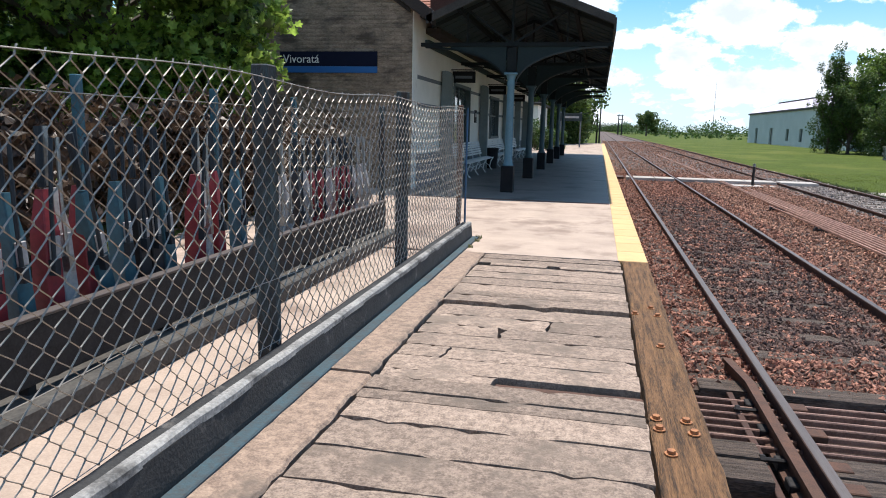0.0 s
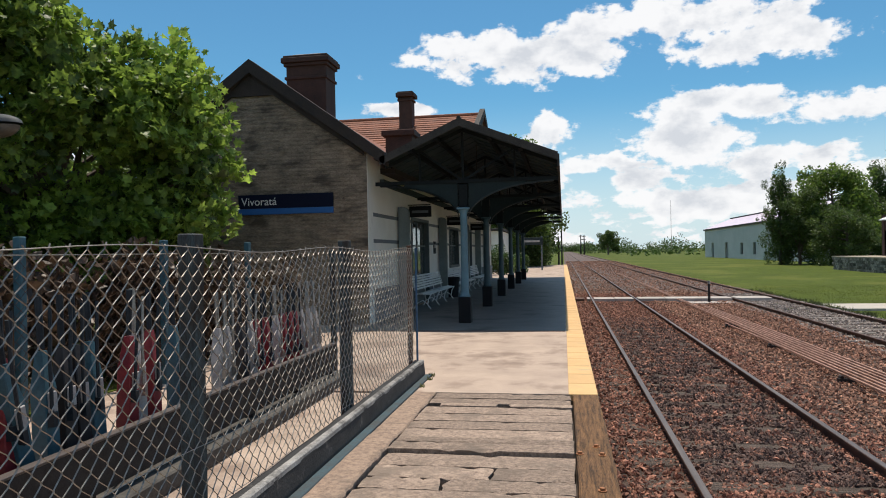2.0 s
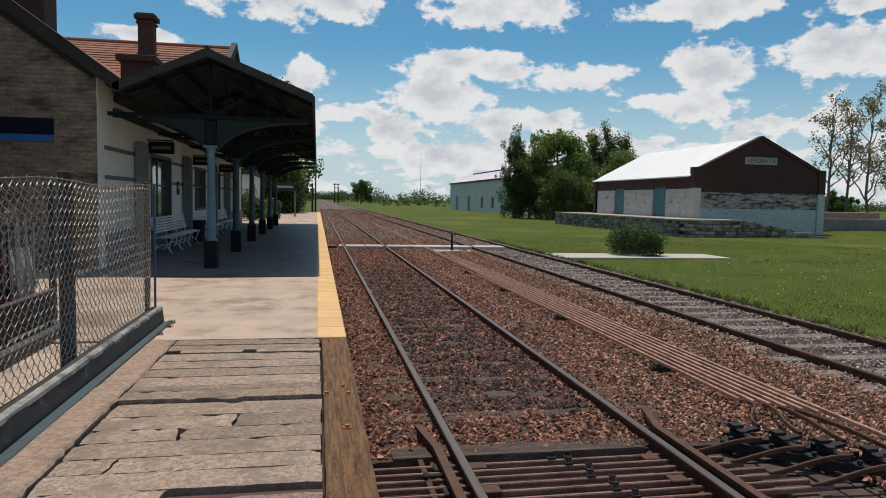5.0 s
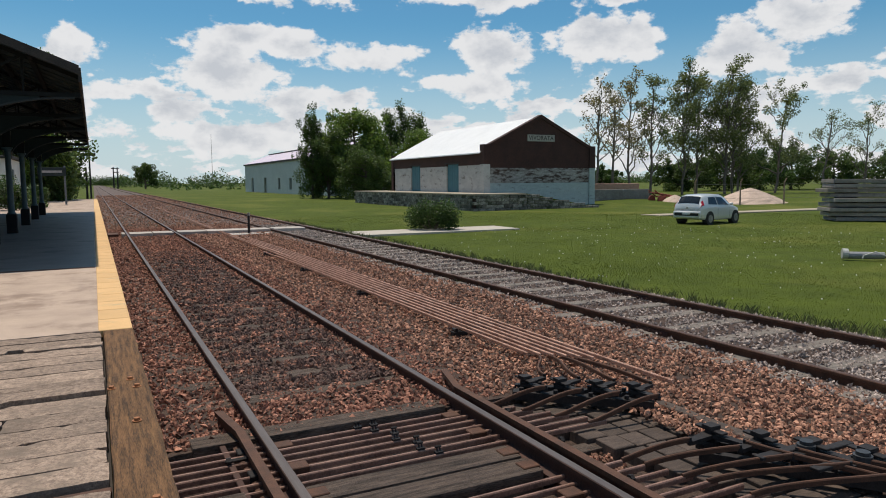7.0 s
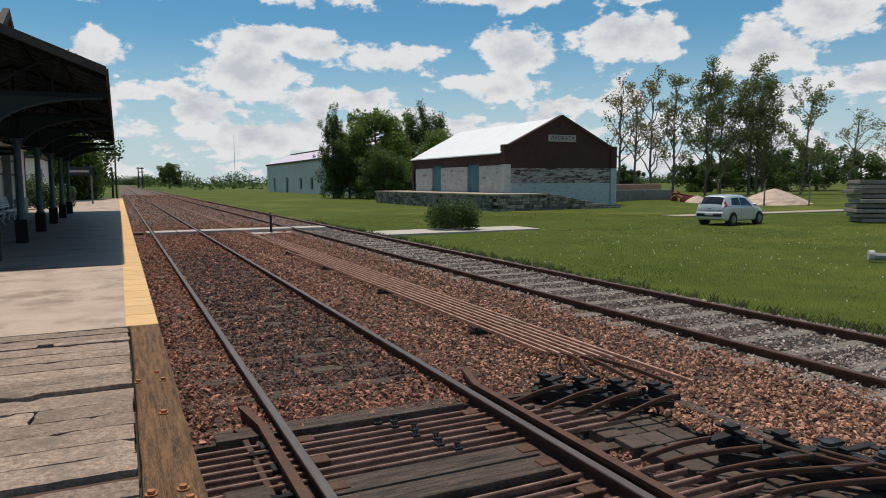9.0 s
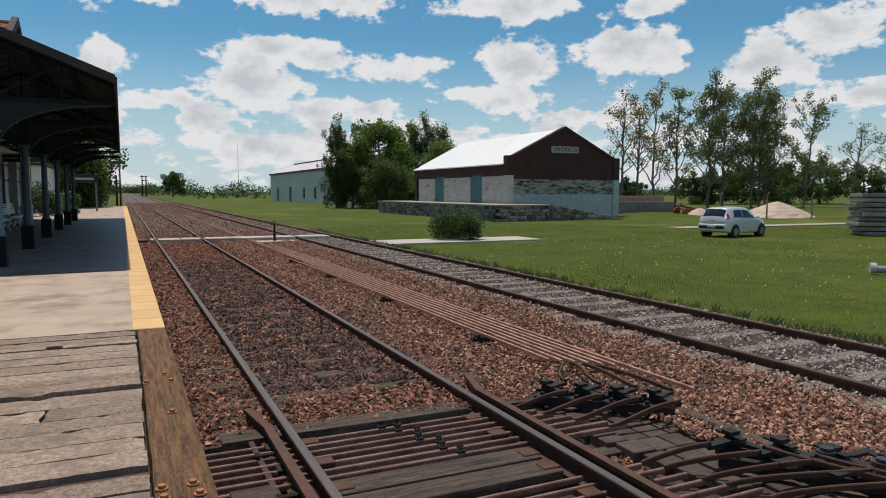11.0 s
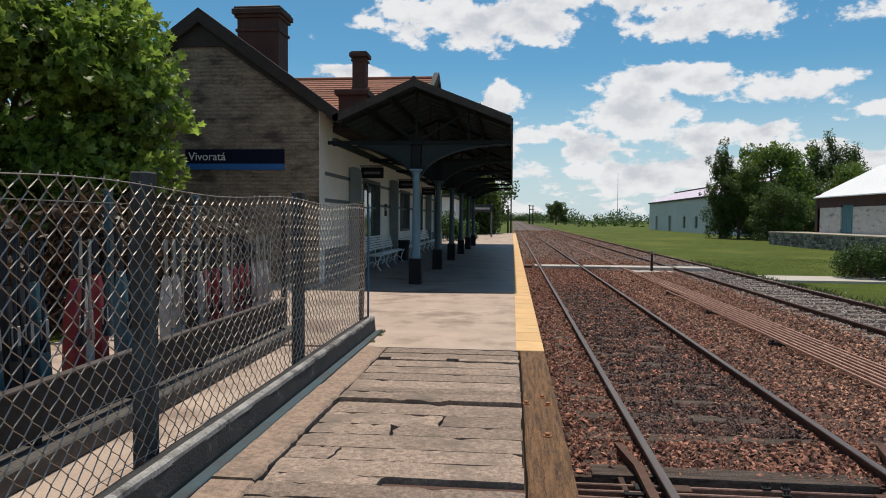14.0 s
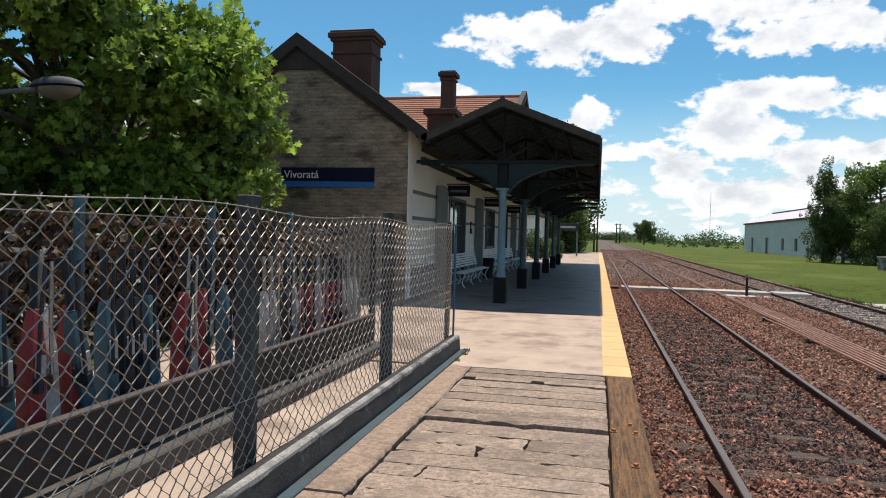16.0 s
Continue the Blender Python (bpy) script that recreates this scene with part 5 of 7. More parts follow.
def rod(name, pts, material, parent, w=0.0135, label=""):
    """A flat-topped rod following the points."""
    bm = bmesh.new()
    rings = []
    for i, p in enumerate(pts):
        a = Vector(pts[max(i - 1, 0)])
        b = Vector(pts[min(i + 1, len(pts) - 1)])
        d = (b - a).normalized()
        s = d.cross(Vector((0, 0, 1))).normalized()
        p = Vector(p)
        rings.append([bm.verts.new(p + s * w * k + Vector((0, 0, h))) for k, h in ((-1, -0.02), (1, -0.02), (1, 0.012), (0.6, 0.02), (-0.6, 0.02), (-1, 0.012))])
    for a, b in zip(rings, rings[1:]):
        for i in range(6):
            j = (i + 1) % 6
            bm.faces.new((a[i], a[j], b[j], b[i]))
    bm.faces.new(rings[0][::-1])
    bm.faces.new(rings[-1])
    return part(name, bm, material, parent, label)


CROSS1 = [5.36 - 0.130 * i for i in range(7)]
CROSS2 = [3.85 - 0.135 * i for i in range(7)]


def build_rods():
    set1 = thing("signal_rods", (0.8, 5, -0.15), "rusty steel signal rods passing under the rails", "rods")
    for k, y in enumerate(CROSS1):
        rod("rod", [(-0.80, y - 0.03, -0.115), (2.12 + 0.10 * k, y, -0.115)], RODDARK, set1)
    for k, y in enumerate(CROSS2):
        rod("rod", [(-0.80, y - 0.03, -0.125), (2.25 + 0.09 * k, y, -0.115)], RODDARK, set1)
    clevis = bmesh.new()
    tube(clevis, (0, -0.02, 0.0), (0, 0.02, 0.075), 0.010, seg=6)
    tube(clevis, (0.035, -0.02, 0.0), (0.035, 0.02, 0.075), 0.010, seg=6)
    tube(clevis, (-0.02, 0.02, 0.075), (0.055, 0.02, 0.075), 0.016, seg=6)
    quadbox(clevis, -0.03, 0.065, -0.03, 0.03, 0.0, 0.028)
    bmesh.ops.scale(clevis, vec=(0.66, 0.66, 0.66), verts=clevis.verts[:])
    cme = mesh_of("clevis", clevis, BLACKIRON)
    for k, (x, y) in enumerate(((0.76, CROSS1[0]), (0.90, CROSS1[0]), (0.86, CROSS1[1]), (0.94, CROSS1[3]), (0.98, CROSS1[2]), (1.03, CROSS1[5]), (1.06, CROSS1[4]), (1.12, CROSS1[6]), (0.7, CROSS2[1]), (0.85, CROSS2[2]))):
        piece("clevis", cme, set1, (x, y, -0.097))
    # long bundle beside the track
    set2 = thing("signal_rods", (3.5, 12, -0.15), "bundle of parallel rusty signal rods along the track", "rods")
    for k in range(7):
        x = 3.17 + 0.105 * k
        y0 = 6.45 - 0.10 * k if k < 6 else 4.9
        ends = [(x, y0, -0.005), (x, 16, -0.005), (x + 0.02, 20.0 + 1.1 * k, -0.05)]
        if k in (1, 2):
            ends[2:] = [(x + 0.04, 27.0, -0.005), (3.2 + 0.1 * k, 60.0, -0.005)]
        rod("rod", ends, RUSTROD, set2, w=0.0125)
    for y in (8.1, 11.8, 15.6, 19.5):
        st = part("roller_stand", box(3.08, 3.90, y - 0.06, y + 0.06, -0.16, -0.055, 0.008), BLACKIRON, set2, "black iron roller stand")
        for k in range(7):
            bm = bmesh.new()
            tube(bm, (3.12 + 0.105 * k, y - 0.05, -0.04), (3.12 + 0.105 * k, y + 0.05, -0.04), 0.028, seg=8)
            part("roller", bm, BLACKIRON, st)
    # short bundle running back
    set3 = thing("signal_rods", (3.8, 1, -0.15), "rusty signal rods running back beside the siding", "rods")
    for k in range(6):
        x = 3.62 + 0.11 * k
        rod("rod", [(x, 2.65 - 0.26 * (5 - k) * 0.6, -0.05), (x, -6.0, -0.05)], RUSTROD, set3)


build_rods()


def curve_pts(p, q, bend, n=8):
    out = []
    for i in range(n + 1):
        t = i / n
        s = t * t * (3 - 2 * t)
        out.append((p[0] + (q[0] - p[0]) * (t if bend == "x" else s), p[1] + (q[1] - p[1]) * (s if bend == "x" else t), p[2] + (q[2] - p[2]) * s + 0.02 * math.sin(math.pi * t)))
    return out


def build_crank(cx, cy, cz, turn, label):
    e = thing("bell_crank", (cx, cy, cz), label, "crank", "bell cranks of the signal rods")

    def arm(ang, length):
        bm = bmesh.new()
        d = Vector((math.cos(ang), math.sin(ang), 0))
        s = Vector((-d.y, d.x, 0))
        outline = [(0.0, 0.05), (length * 0.6, 0.035), (length, 0.028), (length + 0.025, 0.0), (length, -0.028), (length * 0.6, -0.035), (0.0, -0.05)]
        lo = [bm.verts.new(Vector((cx, cy, cz + 0.055)) + d * a + s * b) for a, b in outline]
        hi = [bm.verts.new(Vector((cx, cy, cz + 0.085)) + d * a + s * b) for a, b in outline]
        for i in range(7):
            j = (i + 1) % 7
            bm.faces.new((lo[i], lo[j], hi[j], hi[i]))
        bm.faces.new(lo[::-1])
        bm.faces.new(hi)
        tip = Vector((cx, cy, cz + 0.05)) + d * length
        tube(bm, tip, tip + Vector((0, 0, 0.06)), 0.016, seg=6)
        part("arm", bm, BLACKIRON, e)

    arm(turn, 0.27)
    arm(turn + math.pi / 2, 0.27)
    bm = bmesh.new()
    tube(bm, (cx, cy, cz - 0.05), (cx, cy, cz + 0.12), 0.045, seg=10)
    quadbox(bm, cx - 0.05, cx + 0.05, cy - 0.045, cy + 0.045, cz + 0.118, cz + 0.145)
    part("pivot", bm, BLACKIRON, e)
    part("bracket", box(cx - 0.12, cx + 0.12, cy - 0.04, cy + 0.04, cz - 0.03, cz + 0.02, 0.006), BLACKIRON, e)
    part("upper_strap", box(cx - 0.032, cx + 0.032, cy - 0.13, cy + 0.13, cz + 0.10, cz + 0.118, 0.004), BLACKIRON, e)
    return e


def build_cranks():
    # a timber base under the cranks, in squared blocks
    base = thing("timber_paving", (2.8, 4.4, -0.2), "grey weathered timber base blocks under the cranks", "timber paving")
    greywood = mat("grey_weathered_block", (0.115, 0.082, 0.064), (0.036, 0.026, 0.021), 0.9, scale=6, fine=50, bump=0.8, stretch=(1, 4, 1), vary=0.25)
    me = mesh_of("block", box(-0.102, 0.102, -0.122, 0.122, -0.10, 0.0, 0.006), greywood)
    for i in range(5):
        for j in range(13):
            x, y = 2.33 + i * 0.225 + 0.20 * j * 0.28, 5.35 - j * 0.27
            piece("block", me, base, (x, y, -0.155 - 0.02 * random.Random(i + 7 * j).random()), turn=random.Random(i * 31 + j).uniform(-3, 3))
    part("side_beam", box(3.42, 3.54, 2.9, 4.75, -0.2, -0.10, 0.01), greywood, base)
    for pair in ((((2.36, 5.48), (3.30, 4.62)), ((2.50, 5.66), (3.42, 4.80))), (((2.78, 3.62), (3.95, 2.05)), ((2.98, 3.78), (4.12, 2.22)))):
        stand = thing("crank_stand", (pair[0][0][0], pair[0][0][1], -0.15), "black greased iron stand carrying the cranks", "stand", "stands of the cranks")
        for (xa, ya), (xb, yb) in pair:
            bm = bmesh.new()
            d = Vector((xb - xa, yb - ya, 0))
            quadbox(bm, 0, d.length, -0.035, 0.035, -0.045, 0.03)
            bmesh.ops.transform(bm, matrix=pose(xa, ya, -0.07, 0, 0, math.degrees(math.atan2(d.y, d.x))), verts=bm.verts[:])
            bar = part("bar", bm, BLACKIRON, stand)
            for k in range(8):
                p = Vector((xa, ya, -0.04)) + d * (k + 0.5) / 8
                bm = bmesh.new()
                tube(bm, p, p + Vector((0, 0, 0.035)), 0.022, seg=6)
                part("bolt", bm, BLACKIRON, bar)
    links = thing("crank_links", (2.9, 4.5, -0.1), "curved rusty links joining rods and cranks", "links")
    for k in range(4):
        cx, cy = 2.52 + 0.245 * k, 5.52 - 0.225 * k
        build_crank(cx, cy, -0.07, math.radians(-78), "black greased bell crank on its pivot")
        tip = (cx + 0.27 * math.cos(math.radians(-78)), cy + 0.27 * math.sin(math.radians(-78)), 0.02)
        ya = CROSS1[min(2 * k, 6)]
        rod("link", curve_pts((2.05 + 0.16 * k, ya, -0.10), tip, "x"), RUST, links, 0.011)
        tip2 = (cx + 0.27 * math.cos(math.radians(12)), cy + 0.27 * math.sin(math.radians(12)), 0.02)
        rod("link", curve_pts(tip2, (3.17 + 0.105 * (k + 1), 6.45 - 0.1 * k, -0.03), "y"), RUST, links, 0.011)
    for k in range(5):
        cx, cy = 2.98 + 0.20 * k, 3.70 - 0.27 * k
        build_crank(cx, cy, -0.05, math.radians(190), "black greased bell crank on its pivot")
        a1 = math.radians(190)
        tip = (cx + 0.27 * math.cos(a1), cy + 0.27 * math.sin(a1), 0.04)
        rod("link", curve_pts((2.25 + 0.09 * k, CROSS2[min(int(1.5 * k), 6)], -0.10), tip, "x"), RUST, links, 0.011)
        rod("link", curve_pts((cx + 0.27 * math.cos(a1 + math.pi / 2), cy + 0.27 * math.sin(a1 + math.pi / 2), 0.04), (3.62 + 0.11 * k, 2.5 - 0.27 * (4 - k) * 0.4, -0.05), "y"), RUST, links, 0.011)
    # three big drum pivots
    for k in range(2):
        cx, cy = 3.30 + 0.16 * k, 3.15 - 0.30 * k
        d = thing("compensator_drum", (cx, cy, -0.1), "dark grey iron compensator drum with a strap", "drum", "drums of the signal rods")
        bm = bmesh.new()
        tube(bm, (cx, cy, -0.12), (cx, cy, 0.075), 0.062, seg=14)
        tube(bm, (cx, cy, 0.075), (cx, cy, 0.10), 0.045, seg=10)
        part("drum_body", bm, mat("grey_iron_paint", (0.07, 0.075, 0.08), (0.035, 0.037, 0.04), 0.5, metal=0.3) if k == 0 else bpy.data.materials["grey_iron_paint"], d)
        part("strap", box(cx - 0.42, cx + 0.05, cy + 0.02, cy + 0.09, 0.02, 0.045, 0.004), BLACKIRON, d)
        part("strap", box(cx + 0.02, cx + 0.45, cy - 0.06, cy + 0.01, 0.0, 0.025, 0.004), BLACKIRON, d)


build_cranks()


# ---- board crossing over the tracks ----
def build_crossing():
    c = thing("board_crossing", (2.8, 29.4, -0.1), "pale weathered timber boards of a foot crossing over the tracks", "crossing", kind="structure")
    pale = mat("pale_crossing_board", (0.52, 0.47, 0.42), (0.34, 0.30, 0.27), 0.9, scale=3, fine=40, bump=0.5, vary=0.15)
    for x0, x1 in ((-0.68, -0.3), (-0.2, -0.06), (0.08, 0.9), (0.92, 1.66), (1.83, 2.9), (2.92, 4.3), (4.32, 5.42), (5.58, 6.9)):
        for j in range(3):
            part("board", box(x0, x1 - 0.01, 28.9 + j * 0.34, 28.9 + j * 0.34 + 0.33, -0.16, 0.02, 0.01), pale if x0 > -0.3 else RUST, c)
    m = thing("marker_post", (4.4, 28.2, -0.15), "short dark iron marker post beside the board crossing", "post")
    bm = bmesh.new()
    tube(bm, (4.4, 28.2, -0.2), (4.4, 28.2, 0.62), 0.055, 0.045, 8)
    part("shaft", bm, BLACKIRON, m)
    bm = bmesh.new()
    tube(bm, (4.4, 28.2, 0.62), (4.4, 28.2, 0.74), 0.06, 0.05, 8)
    part("cap", bm, IRONBAR, m)
    part("foot_slab", box(3.6, 5.3, 27.7, 28.5, -0.16, -0.08, 0.01), pale, m)


build_crossing()


# ---- plants ----
def leaf_cloud(rnd, centres, count, size, lobed=False, squash=1.0, droop=0.0):
    """Leaves scattered round the given (centre, radius) clumps."""
    verts, faces = [], []
    if lobed:
        shape = [(0, -0.5), (0.22, -0.28), (0.52, -0.22), (0.34, 0.02), (0.5, 0.3), (0.2, 0.24), (0, 0.6), (-0.2, 0.24), (-0.5, 0.3), (-0.34, 0.02), (-0.52, -0.22), (-0.22, -0.28)]
    else:
        shape = [(0, -0.5), (0.3, -0.1), (0.22, 0.25), (0, 0.55), (-0.22, 0.25), (-0.3, -0.1)]
    wts = [r ** 2 for _, r in centres]
    picks = rnd.choices(range(len(centres)), wts, k=count)
    for i in picks:
        c, r = centres[i]
        d = Vector((rnd.gauss(0, 1), rnd.gauss(0, 1), rnd.gauss(0, 1))).normalized()
        rr = r * (rnd.random() ** 0.45)
        p = Vector(c) + Vector((d.x * rr, d.y * rr, d.z * rr * squash))
        s = size * rnd.uniform(0.6, 1.3)
        q = Euler((rnd.gauss(0.6, 0.75) + droop, rnd.gauss(0, 0.7), rnd.uniform(0, 6.28))).to_matrix()
        k = len(verts)
        for x, y in shape:
            v = q @ Vector((x * s, y * s, -abs(x) * s * 0.35))
            verts.append(p + v)
        faces.append(tuple(range(k, k + len(shape))))
    return verts, faces


def limb(bm, p0, p1, r0, r1, rnd, wob=0.06, n=5):
    p0, p1 = Vector(p0), Vector(p1)
    last = p0
    L = (p1 - p0).length
    for i in range(1, n + 1):
        t = i / n
        q = p0.lerp(p1, t) + Vector((rnd.uniform(-1, 1), rnd.uniform(-1, 1), rnd.uniform(-0.3, 0.3))) * wob * L * (1 if i < n else 0.3)
        tube(bm, last, q, r0 + (r1 - r0) * (i - 1) / n, r0 + (r1 - r0) * t, 6, caps=False)
        last = q
    return last


def tree(at, height, spread, trunk_r, seed, leaves, size, leafmat_, bark, label, crown_from=0.35, lobed=False, limbs=9, clump=0.25, lean=(0, 0), group="", category="tree", top_bias=1.0, skirt=0, squash=1.0):
    rnd = random.Random(seed)
    x, y, z = at
    t = thing("tree", at, label, category, group)
    bm = bmesh.new()
    top = (x + lean[0], y + lean[1], z + height * 0.86)
    limb(bm, (x, y, z - 0.3), top, trunk_r, trunk_r * 0.25, rnd, 0.015, 7)
    centres = [(Vector(top) + Vector((0, 0, height * 0.03)), height * clump * 0.55)]
    for i in range(limbs):
        f = crown_from + (0.95 - crown_from) * (i + rnd.random()) / limbs
        a = i * 2.4 + rnd.uniform(-0.5, 0.5)
        base = Vector((x, y, z)).lerp(Vector(top), f * 1.0)
        reach = spread * (1.0 - 0.55 * max(0, f - 0.55) / 0.45) * rnd.uniform(0.65, 1.08)
        tip = base + Vector((math.cos(a) * reach, math.sin(a) * reach, height * rnd.uniform(0.05, 0.17) * top_bias))
        end = limb(bm, base, tip, trunk_r * (0.62 - 0.4 * f), 0.02 * height / 10, rnd)
        centres.append((end, height * clump * rnd.uniform(0.35, 0.6)))
        centres.append((base.lerp(end, 0.6) + Vector((0, 0, 0.04 * height)), height * clump * rnd.uniform(0.25, 0.5)))
        for j in range(2):
            tw = end + Vector((rnd.uniform(-1, 1), rnd.uniform(-1, 1), rnd.uniform(0, 0.8))) * spread * 0.42
            e2 = limb(bm, base.lerp(end, 0.7), tw, 0.02 * height / 10, 0.008 * height / 10, rnd, n=3)
            centres.append((e2, height * clump * rnd.uniform(0.22, 0.42)))
    for i in range(skirt):
        a, u = rnd.uniform(0, 6.28), rnd.uniform(0.2, 0.9)
        centres.append((Vector((x + math.cos(a) * spread * u, y + math.sin(a) * spread * u, z + height * rnd.uniform(0.06, 0.45))), height * clump * 0.5))
    part("trunk", bm, bark, t)
    v, f = leaf_cloud(rnd, centres, leaves, size, lobed, squash)
    raw("crown", v, f, leafmat_, t)
    return t


def bush(name, at, half, count, size, material, seed, label, category="bush", box_like=False):
    rnd = random.Random(seed)
    t = thing(name, at, label, category)
    centres = []
    for i in range(26 if max(half) < 3 else 90):
        if box_like:
            p = (at[0] + rnd.uniform(-1, 1) * half[0] * 0.85, at[1] + rnd.uniform(-1, 1) * half[1] * 0.85, at[2] + rnd.uniform(0.1, 0.92) * half[2])
        else:
            a, u = rnd.uniform(0, 6.28), rnd.random() ** 0.5
            p = (at[0] + math.cos(a) * u * half[0] * 0.75, at[1] + math.sin(a) * u * half[1] * 0.75, at[2] + half[2] * rnd.uniform(0.2, 1.0) * (1 - 0.5 * u * u))
        centres.append((Vector(p), min(half) * (0.42 if max(half) < 3 else 0.75)))
    bm = bmesh.new()
    for c, r in centres[:14]:
        limb(bm, (at[0] + (c.x - at[0]) * 0.2, at[1] + (c.y - at[1]) * 0.2, at[2] - 0.05), c, 0.02, 0.006, rnd, n=3)
    part("stems", bm, BARK, t)
    v, f = leaf_cloud(rnd, centres, count, size)
    raw("foliage", v, f, material, t)
    return t


def build_plane_tree():
    rnd = random.Random(21)
    t = thing("tree", (-9.6, 10.2, P), "leafy green plane tree behind the wire fence", "tree")
    bm = bmesh.new()
    limb(bm, (-9.6, 10.2, P - 0.2), (-9.2, 10.0, 3.0), 0.22, 0.15, rnd, 0.02)
    centres = []
    ends = [(-11.5, 9.5, 4.2), (-10.8, 8.4, 5.4), (-9.4, 9.0, 5.7), (-7.9, 9.3, 4.3), (-7.3, 9.7, 4.2), (-7.0, 10.0, 3.2), (-7.4, 10.2, 3.0), (-8.6, 8.5, 3.6), (-9.8, 7.9, 4.0), (-11.3, 8.0, 3.0), (-12.4, 9.2, 5.8), (-7.7, 10.6, 4.8), (-9.0, 8.1, 5.2), (-10.2, 7.6, 3.0), (-12.2, 7.4, 4.4), (-7.3, 10.1, 4.4), (-8.7, 10.6, 2.7), (-10.2, 8.6, 2.7), (-9.0, 11.6, 2.9), (-9.6, 11.3, 2.5), (-11.0, 10.9, 2.7), (-12.2, 10.2, 2.5), (-9.2, 11.4, 3.6), (-11.5, 9.6, 2.2), (-10.6, 9.8, 2.2), (-11.0, 7.6, 6.3), (-9.8, 7.2, 6.4), (-12.0, 8.0, 6.6), (-8.7, 7.6, 5.8), (-9.0, 6.4, 5.2), (-10.4, 6.2, 5.6), (-9.6, 6.0, 4.3), (-8.2, 7.2, 4.9), (-8.9, 6.9, 6.0), (-9.9, 8.4, 6.4), (-8.5, 8.7, 5.3), (-8.0, 8.6, 4.5), (-8.2, 9.6, 5.1), (-7.3, 10.2, 3.8), (-7.2, 10.2, 2.5), (-7.6, 10.1, 2.3), (-9.0, 9.2, 2.6), (-8.4, 9.4, 2.4), (-9.8, 8.8, 2.4), (-8.0, 9.8, 2.8)]
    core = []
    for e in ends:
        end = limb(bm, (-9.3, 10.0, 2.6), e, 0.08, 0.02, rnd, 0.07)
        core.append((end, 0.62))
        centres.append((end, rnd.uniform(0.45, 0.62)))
        for j in range(8):
            tw = end + Vector((rnd.uniform(-1, 1), rnd.uniform(-1, 1), rnd.uniform(-0.8, 0.6))) * 0.80
            e2 = limb(bm, end, tw, 0.018, 0.006, rnd, n=3)
            centres.append((e2, rnd.uniform(0.24, 0.44)))
    part("trunk", bm, BARK, t)
    v, f = leaf_cloud(rnd, centres, 31000, 0.15, True)
    raw("crown", v, f, LEAF, t)
    # A darker leaf colour puts the crown's inner shade into these leaves.
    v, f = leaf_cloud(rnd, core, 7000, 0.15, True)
    raw("inner_foliage", v, f, LEAFDARK, t, "leaves inside the crown, coloured dark for its inner shade")


build_plane_tree()
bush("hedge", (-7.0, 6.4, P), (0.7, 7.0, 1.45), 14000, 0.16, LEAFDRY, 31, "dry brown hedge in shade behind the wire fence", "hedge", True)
# Added backing: dark foliage closes sky gaps and deepens the tree's shade.
bush("tall_hedge", (-11.5, 13.2, P), (3.4, 1.0, 4.6), 9000, 0.20, LEAFDARK, 33, "added dark foliage backing that deepens the plane tree's inner shade", "hedge", True)
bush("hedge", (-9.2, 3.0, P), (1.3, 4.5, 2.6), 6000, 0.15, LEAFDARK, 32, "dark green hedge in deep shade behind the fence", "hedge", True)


def build_street_lamp():
    l = thing("street_lamp", (-8.3, 6.2, P), "grey street lamp with an oval glass bowl on a bent arm", "street lamp")
    bm = bmesh.new()
    tube(bm, (-8.6, 6.3, P), (-8.6, 6.3, 3.1), 0.05, 0.045, 10)
    pipe(bm, [(-8.6, 6.3, 3.1), (-8.45, 6.3, 3.32), (-8.1, 6.4, 3.40), (-7.35, 6.5, 3.46)], 0.03, 8)
    part("pole", bm, mat("grey_lamp_paint", (0.13, 0.14, 0.15), (0.08, 0.085, 0.09), 0.6), l)
    # Housing and bowl colours are lowered to hold the shade of the tree.
    bm = bmesh.new()
    bmesh.ops.create_uvsphere(bm, u_segments=20, v_segments=10, radius=1.0, matrix=Matrix.LocRotScale((-7.08, 6.5, 3.49), None, (0.33, 0.16, 0.11)))
    bmesh.ops.delete(bm, geom=[v for v in bm.verts if v.co.z < 3.46], context="VERTS")
    part("housing", bm, mat("shade_grey_lamp_housing", (0.045, 0.055, 0.066), (0.03, 0.036, 0.044), 0.7), l, "grey oval housing, darkened for the tree's shade", True)
    bm = bmesh.new()
    bmesh.ops.create_uvsphere(bm, u_segments=20, v_segments=10, radius=1.0, matrix=Matrix.LocRotScale((-7.05, 6.5, 3.47), None, (0.27, 0.14, 0.13)))
    bmesh.ops.delete(bm, geom=[v for v in bm.verts if v.co.z > 3.475], context="VERTS")
    part("bowl", bm, mat("shaded_milky_bowl", (0.15, 0.13, 0.11), (0.10, 0.088, 0.076), 0.3), l, "milky glass bowl, toned down for the tree's shade", True)


build_street_lamp()


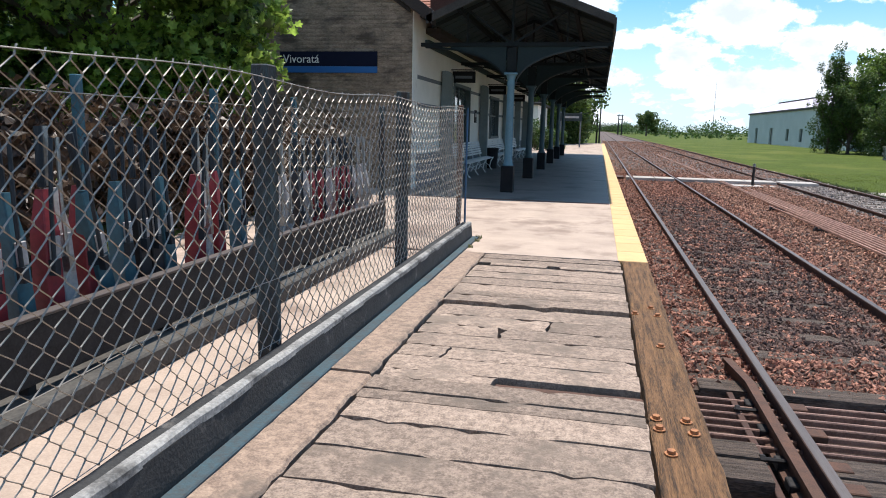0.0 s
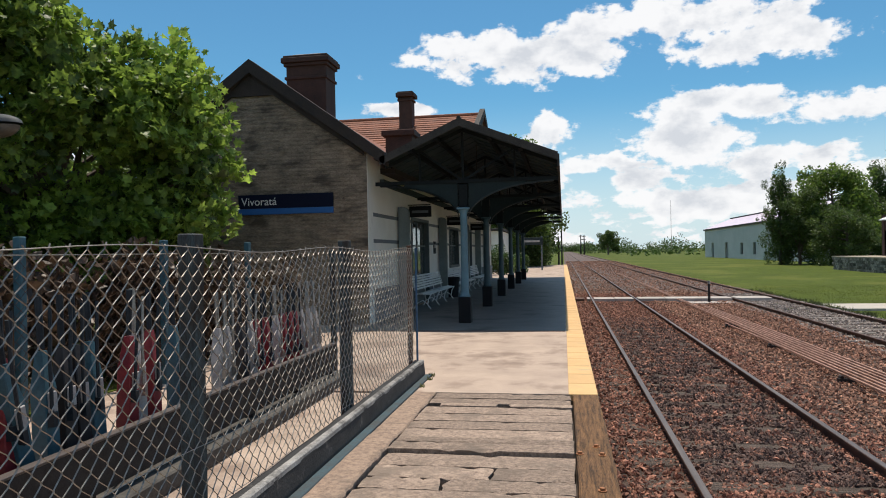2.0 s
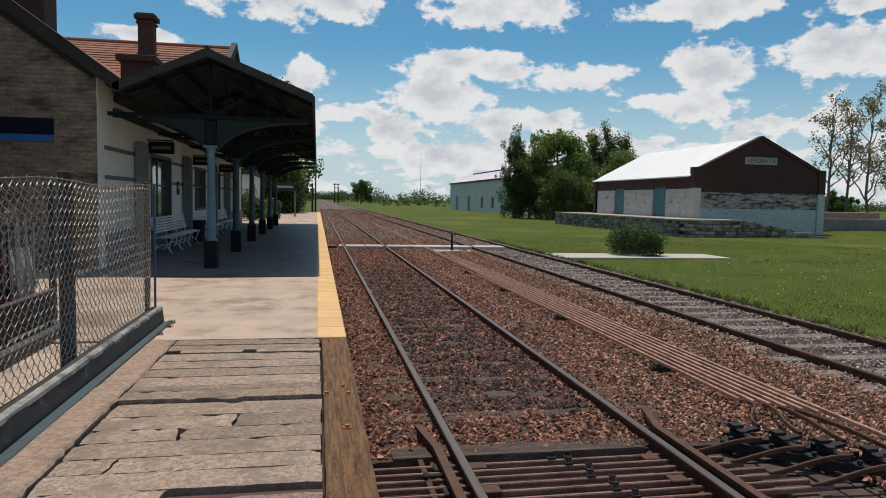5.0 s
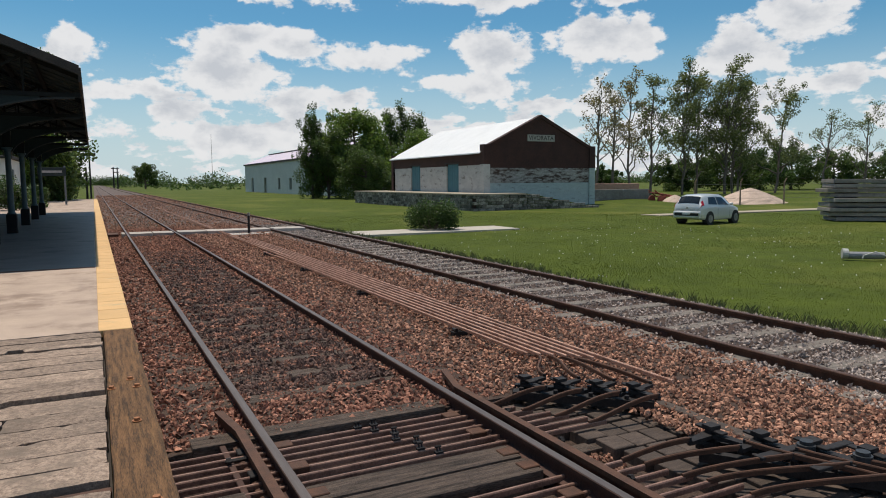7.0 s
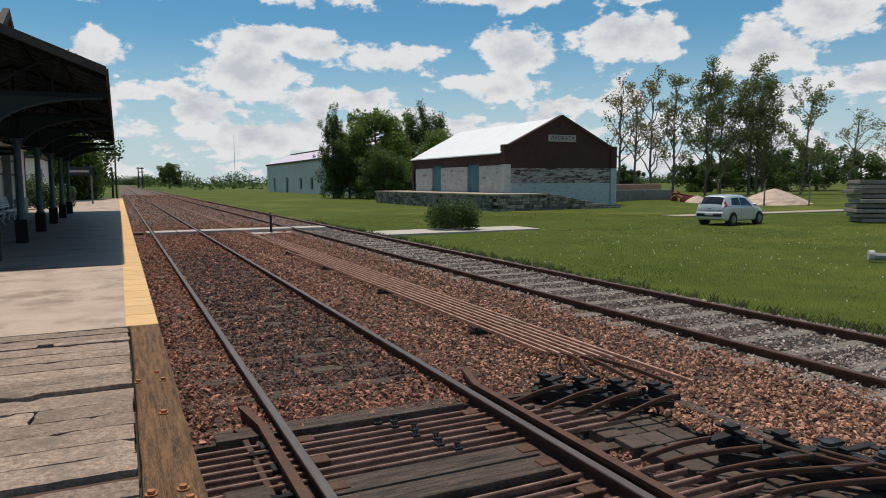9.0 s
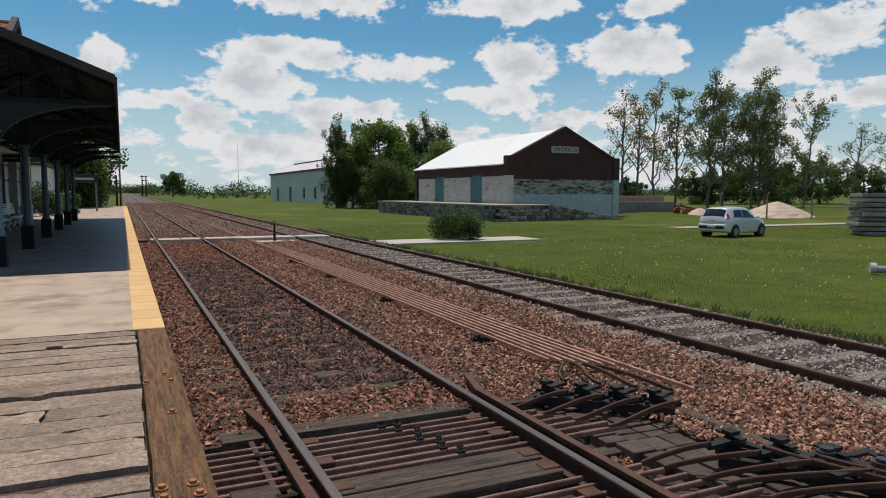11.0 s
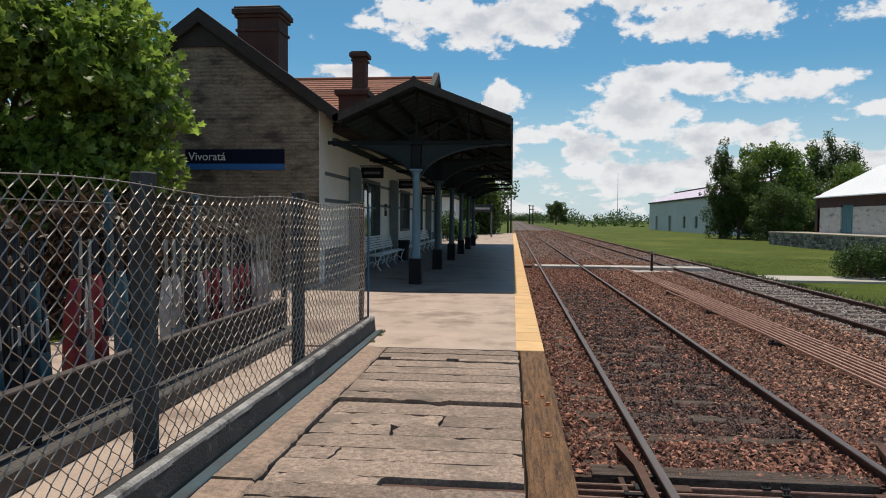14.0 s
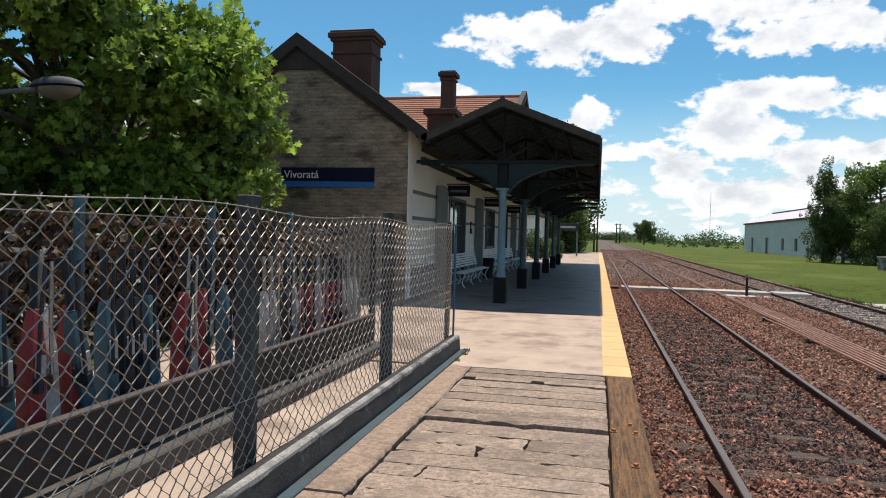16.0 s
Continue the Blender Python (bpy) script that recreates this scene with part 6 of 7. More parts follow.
# ---- goods warehouse and its loading dock ----
def build_warehouse():
    w = thing("goods_warehouse", (33, 58, 0), "brick goods warehouse with flaking white and blue paint", "warehouse")
    XL, XR, Y0, Y1 = 27.35, 38.5, 49.0, 68.0
    ax, az, sh = 32.9, 7.40, 4.65
    dk = 0.97
    flake = mat("flaking_whitewash", (0.60, 0.585, 0.545), (0.36, 0.355, 0.335), 0.9, scale=1.1, fine=6, bump=0.5, bdist=0.03, stain=(0.10, 0.07, 0.055), stain_scale=1.3, stain_at=0.57, stretch=(1, 1, 2.2), spread=0.7)
    flakebrick = mat("whitewash_on_brick", (0.56, 0.55, 0.52), (0.20, 0.185, 0.17), 0.9, scale=2.6, fine=9, bump=0.6, bdist=0.04, stain=(0.075, 0.048, 0.038), stain_scale=2.4, stain_at=0.46, stretch=(0.7, 1, 2.4), spread=0.7, brick=(0.5, 0.16, 0.5))
    flakeblue = mat("flaking_blue_wash", (0.47, 0.56, 0.55), (0.28, 0.35, 0.35), 0.9, scale=1.8, fine=9, bump=0.6, bdist=0.04, stain=(0.14, 0.12, 0.10), stain_scale=2.0, stain_at=0.58, stretch=(0.8, 1, 2.2), spread=0.7)
    brick = mat("dark_red_brick", (0.070, 0.030, 0.024), (0.038, 0.019, 0.016), 0.9, scale=1.2, fine=9, bump=0.5)
    bm = bmesh.new()
    extrude_y(bm, [(XL, 3.0), (XR, 3.0), (XR, sh), (ax, az - 0.2), (XL, sh)], Y0, Y0 + 0.4)
    part("gable_wall", bm, brick, w, "dark red brick gable")
    part("gable_wall_middle", box(XL, XR, Y0, Y0 + 0.4, 1.75, 3.0), flakebrick, w, "whitewash flaking off dark brickwork")
    part("gable_wall_lower", box(XL, XR, Y0, Y0 + 0.4, G - 0.2, 1.75), flakeblue, w, "lower wall with faded blue wash")
    part("corner_pier", box(XL - 0.05, XL + 0.40, Y1 + 0.002, Y1 + 0.5, G, 4.6), brick, w)
    part("corner_pier", box(XL - 0.12, XL + 0.5, Y0 - 0.12, Y0 + 0.5, 0.9, 3.3), flake, w)
    part("corner_pier", box(XR - 0.5, XR + 0.12, Y0 - 0.12, Y0 + 0.5, G - 0.2, 3.0), flakeblue, w)
    part("corner_pier", box(XL - 0.12, XL + 0.5, Y0 - 0.12, Y0 + 0.5, 3.3, sh + 0.25), brick, w)
    part("corner_pier", box(XR - 0.5, XR + 0.12, Y0 - 0.12, Y0 + 0.5, 3.0, sh + 0.25), brick, w)
    for s, xe in ((-1, XL - 0.1), (1, XR + 0.1)):
        bm = bmesh.new()
        xc = XL + 0.45 if s < 0 else XR - 0.45
        extrude_y(bm, [(ax, az + 0.06), (xc, sh + 0.28), (xc, sh + 0.02), (ax, az - 0.25)], Y0 - 0.1, Y0 + 0.45)
        part("coping", bm, brick, w, "dark brick coping")
    holes = [(53.4, 55.7, dk, 3.42), (61.3, 63.5, dk, 3.42)]
    part("side_wall", wall_with_holes("side_wall", XL + 0.4, Y0 + 0.4, Y1, 0.0, 3.25, [(a, b, c, 3.25) for a, b, c, d in holes], 0.4, flake, ""), flake, w, "whitewashed side wall with patches")
    part("side_wall_upper", wall_with_holes("side_wall_upper", XL + 0.42, Y0 + 0.4, Y1, 3.25, 4.25, [(a, b, 3.25, d) for a, b, c, d in holes], 0.44, brick, ""), brick, w, "dark brick upper course")
    part("back_wall", box(XL, XR, Y1 - 0.4, Y1, G, 4.2), brick, w)
    part("east_wall", box(XR - 0.4, XR, Y0 + 0.4, Y1 - 0.4, G, 4.2), brick, w)
    for a, b, c, d in holes:
        door = part("door", box(XL + 0.14, XL + 0.22, a, b, c, d), TEAL, w, "teal painted sliding door")
        for k in range(5):
            yy = a + (b - a) * (k + 0.08) / 5
            part("door_board", box(XL + 0.115, XL + 0.14, yy, yy + (b - a) / 5 - 0.05, c + 0.03, d - 0.03, 0.006), TEAL, door)
        part("door_rail", box(XL - 0.05, XL + 0.1, a - 0.2, b + 0.3, d + 0.02, d + 0.12, 0.01), FASCIA, w)
    # bright sheet roof with ribs
    white = mat("white_roof_sheet", (0.84, 0.84, 0.83), (0.74, 0.74, 0.73), 0.45, metal=0.0, scale=0.6, fine=8, bump=0.1)
    for s, xe in ((-1, XL - 0.35), (1, XR + 0.35)):
        ze = 4.22
        verts, faces = [], []
        n = 96
        for i in range(n + 1):
            y = Y0 + 0.3 + (Y1 + 0.3 - Y0 - 0.3) * i / n
            r = 0.03 * (i % 2)
            verts += [(ax, y, az - 0.12 + r), (xe, y, ze + r), (ax, y, az - 0.20), (xe, y, ze - 0.08)]
        for i in range(n):
            a = 4 * i
            faces += [(a, a + 1, a + 5, a + 4), (a + 2, a + 6, a + 7, a + 3), (a + 1, a + 3, a + 7, a + 5)]
        raw("roof_sheet", verts, faces, white, w, "bright white sheet roof")
    sg = thing("warehouse_sign", (32.9, Y0 - 0.03, 5.5), "white board with black station name on the brick gable", "sign")
    part("board", box(31.52, 34.28, Y0 - 0.06, Y0 - 0.005, 5.22, 5.78, 0.01), mat("white_sign_board", (0.42, 0.41, 0.37), (0.28, 0.27, 0.24), 0.8, bump=0.1), sg)
    letters("VIVORATA", 0.52, mat("black_lettering", (0.02, 0.02, 0.02), (0.03, 0.03, 0.03), 0.7), pose(32.9, Y0 - 0.066, 5.5, 90, 0, 0), sg)


build_warehouse()


def build_dock():
    d = thing("loading_dock", (27, 58, G), "raised stone loading dock with a grassy edge and a ramp", "loading dock", kind="structure")
    stone = mat("dock_stone", (0.36, 0.335, 0.29), (0.075, 0.068, 0.055), 0.95, scale=3.5, fine=14, bump=0.9, bdist=0.04, vary=0.5, stain=(0.055, 0.06, 0.035), stain_scale=1.6, stain_at=0.50)
    top = 0.97
    bm = bmesh.new()
    quadbox(bm, 24.2, 27.6, 45.2, 71, G - 0.2, top - 0.1)
    quadbox(bm, 27.6, 28.6, 45.2, 48.8, G - 0.2, top - 0.1)
    part("core", bm, BALLAST, d)
    bm = bmesh.new()
    quadbox(bm, 24.0, 27.7, 45.0, 71.2, top - 0.1, top)
    quadbox(bm, 27.7, 28.8, 45.0, 48.85, top - 0.1, top)
    part("deck", bm, DIRT, d, "bare earth deck with an edge of stones")
    bm = bmesh.new()
    extrude_y(bm, [(28.8, G - 0.2), (36.0, G - 0.2), (36.0, G + 0.02), (28.8, top)], 45.12, 48.8)
    part("ramp", bm, GRASS, d, "grassed ramp")
    blocks = [mesh_of("stone", box(-0.02, 0.10, 0.01, 0.54 + 0.13 * k, 0.01, 0.235, 0.018), stone) for k in range(3)]
    blocksx = [mesh_of("stone", box(0.01, 0.54 + 0.13 * k, -0.10, 0.02, 0.01, 0.235, 0.018), stone) for k in range(3)]
    rnd = random.Random(9)
    for r in range(5):
        z = G - 0.0 + r * 0.245 - 0.05
        y = 45.0 + (0.3 if r % 2 else 0)
        while y < 70.8:
            k = rnd.randrange(3)
            piece("stone", blocks[k], d, (24.1 - rnd.uniform(0, 0.05), y, z))
            y += 0.55 + 0.13 * k
        x = 24.1 + (0.25 if r % 2 else 0)
        while x < 35.4 and (x < 28.6 or z + 0.12 < top - (x + 0.3 - 28.8) * (top - G) / 7.2):
            k = rnd.randrange(3)
            piece("stone", blocksx[k], d, (x, 45.1 - rnd.uniform(0, 0.05), z))
            x += 0.55 + 0.13 * k


build_dock()


def build_shed():
    s = thing("storage_shed", (39, 145, G), "long pale grey shed with a low pitched pinkish-white roof", "shed")
    pale = mat("pale_grey_shed_paint", (0.46, 0.50, 0.48), (0.37, 0.41, 0.39), 0.8, scale=0.3, fine=4, bump=0.1)
    dark = mat("shed_opening", (0.12, 0.14, 0.14), (0.08, 0.09, 0.09), 0.8)
    X0, X1, Y0, Y1 = 33.0, 45.0, 108.0, 176.0
    part("side_wall", wall_with_holes("side_wall", X0, Y0, Y1, G, 6.3, [(166, 168.5, G, 3.0), (152, 155, G, 3.0), (140, 142, 0.6, 2.8), (131, 133, 0.6, 2.8)], 0.3, pale, ""), pale, s)
    for a, b, c, d in ((166, 168.5, G, 3.0), (152, 155, G, 3.0), (140, 142, 0.6, 2.8), (131, 133, 0.6, 2.8)):
        part("door", box(X0 + 0.12, X0 + 0.17, a, b, c, d), dark if b < 150 else mat("grey_shed_door", (0.30, 0.34, 0.34), (0.24, 0.27, 0.27), 0.8), s)
    for y in (Y0, Y1 - 0.3):
        bm = bmesh.new()
        extrude_y(bm, [(X0, G), (X1, G), (X1, 6.3), (39, 8.6), (X0, 6.3)], y, y + 0.3)
        part("gable_wall", bm, pale, s)
    part("east_wall", box(X1 - 0.3, X1, Y0 + 0.3, Y1 - 0.3, G, 6.3), pale, s)
    pink = mat("pinkish_white_roof", (0.72, 0.60, 0.68), (0.62, 0.54, 0.62), 0.45, scale=0.2, fine=3, bump=0.1)
    for xe in (X0 - 0.5, X1 + 0.5):
        bm = bmesh.new()
        extrude_y(bm, [(39, 8.85), (xe, 6.35), (xe, 6.15), (39, 8.65)], Y0 - 0.4, Y1 + 0.4)
        part("roof_slope", bm, pink, s, "pinkish-white sheet roof")
    part("eave_board", box(X0 - 0.55, X0 - 0.5, Y0 - 0.4, Y1 + 0.4, 6.0, 6.36), FASCIA, s)
    part("ridge_vent", box(38.6, 39.4, Y0, Y1, 8.78, 9.0), FASCIA, s)


build_shed()

# trees between shed and warehouse
DENSE = "dark leafy trees beside the warehouse"
tree((25.5, 92, G), 10.4, 2.0, 0.2, 41, 15000, 0.20, LEAFDARK, BARK, "tall slim dark feathery tree with upright sprays", 0.04, limbs=30, clump=0.085, group=DENSE, skirt=40, top_bias=2.2, squash=2.6)
tree((27.4, 91, G), 8.8, 2.6, 0.2, 48, 16000, 0.22, LEAFDARK, BARK, "slim dark feathery tree beside the bright tree", 0.04, limbs=20, clump=0.22, group=DENSE, skirt=18, top_bias=1.8)
tree((31.9, 93, G), 11.6, 4.6, 0.3, 242, 23000, 0.34, LEAFMID, BARK, "large leafy bright green tree", 0.14, limbs=24, clump=0.27, group=DENSE, skirt=14)
tree((30.4, 84.5, G), 6.3, 3.1, 0.25, 44, 14000, 0.23, LEAFDARK, BARK, "round dense dark green tree", 0.10, limbs=18, clump=0.30, group=DENSE, skirt=16)
tree((41.6, 103, G), 12.0, 1.6, 0.25, 45, 8000, 0.26, LEAFDARK, BARK, "tall dark conifer behind the warehouse", 0.08, limbs=18, clump=0.15, group=DENSE, skirt=8, top_bias=1.6, squash=2.0)
tree((44.2, 104, G), 13.0, 1.6, 0.25, 46, 8000, 0.26, LEAFDARK, BARK, "tall dark conifer behind the warehouse", 0.08, limbs=18, clump=0.15, group=DENSE, skirt=8, top_bias=1.6, squash=2.0)
tree((46.8, 104, G), 12.6, 1.5, 0.25, 49, 7000, 0.26, LEAFDARK, BARK, "tall dark conifer behind the warehouse", 0.08, limbs=18, clump=0.15, group=DENSE, skirt=8, top_bias=1.6, squash=2.0)
tree((43.0, 97, G), 9.9, 2.6, 0.3, 47, 12000, 0.26, LEAFMID, BARK, "round green tree behind the warehouse", 0.2, limbs=14, clump=0.27, group=DENSE, skirt=6)
tree((36.8, 96, G), 8.0, 2.6, 0.3, 50, 12000, 0.26, LEAFDARK, BARK, "low dark green tree behind the warehouse", 0.05, limbs=12, clump=0.3, group=DENSE, skirt=10)

# tall thin eucalyptus row
ROW = "row of tall thin eucalyptus trees"
for k, (x, y, h, sp, n, mt) in enumerate(((58.5, 73, 15.5, 2.4, 1300, LEAFTAN), (62.0, 74, 15.0, 2.5, 700, LEAFTAN), (66.5, 76, 16.5, 2.5, 2600, LEAFTAN), (69.8, 75, 17.8, 2.1, 3200, LEAFPALE), (76.0, 75, 18.6, 2.4, 7000, LEAFPALE), (82.0, 78, 17.8, 2.6, 6500, LEAFPALE), (84.8, 75, 18.6, 3.1, 8000, LEAFPALE), (88.8, 77, 18.0, 3.0, 5600, LEAFPALE), (92.4, 79, 16.8, 3.0, 5000, LEAFPALE), (96.0, 75, 17.0, 4.0, 4600, LEAFPALE), (112.0, 78, 14.0, 3.6, 1200, LEAFPALE), (124.0, 78, 15.0, 3.6, 1800, LEAFPALE))):
    tree((x, y, G), h, sp, 0.22, 60 + k, n, 0.27, mt, BARKPALE, "tall thin eucalyptus with sparse dry foliage" if n < 3000 else "tall thin eucalyptus with airy grey-green foliage", 0.32 if n < 1500 else 0.15, limbs=14 if n < 5000 else 22, clump=0.125, group=ROW, lean=(2.0, 0) if k in (9, 10) else (0.3, 0), top_bias=1.5)
WOOD = "dark woodland behind the yard"
for k, (x, y, h, sp) in enumerate(((80, 112, 3.6, 3.6), (90, 110, 4.2, 4.0), (100, 98, 5.6, 4.6), (110, 97, 7.0, 5.5), (120, 97, 7.6, 6.0), (131, 98, 8.0, 6.0), (142, 96, 7.2, 5.6), (152, 90, 7.4, 5.6), (66, 140, 4.0, 3.5))):
    tree((x, y, G), h, sp, 0.35, 80 + k, 9000, 0.42, LEAFBUSH if k % 3 == 1 else LEAFDARK, BARK, "broad dark green tree of the wood behind the yard", 0.15, limbs=13, clump=0.40, group=WOOD, skirt=8)

bush("round_bush", (12.6, 28.2, G + 0.05), (1.32, 1.10, 1.30), 9000, 0.085, LEAFBUSH, 51, "round dense green bush on a concrete slab")
solid("concrete_slab", extrude_y(bmesh.new(), [(8.6, G - 0.1), (16.2, G - 0.1), (16.2, G + 0.07), (8.6, G + 0.07)], 26.6, 28.9), mat("pale_path_concrete", (0.52, 0.47, 0.40), (0.40, 0.36, 0.31), 0.9, scale=1.5, fine=40), "pale concrete slab in the lawn beside the tracks", "slab", kind="structure")


# ---- yard: car, slabs, sand, fence ----
CAR_KEYS = {
    "x": (-1.92, -1.88, -1.80, -1.58, -1.2, -0.5, 0.1, 0.5, 0.98, 1.3, 1.65, 1.85, 1.92),
    "wide": (0.64, 0.73, 0.785, 0.82, 0.835, 0.84, 0.84, 0.835, 0.83, 0.81, 0.74, 0.62, 0.50),
    "sill": (0.42, 0.33, 0.27, 0.24, 0.22, 0.21, 0.21, 0.22, 0.22, 0.23, 0.25, 0.30, 0.36),
    "belt": (0.76, 0.92, 0.99, 0.98, 0.96, 0.92, 0.90, 0.89, 0.88, 0.84, 0.74, 0.62, 0.50),
    "roof_half": (0.60, 0.61, 0.59, 0.575, 0.575, 0.585, 0.58, 0.57, 0.62, 0.66, 0.60, 0.48, 0.38),
    "roof": (0.78, 0.98, 1.13, 1.41, 1.48, 1.50, 1.47, 1.36, 1.03, 0.92, 0.80, 0.66, 0.54),
}


def car_skin(x, v):
    """A point of the body: x along the car, v from one sill (-9) over the roof (0) to the other (9)."""
    w, sill, belt, rh, rf = [float(np.interp(x, CAR_KEYS["x"], CAR_KEYS[k])) for k in ("wide", "sill", "belt", "roof_half", "roof")]
    half = [(0.0, rf + 0.018), (rh * 0.5, rf + 0.012), (rh - 0.07, rf - 0.008), (rh, rf - 0.06), ((rh + w - 0.035) * 0.5 + 0.012, (rf - 0.06 + belt) * 0.5), (w - 0.035, belt), (w - 0.008, belt - 0.07), (w, (sill + belt) * 0.5), (w - 0.008, sill + 0.10), (w - 0.06, sill)]
    a = abs(v)
    i = min(int(a), 8)
    f = a - i
    y = half[i][0] + (half[i + 1][0] - half[i][0]) * f
    z = half[i][1] + (half[i + 1][1] - half[i][1]) * f
    return Vector((x, -y if v < 0 else y, z))


def build_car():
    c = thing("car", (27.1, 25.7, G), "small silver five-door hatchback parked on the grass", "car")
    M = pose(27.1, 25.7, G + 0.0, 0, 0, 12)
    silver = bpy.data.materials.new("silver_car_paint")
    silver.use_nodes = True
    b = silver.node_tree.nodes["Principled BSDF"]
    b.inputs["Base Color"].default_value, b.inputs["Metallic"].default_value, b.inputs["Roughness"].default_value = (0.62, 0.64, 0.64, 1), 0.25, 0.32
    b.inputs["Coat Weight"].default_value = 0.6
    dark = mat("car_glass", (0.012, 0.015, 0.018), (0.02, 0.022, 0.025), 0.08, bump=0)
    rubber = mat("tyre_rubber", (0.018, 0.018, 0.018), (0.03, 0.03, 0.03), 0.85)
    red = mat("tail_light_red", (0.42, 0.015, 0.03), (0.3, 0.01, 0.02), 0.2, bump=0)
    alloy = mat("rim_alloy", (0.35, 0.36, 0.37), (0.25, 0.26, 0.26), 0.4, metal=0.6)
    lens = mat("headlight_glass", (0.6, 0.62, 0.62), None, 0.1, bump=0)

    def add(name, bm, material, parent=c, label="", smooth=False):
        bmesh.ops.transform(bm, matrix=M, verts=bm.verts[:])
        return part(name, bm, material, parent, label, smooth)

    def patch(corners, out, n=8):
        """A panel on the skin between four (x, v) corners, lifted by out and closed behind."""
        bm = bmesh.new()
        lift, base = {}, {}
        for i in range(n + 1):
            for k in range(n + 1):
                p, q = i / n, k / n
                x = (corners[0][0] * (1 - p) + corners[1][0] * p) * (1 - q) + (corners[3][0] * (1 - p) + corners[2][0] * p) * q
                v = (corners[0][1] * (1 - p) + corners[1][1] * p) * (1 - q) + (corners[3][1] * (1 - p) + corners[2][1] * p) * q
                at = car_skin(x, v)
                lift[i, k] = bm.verts.new(at + Vector(out))
                base[i, k] = bm.verts.new(at - Vector(out))
        for i in range(n):
            for k in range(n):
                bm.faces.new((lift[i, k], lift[i + 1, k], lift[i + 1, k + 1], lift[i, k + 1]))
        for i in range(n):
            for k in (0, n):
                bm.faces.new((lift[i, k], lift[i + 1, k], base[i + 1, k], base[i, k]))
                bm.faces.new((lift[k, i], lift[k, i + 1], base[k, i + 1], base[k, i]))
        return bm

    xs = sorted(set(CAR_KEYS["x"]) | {-1.92 + 0.08 * i for i in range(49)})
    vs = [-9 + 0.5 * i for i in range(37)]
    bm = bmesh.new()
    rings = [[bm.verts.new(car_skin(x, v)) for v in vs] for x in xs]
    for p, q in zip(rings, rings[1:]):
        for i in range(len(vs)):
            j = (i + 1) % len(vs)
            bm.faces.new((p[i], p[j], q[j], q[i]))
    bm.faces.new(rings[0][::-1])
    bm.faces.new(rings[-1])
    add("body", bm, silver, smooth=True)
    for s in (-1, 1):
        out = (0, s * 0.012, 0.003)
        add("side_window", patch(((-1.30, s * 4.8), (-0.52, s * 4.8), (-0.52, s * 3.3), (-1.12, s * 3.35)), out), dark, label="dark side glass")
        add("side_window", patch(((-0.44, s * 4.8), (0.62, s * 4.75), (0.18, s * 3.35), (-0.44, s * 3.3)), out), dark, label="dark side glass")
        for x in (-0.48, 0.66):
            add("door_seam", patch(((x - 0.006, s * 8.0), (x + 0.006, s * 8.0), (x + 0.006, s * 5.1), (x - 0.006, s * 5.1)), (0, s * 0.003, 0), 3), rubber)
        for x in (-0.72, 0.42):
            add("door_handle", patch(((x - 0.09, s * 6.1), (x + 0.09, s * 6.1), (x + 0.09, s * 5.85), (x - 0.09, s * 5.85)), (0, s * 0.018, 0), 3), silver)
        add("tail_light", patch(((-1.89, s * 5.6), (-1.68, s * 5.5), (-1.62, s * 3.6), (-1.74, s * 3.4)), (-0.014, s * 0.014, 0.0)), red, label="tall red tail light")
        add("mirror", box(0.56, 0.70, s * 0.91 - 0.08, s * 0.91 + 0.08, 0.92, 1.05, 0.03), silver)
        add("headlight", patch(((1.50, s * 5.6), (1.80, s * 5.4), (1.74, s * 3.2), (1.45, s * 3.4)), (0.01, s * 0.01, 0.006)), lens)
        for x in (-1.20, 1.22):
            # Solid dark disc in place of the wheel opening's shaded recess.
            bm = bmesh.new()
            tube(bm, (x, s * 0.60, 0.31), (x, s * 0.842, 0.31), 0.355, seg=24)
            add("wheel_arch", bm, rubber, label="dark disc for the shade in the wheel opening")
            bm = bmesh.new()
            tube(bm, (x, s * 0.66, 0.295), (x, s * 0.855, 0.295), 0.295, seg=24)
            wl = add("wheel", bm, rubber, label="black tyre")
            bm = bmesh.new()
            tube(bm, (x, s * 0.85, 0.295), (x, s * 0.868, 0.295), 0.19, seg=16)
            for k in range(5):
                a = k * 1.2566
                tube(bm, (x, s * 0.87, 0.295), (x + 0.17 * math.cos(a), s * 0.87, 0.295 + 0.17 * math.sin(a)), 0.025, seg=4)
            add("rim", bm, alloy, wl, "grey alloy rim")
    add("rear_window", patch(((-1.845, -2.7), (-1.845, 2.7), (-1.60, 2.5), (-1.60, -2.5)), (-0.010, 0, 0.008), 10), dark, label="dark rear glass")
    add("windscreen", patch(((0.96, -2.7), (0.96, 2.7), (0.46, 2.5), (0.46, -2.5)), (0.010, 0, 0.010), 10), dark, label="dark windscreen")
    add("rear_bumper", box(-1.985, -1.80, -0.74, 0.74, 0.32, 0.66, 0.06, 3), silver, smooth=True)
    add("bumper_insert", box(-2.0, -1.93, -0.66, 0.66, 0.44, 0.58, 0.012), rubber, label="black bumper insert")
    add("plate_bar", box(-2.012, -1.99, -0.22, 0.22, 0.50, 0.60, 0.004), SIGNWHITE, label="blank white plate")
    add("tailgate_badge", box(-1.935, -1.90, -0.045, 0.045, 0.80, 0.88, 0.01), alloy)


build_car()


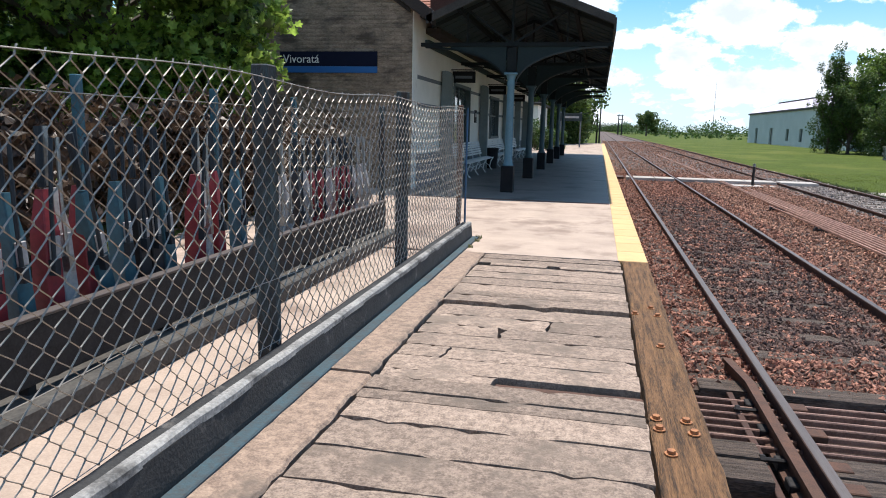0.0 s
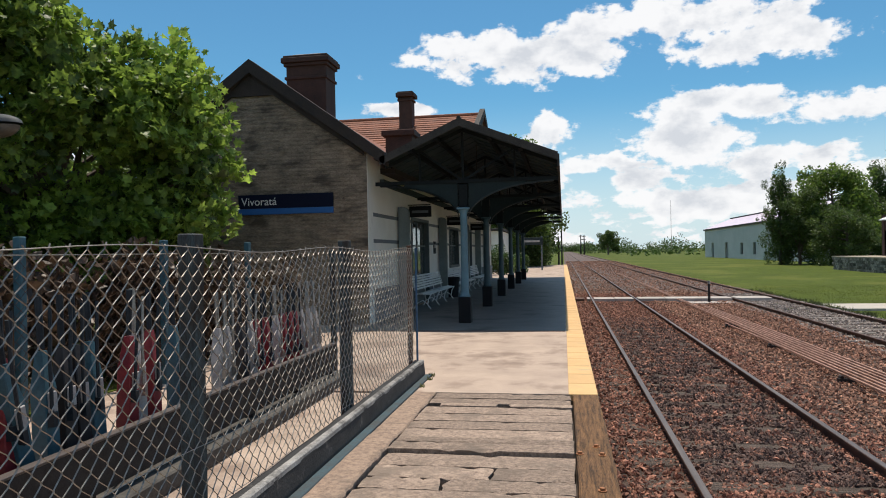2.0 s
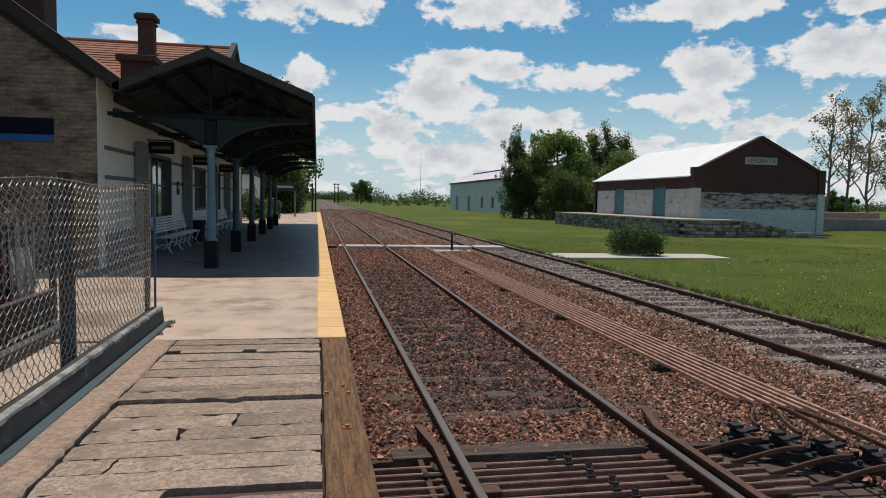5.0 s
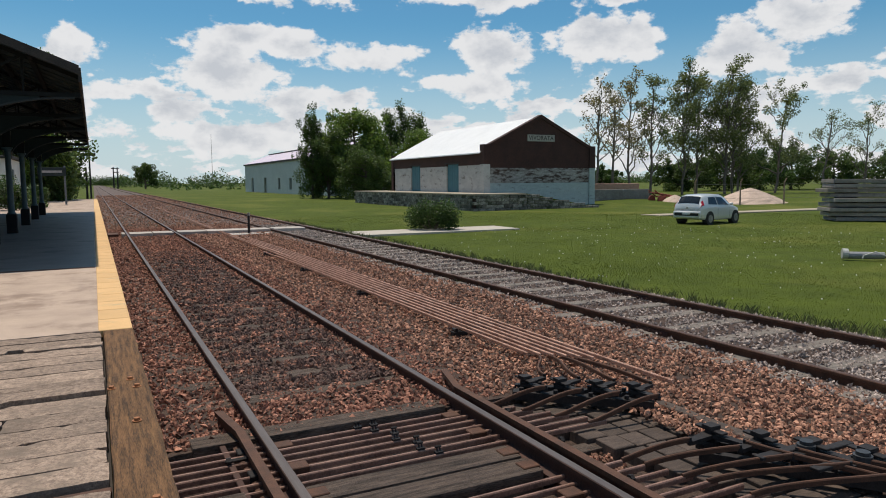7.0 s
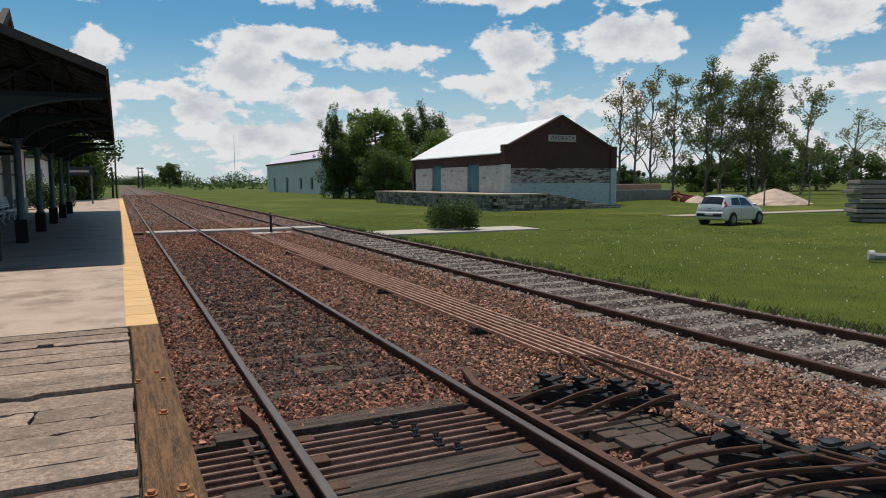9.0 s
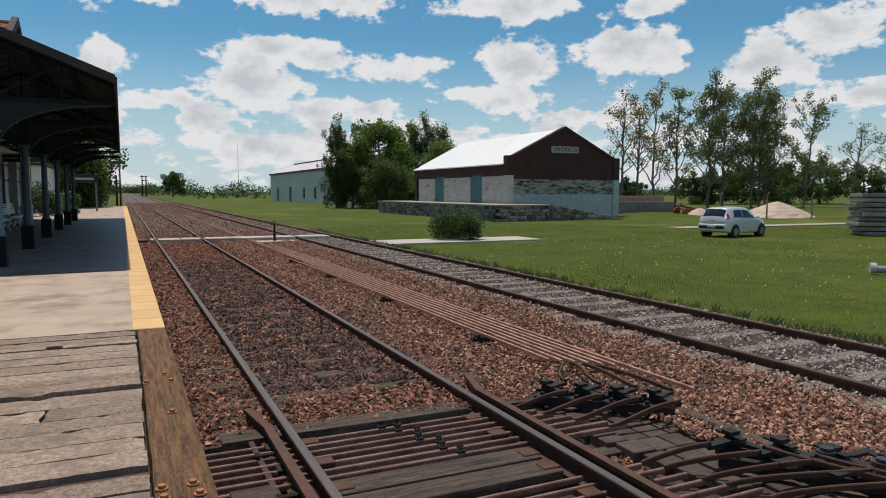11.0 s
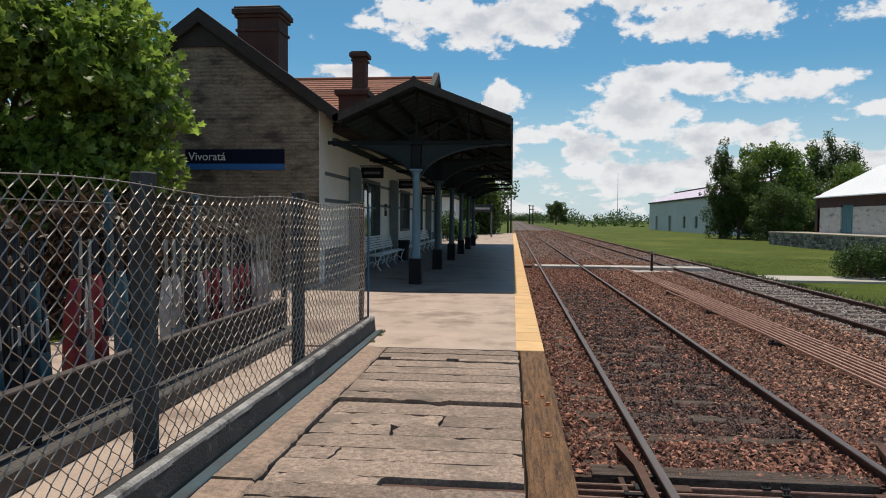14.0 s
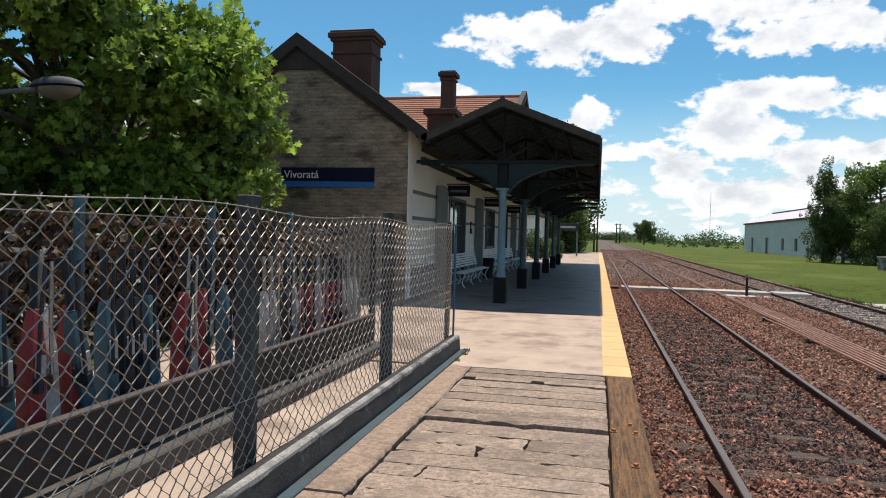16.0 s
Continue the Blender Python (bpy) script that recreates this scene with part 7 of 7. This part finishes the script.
def build_slab_stack():
    rnd = random.Random(3)
    me = [mesh_of("concrete_plank", box(-2.2 - 0.2 * k, 2.2, -0.9, 0.9, 0, 0.19, 0.03, 2), mat(f"stack_concrete", (0.30, 0.275, 0.245), (0.16, 0.145, 0.13), 0.9, scale=2, fine=20, bump=0.5, vary=0.25) if k == 0 else bpy.data.materials["stack_concrete"]) for k in range(3)]
    for i in range(9):
        s = thing("concrete_slab_element", (35.6, 23.2, G + 0.03 + i * 0.245), "grey concrete slab lying in a stack on the grass", "slab", "stack of concrete slabs")
        piece("slab", me[rnd.randrange(3)], s, (35.4 + rnd.uniform(-0.25, 0.25) + (0.35 if i > 5 else 0), 22.3 + rnd.uniform(-0.1, 0.1), G + 0.04 + i * 0.245), turn=-38 + rnd.uniform(-2, 2))
        if i < 8:
            for d in (-1.4, 1.4):
                part("spacer", box(35.5 + d * 0.79 - 0.06, 35.5 + d * 0.79 + 0.06, 22.3 - d * 0.61 - 0.6, 22.3 - d * 0.61 + 0.6, G + 0.225 + i * 0.245, G + 0.29 + i * 0.245), TARWOOD, s)
    for i in range(9):
        s = thing("concrete_slab_element", (39.5, 19.6, G + 0.03 + i * 0.245), "grey concrete slab lying in a second stack on the grass", "slab", "stack of concrete slabs")
        piece("slab", me[rnd.randrange(3)], s, (39.3 + rnd.uniform(-0.15, 0.15), 19.2 + rnd.uniform(-0.1, 0.1), G + 0.04 + i * 0.24), turn=-38 + rnd.uniform(-2, 2))


build_slab_stack()


def heap_mesh(cx, cy, z, rx, ry, h, seed):
    rnd = random.Random(seed)
    verts, faces = [], []
    n, m = 28, 9
    for j in range(m):
        t = j / (m - 1)
        for i in range(n):
            a = 2 * math.pi * i / n
            r = (1 - t) * (1 + 0.10 * math.sin(3 * a + seed) + 0.05 * rnd.uniform(-1, 1))
            verts.append((cx + rx * r * math.cos(a), cy + ry * r * math.sin(a), z + h * (1 - (1 - t) ** 1.25) + 0.02 * rnd.uniform(-1, 1)))
    for j in range(m - 1):
        for i in range(n):
            k = (i + 1) % n
            faces.append((j * n + i, j * n + k, (j + 1) * n + k, (j + 1) * n + i))
    return verts, faces


sand = mat("pale_sand", (0.60, 0.46, 0.37), (0.42, 0.32, 0.255), 0.95, scale=1.2, fine=20, bump=0.4)
for cx, cy, rx, ry, h in ((52.5, 44.0, 4.3, 2.6, 1.5), (46.8, 47.5, 1.6, 1.4, 0.9)):
    v, f = heap_mesh(cx, cy, G - 0.05, rx, ry, h, int(cx))
    tagged(raw("sand_heap", v, f, sand), "pale pinkish sand heap beside the grass", "sand heap")
solid("dirt_track", box(29.5, 62, 31.6, 33.2, G - 0.2, G + 0.075), DIRT, "pale dirt track across the lawn", "track", kind="structure")


def build_yard():
    f = thing("yard_fence", (54, 41, G), "grey concrete posts of a wire yard fence", "fence")
    for k in range(9):
        x = 44.0 + 4.4 * k
        bm = bmesh.new()
        y = 42.5 - 0.9 * k
        tube(bm, (x, y, G), (x, y, 1.65), 0.075, 0.06, 6)
        tube(bm, (x, y, 1.65), (x - 0.1, y - 0.25, 1.95), 0.055, 0.05, 6)
        part("post", bm, CONC, f)
    for z in (0.3, 0.9, 1.5):
        bm = bmesh.new()
        tube(bm, (44.0, 42.5, z), (44.0 + 35.2, 42.5 - 7.2, z), 0.012, seg=4)
        part("wire", bm, GALV, f)
    solid("low_wall", box(40.0, 47.5, 51.5, 51.9, G - 0.2, 1.05, 0.02), mat("grey_block_wall", (0.24, 0.235, 0.22), (0.13, 0.125, 0.115), 0.9, scale=1.5, fine=12, stain=(0.42, 0.42, 0.40), stain_scale=0.6, stain_at=0.6), "low weathered grey block wall behind the warehouse corner", "wall", kind="structure")
    solid("brick_stack", box(43.5, 54.0, 60.0, 61.5, G - 0.1, 1.55, 0.03), mat("pale_brick_stack", (0.42, 0.26, 0.20), (0.30, 0.18, 0.14), 0.9, scale=3, fine=12), "long pale pink brick stack in the builder's yard", "brick stack")
    t = thing("farm_implement", (46.6, 49.3, G), "rusty red farm implement with a ladder frame on the grass", "implement")
    redm = mat("faded_red_implement", (0.26, 0.055, 0.035), (0.15, 0.035, 0.025), 0.7)
    for dx_, dy_ in ((0, 0), (0, 0.8)):
        bm = bmesh.new()
        pipe(bm, [(45.4 + dx_, 48.6 + dy_, 0.95), (46.4 + dx_, 48.6 + dy_, 0.35), (47.9 + dx_, 48.6 + dy_, 0.45)], 0.06, 6)
        part("beam", bm, redm, t)
    for k in range(6):
        bm = bmesh.new()
        tube(bm, (45.5 + k * 0.42, 48.5, 0.75 - 0.06 * k), (45.5 + k * 0.42, 49.5, 0.75 - 0.06 * k), 0.05, seg=6)
        part("rung", bm, redm, t)
    for x in (46.0, 47.4):
        for y in (48.4, 49.6):
            bm = bmesh.new()
            tube(bm, (x, y - 0.06, 0.1), (x, y + 0.06, 0.1), 0.4, seg=14)
            part("wheel", bm, redm, t)
    # pump lying in the lawn
    p = thing("pump_unit", (17.6, 11.8, G), "grey pump with white hoses lying on the lawn", "pump")
    grey = mat("grey_pump_paint", (0.30, 0.31, 0.32), (0.2, 0.2, 0.21), 0.6)
    whit = mat("white_hose", (0.50, 0.50, 0.48), (0.4, 0.4, 0.38), 0.5)
    bm = bmesh.new()
    tube(bm, (17.35, 11.95, G + 0.13), (18.0, 11.35, G + 0.13), 0.10, seg=12)
    part("motor", bm, grey, p)
    bm = bmesh.new()
    tube(bm, (17.25, 12.05, G + 0.17), (17.35, 11.95, G + 0.17), 0.14, seg=14)
    part("flange", bm, whit, p, "white round flange")
    bm = bmesh.new()
    pipe(bm, [(17.45, 11.6, G + 0.05), (17.5, 11.6, G + 0.14), (17.7, 11.4, G + 0.25), (17.85, 11.2, G + 0.14), (18.0, 11.0, G + 0.05)], 0.016, 6)
    part("hose", bm, whit, p, "white bent hose")
    bm = bmesh.new()
    pipe(bm, [(17.9, 11.5, G + 0.13), (19.6, 9.9, G + 0.14)], 0.03, 8)
    pipe(bm, [(18.0, 11.55, G + 0.08), (19.7, 10.0, G + 0.07)], 0.025, 8)
    part("pipe", bm, RUST, p, "rusty pipe")
    m = thing("motorcycle", (32.5, 83.5, G), "small dark motorcycle parked under the trees", "motorcycle")
    for dx_ in (-0.6, 0.6):
        bm = bmesh.new()
        tube(bm, (32.5 + dx_, 80.4, G + 0.32), (32.5 + dx_, 80.5, G + 0.32), 0.32, seg=14)
        part("wheel", bm, BLACKPAINT, m)
    bm = bmesh.new()
    pipe(bm, [(31.9, 80.45, 0.05), (32.2, 80.45, 0.5), (32.8, 80.45, 0.45), (33.1, 80.45, 0.05)], 0.09, 6)
    pipe(bm, [(32.2, 80.45, 0.5), (32.0, 80.45, 0.85)], 0.04, 6)
    part("frame", bm, BLACKIRON, m)


build_yard()


# ---- platform far end ----
def build_far_end():
    for x, y, hx, hy, hz, sd in ((-5.2, 45.5, 0.8, 1.2, 1.5, 1), (-4.4, 49.5, 0.7, 1.6, 1.3, 2), (-6.6, 52, 1.2, 2.0, 1.9, 3)):
        bush("clipped_hedge", (x, y, P), (hx, hy, hz), 2600, 0.13, LEAFBUSH, 90 + sd, "clipped green hedge beyond the canopy", "hedge", True)
    n = thing("name_board", (-3.5, 56, P), "dark station name board on two posts", "sign")
    part("board", box(-4.5, -2.75, 56.0, 56.08, 2.5, 3.1, 0.01), ARCHIRON, n)
    part("lettering", box(-4.25, -3.0, 55.98, 56.0, 2.72, 2.88), LEVWHITE, n, "white bar of lettering")
    for x in (-4.4, -2.85):
        part("post", box(x - 0.06, x + 0.06, 56.08, 56.2, P, 3.2, 0.01), GREYBAND, n)
    h = thing("small_white_building", (-9, 60, P), "small white building beyond the station", "building")
    part("wall", box(-12, -6.2, 56, 66, P, 3.7), WHITEWALL, h)
    part("roof", box(-12.3, -5.9, 55.7, 66.3, 3.7, 3.9, 0.03), FASCIA, h)
    part("window", box(-6.22, -6.17, 58.2, 59.4, 1.9, 3.0), GREENSHUT, h)
    part("window", box(-9.6, -8.4, 55.96, 56.02, 1.9, 3.0), GREENSHUT, h)
    tree((-7.5, 68, P), 12.6, 3.8, 0.3, 101, 14000, 0.30, LEAFMID, BARK, "broad green tree beyond the station", 0.15, limbs=14, clump=0.3)
    tree((-5.6, 76, P), 8.5, 3.0, 0.3, 102, 16000, 0.30, LEAFDARK, BARK, "dark green tree beyond the platform", 0.1, limbs=14, clump=0.36, skirt=14)
    bush("dark_shrub", (-4.5, 70, P), (1.6, 2.6, 4.9), 14000, 0.26, LEAFDARK, 97, "tall dark green shrubbery at the end of the platform", "shrub", True)
    # semaphore signals along the line
    for x, y, ht, arms in ((-1.35, 95, 6.0, 1), (-1.65, 78, 3.5, 0), (6.9, 330, 9.0, 1), (8.6, 335, 9.0, 2)):
        s = thing("semaphore_signal", (x, y, G), "dark semaphore signal post beside the line", "signal", "signals along the line")
        bm = bmesh.new()
        tube(bm, (x, y, G), (x, y, ht), 0.12 * max(1, y / 120), 0.08 * max(1, y / 120), 6)
        part("post", bm, BLACKIRON, s)
        for k in range(arms):
            part("arm", box(x - 0.9 - 0.8 * k, x + 0.7, y - 0.05, y + 0.05, ht - 0.7 - 1.6 * k, ht - 0.35 - 1.6 * k, 0.01), BLACKIRON, s)
    m = thing("radio_mast", (61, 420, G), "thin lattice radio mast far away", "mast")
    bm = bmesh.new()
    tube(bm, (61, 420, G), (61, 420, 30), 0.18, 0.07, 5)
    part("mast", bm, GALV, m)


build_far_end()


def build_treeline():
    """Far hedgerows and woods along the horizon."""
    rnd = random.Random(77)
    centres = []
    for k in range(520):
        x = rnd.uniform(-160, 480)
        y = rnd.uniform(400, 520)
        if abs(x - 2) < 7 + y * 0.004:
            continue
        r = rnd.uniform(2.8, 6.0) * (1.5 if k % 9 == 0 else 1.0)
        centres.append((Vector((x, y, G + r * 0.5)), r))
    for k in range(120):
        r = rnd.uniform(4, 8)
        centres.append((Vector((rnd.uniform(-60, 60), rnd.uniform(960, 1000), G + r * 0.7)), r * 1.3))
    for k in range(60):
        x, y = rnd.uniform(20, 60), rnd.uniform(220, 330)
        centres.append((Vector((x, y, G + 0.6)), rnd.uniform(0.9, 1.6)))
    v, f = leaf_cloud(rnd, centres, 60000, 1.15, squash=0.8)
    tagged(raw("far_trees", v, f, LEAFBUSH), "low dark line of far trees on the horizon", "trees", kind="stuff")
    tree((17.5, 300, G), 9.5, 4.0, 0.4, 120, 6000, 0.6, LEAFDARK, BARK, "round lone tree beside the far track", 0.2, limbs=12, clump=0.34)


build_treeline()


def build_grass():
    rnd = random.Random(13)
    verts, faces = [], []
    n = 0
    while n < 190000:
        d = 7.5 + 42 * rnd.random() ** 1.7
        a = rnd.uniform(0.25, 1.25)
        x, y = -1.1 + d * math.sin(a), d * math.cos(a)
        n += 1
        if x < 8.35 + 0.25 * noise.noise(Vector((0, y * 0.7, 5))) or (8.6 < x < 16.2 and 26.6 < y < 28.9) or y > 44:
            continue
        h = rnd.uniform(0.016, 0.036) * (1 + 0.008 * d)
        w = 0.0035 * (1 + 0.06 * d)
        z = ground_height(x, y) - 0.01
        lx, ly = rnd.uniform(-0.6, 0.6) * h, rnd.uniform(-0.6, 0.6) * h
        ca, sa = math.cos(rnd.uniform(0, 3.1)) * w, math.sin(rnd.uniform(0, 3.1)) * w
        k = len(verts)
        verts += [(x - ca, y - sa, z), (x + ca, y + sa, z), (x + lx, y + ly, z + h)]
        faces.append((k, k + 1, k + 2))
    tagged(raw("grass_blades", verts, faces, BLADE), "short green grass blades of the lawn", "grass", kind="stuff")
    # white clover heads
    verts, faces = [], []
    for i in range(320):
        d = 9 + 26 * rnd.random()
        a = rnd.uniform(0.4, 1.2)
        x, y = -1.1 + d * math.sin(a), d * math.cos(a)
        if x < 9:
            continue
        s = rnd.uniform(0.008, 0.017) * (1 + 0.02 * d)
        z = ground_height(x, y) + 0.07
        k = len(verts)
        verts += [(x + s, y, z), (x, y + s, z), (x - s, y, z), (x, y - s, z), (x, y, z + s), (x, y, z - s)]
        faces += [(k, k + 1, k + 4), (k + 1, k + 2, k + 4), (k + 2, k + 3, k + 4), (k + 3, k, k + 4), (k + 1, k, k + 5), (k + 2, k + 1, k + 5), (k + 3, k + 2, k + 5), (k, k + 3, k + 5)]
    tagged(raw("clover_heads", verts, faces, BENCHWHITE), "small white clover heads in the lawn", "flowers", kind="stuff")


build_grass()


def build_weeds():
    """Tufts along the edge of the siding, at the kerb's end and between stones."""
    rnd = random.Random(29)
    verts, faces = [], []

    def tuft(x, y, z, h, n, spread):
        for _ in range(n):
            a, r = rnd.uniform(0, 6.28), spread * rnd.random()
            px, py = x + r * math.cos(a), y + r * math.sin(a)
            hh = h * rnd.uniform(0.5, 1.1)
            w = 0.004 + 0.0004 * y
            b = rnd.uniform(0, 6.28)
            lx, ly = rnd.uniform(-0.5, 0.5) * hh, rnd.uniform(-0.5, 0.5) * hh
            k = len(verts)
            verts.extend([(px - w * math.cos(b), py - w * math.sin(b), z), (px + w * math.cos(b), py + w * math.sin(b), z), (px + lx * 0.4, py + ly * 0.4, z + hh * 0.6), (px + lx, py + ly, z + hh)])
            faces.extend([(k, k + 1, k + 2), (k + 2, k + 1, k + 3)])

    for i in range(420):
        y = 4 + 34 * rnd.random() ** 1.4
        tuft(8.35 + rnd.gauss(0, 0.16), y, G + 0.05, rnd.uniform(0.08, 0.2), 12, 0.12)
    for i in range(60):
        tuft(rnd.uniform(4.9, 8.0), rnd.uniform(8, 34), -0.12, rnd.uniform(0.04, 0.1), 7, 0.08)
    for x, y in ((-2.79, 8.55), (-2.77, 8.35), (-2.80, 8.64), (-2.775, 7.9)):
        tuft(x, y, P, 0.05, 26, 0.05)
    for i in range(26):
        tuft(-3.06 + rnd.gauss(0, 0.03), rnd.uniform(2, 8.5), P - 0.02, 0.06, 8, 0.05)
    tagged(raw("weeds", verts, faces, WEED), "small dry green weeds along the siding and kerb", "weeds", kind="stuff")


build_weeds()
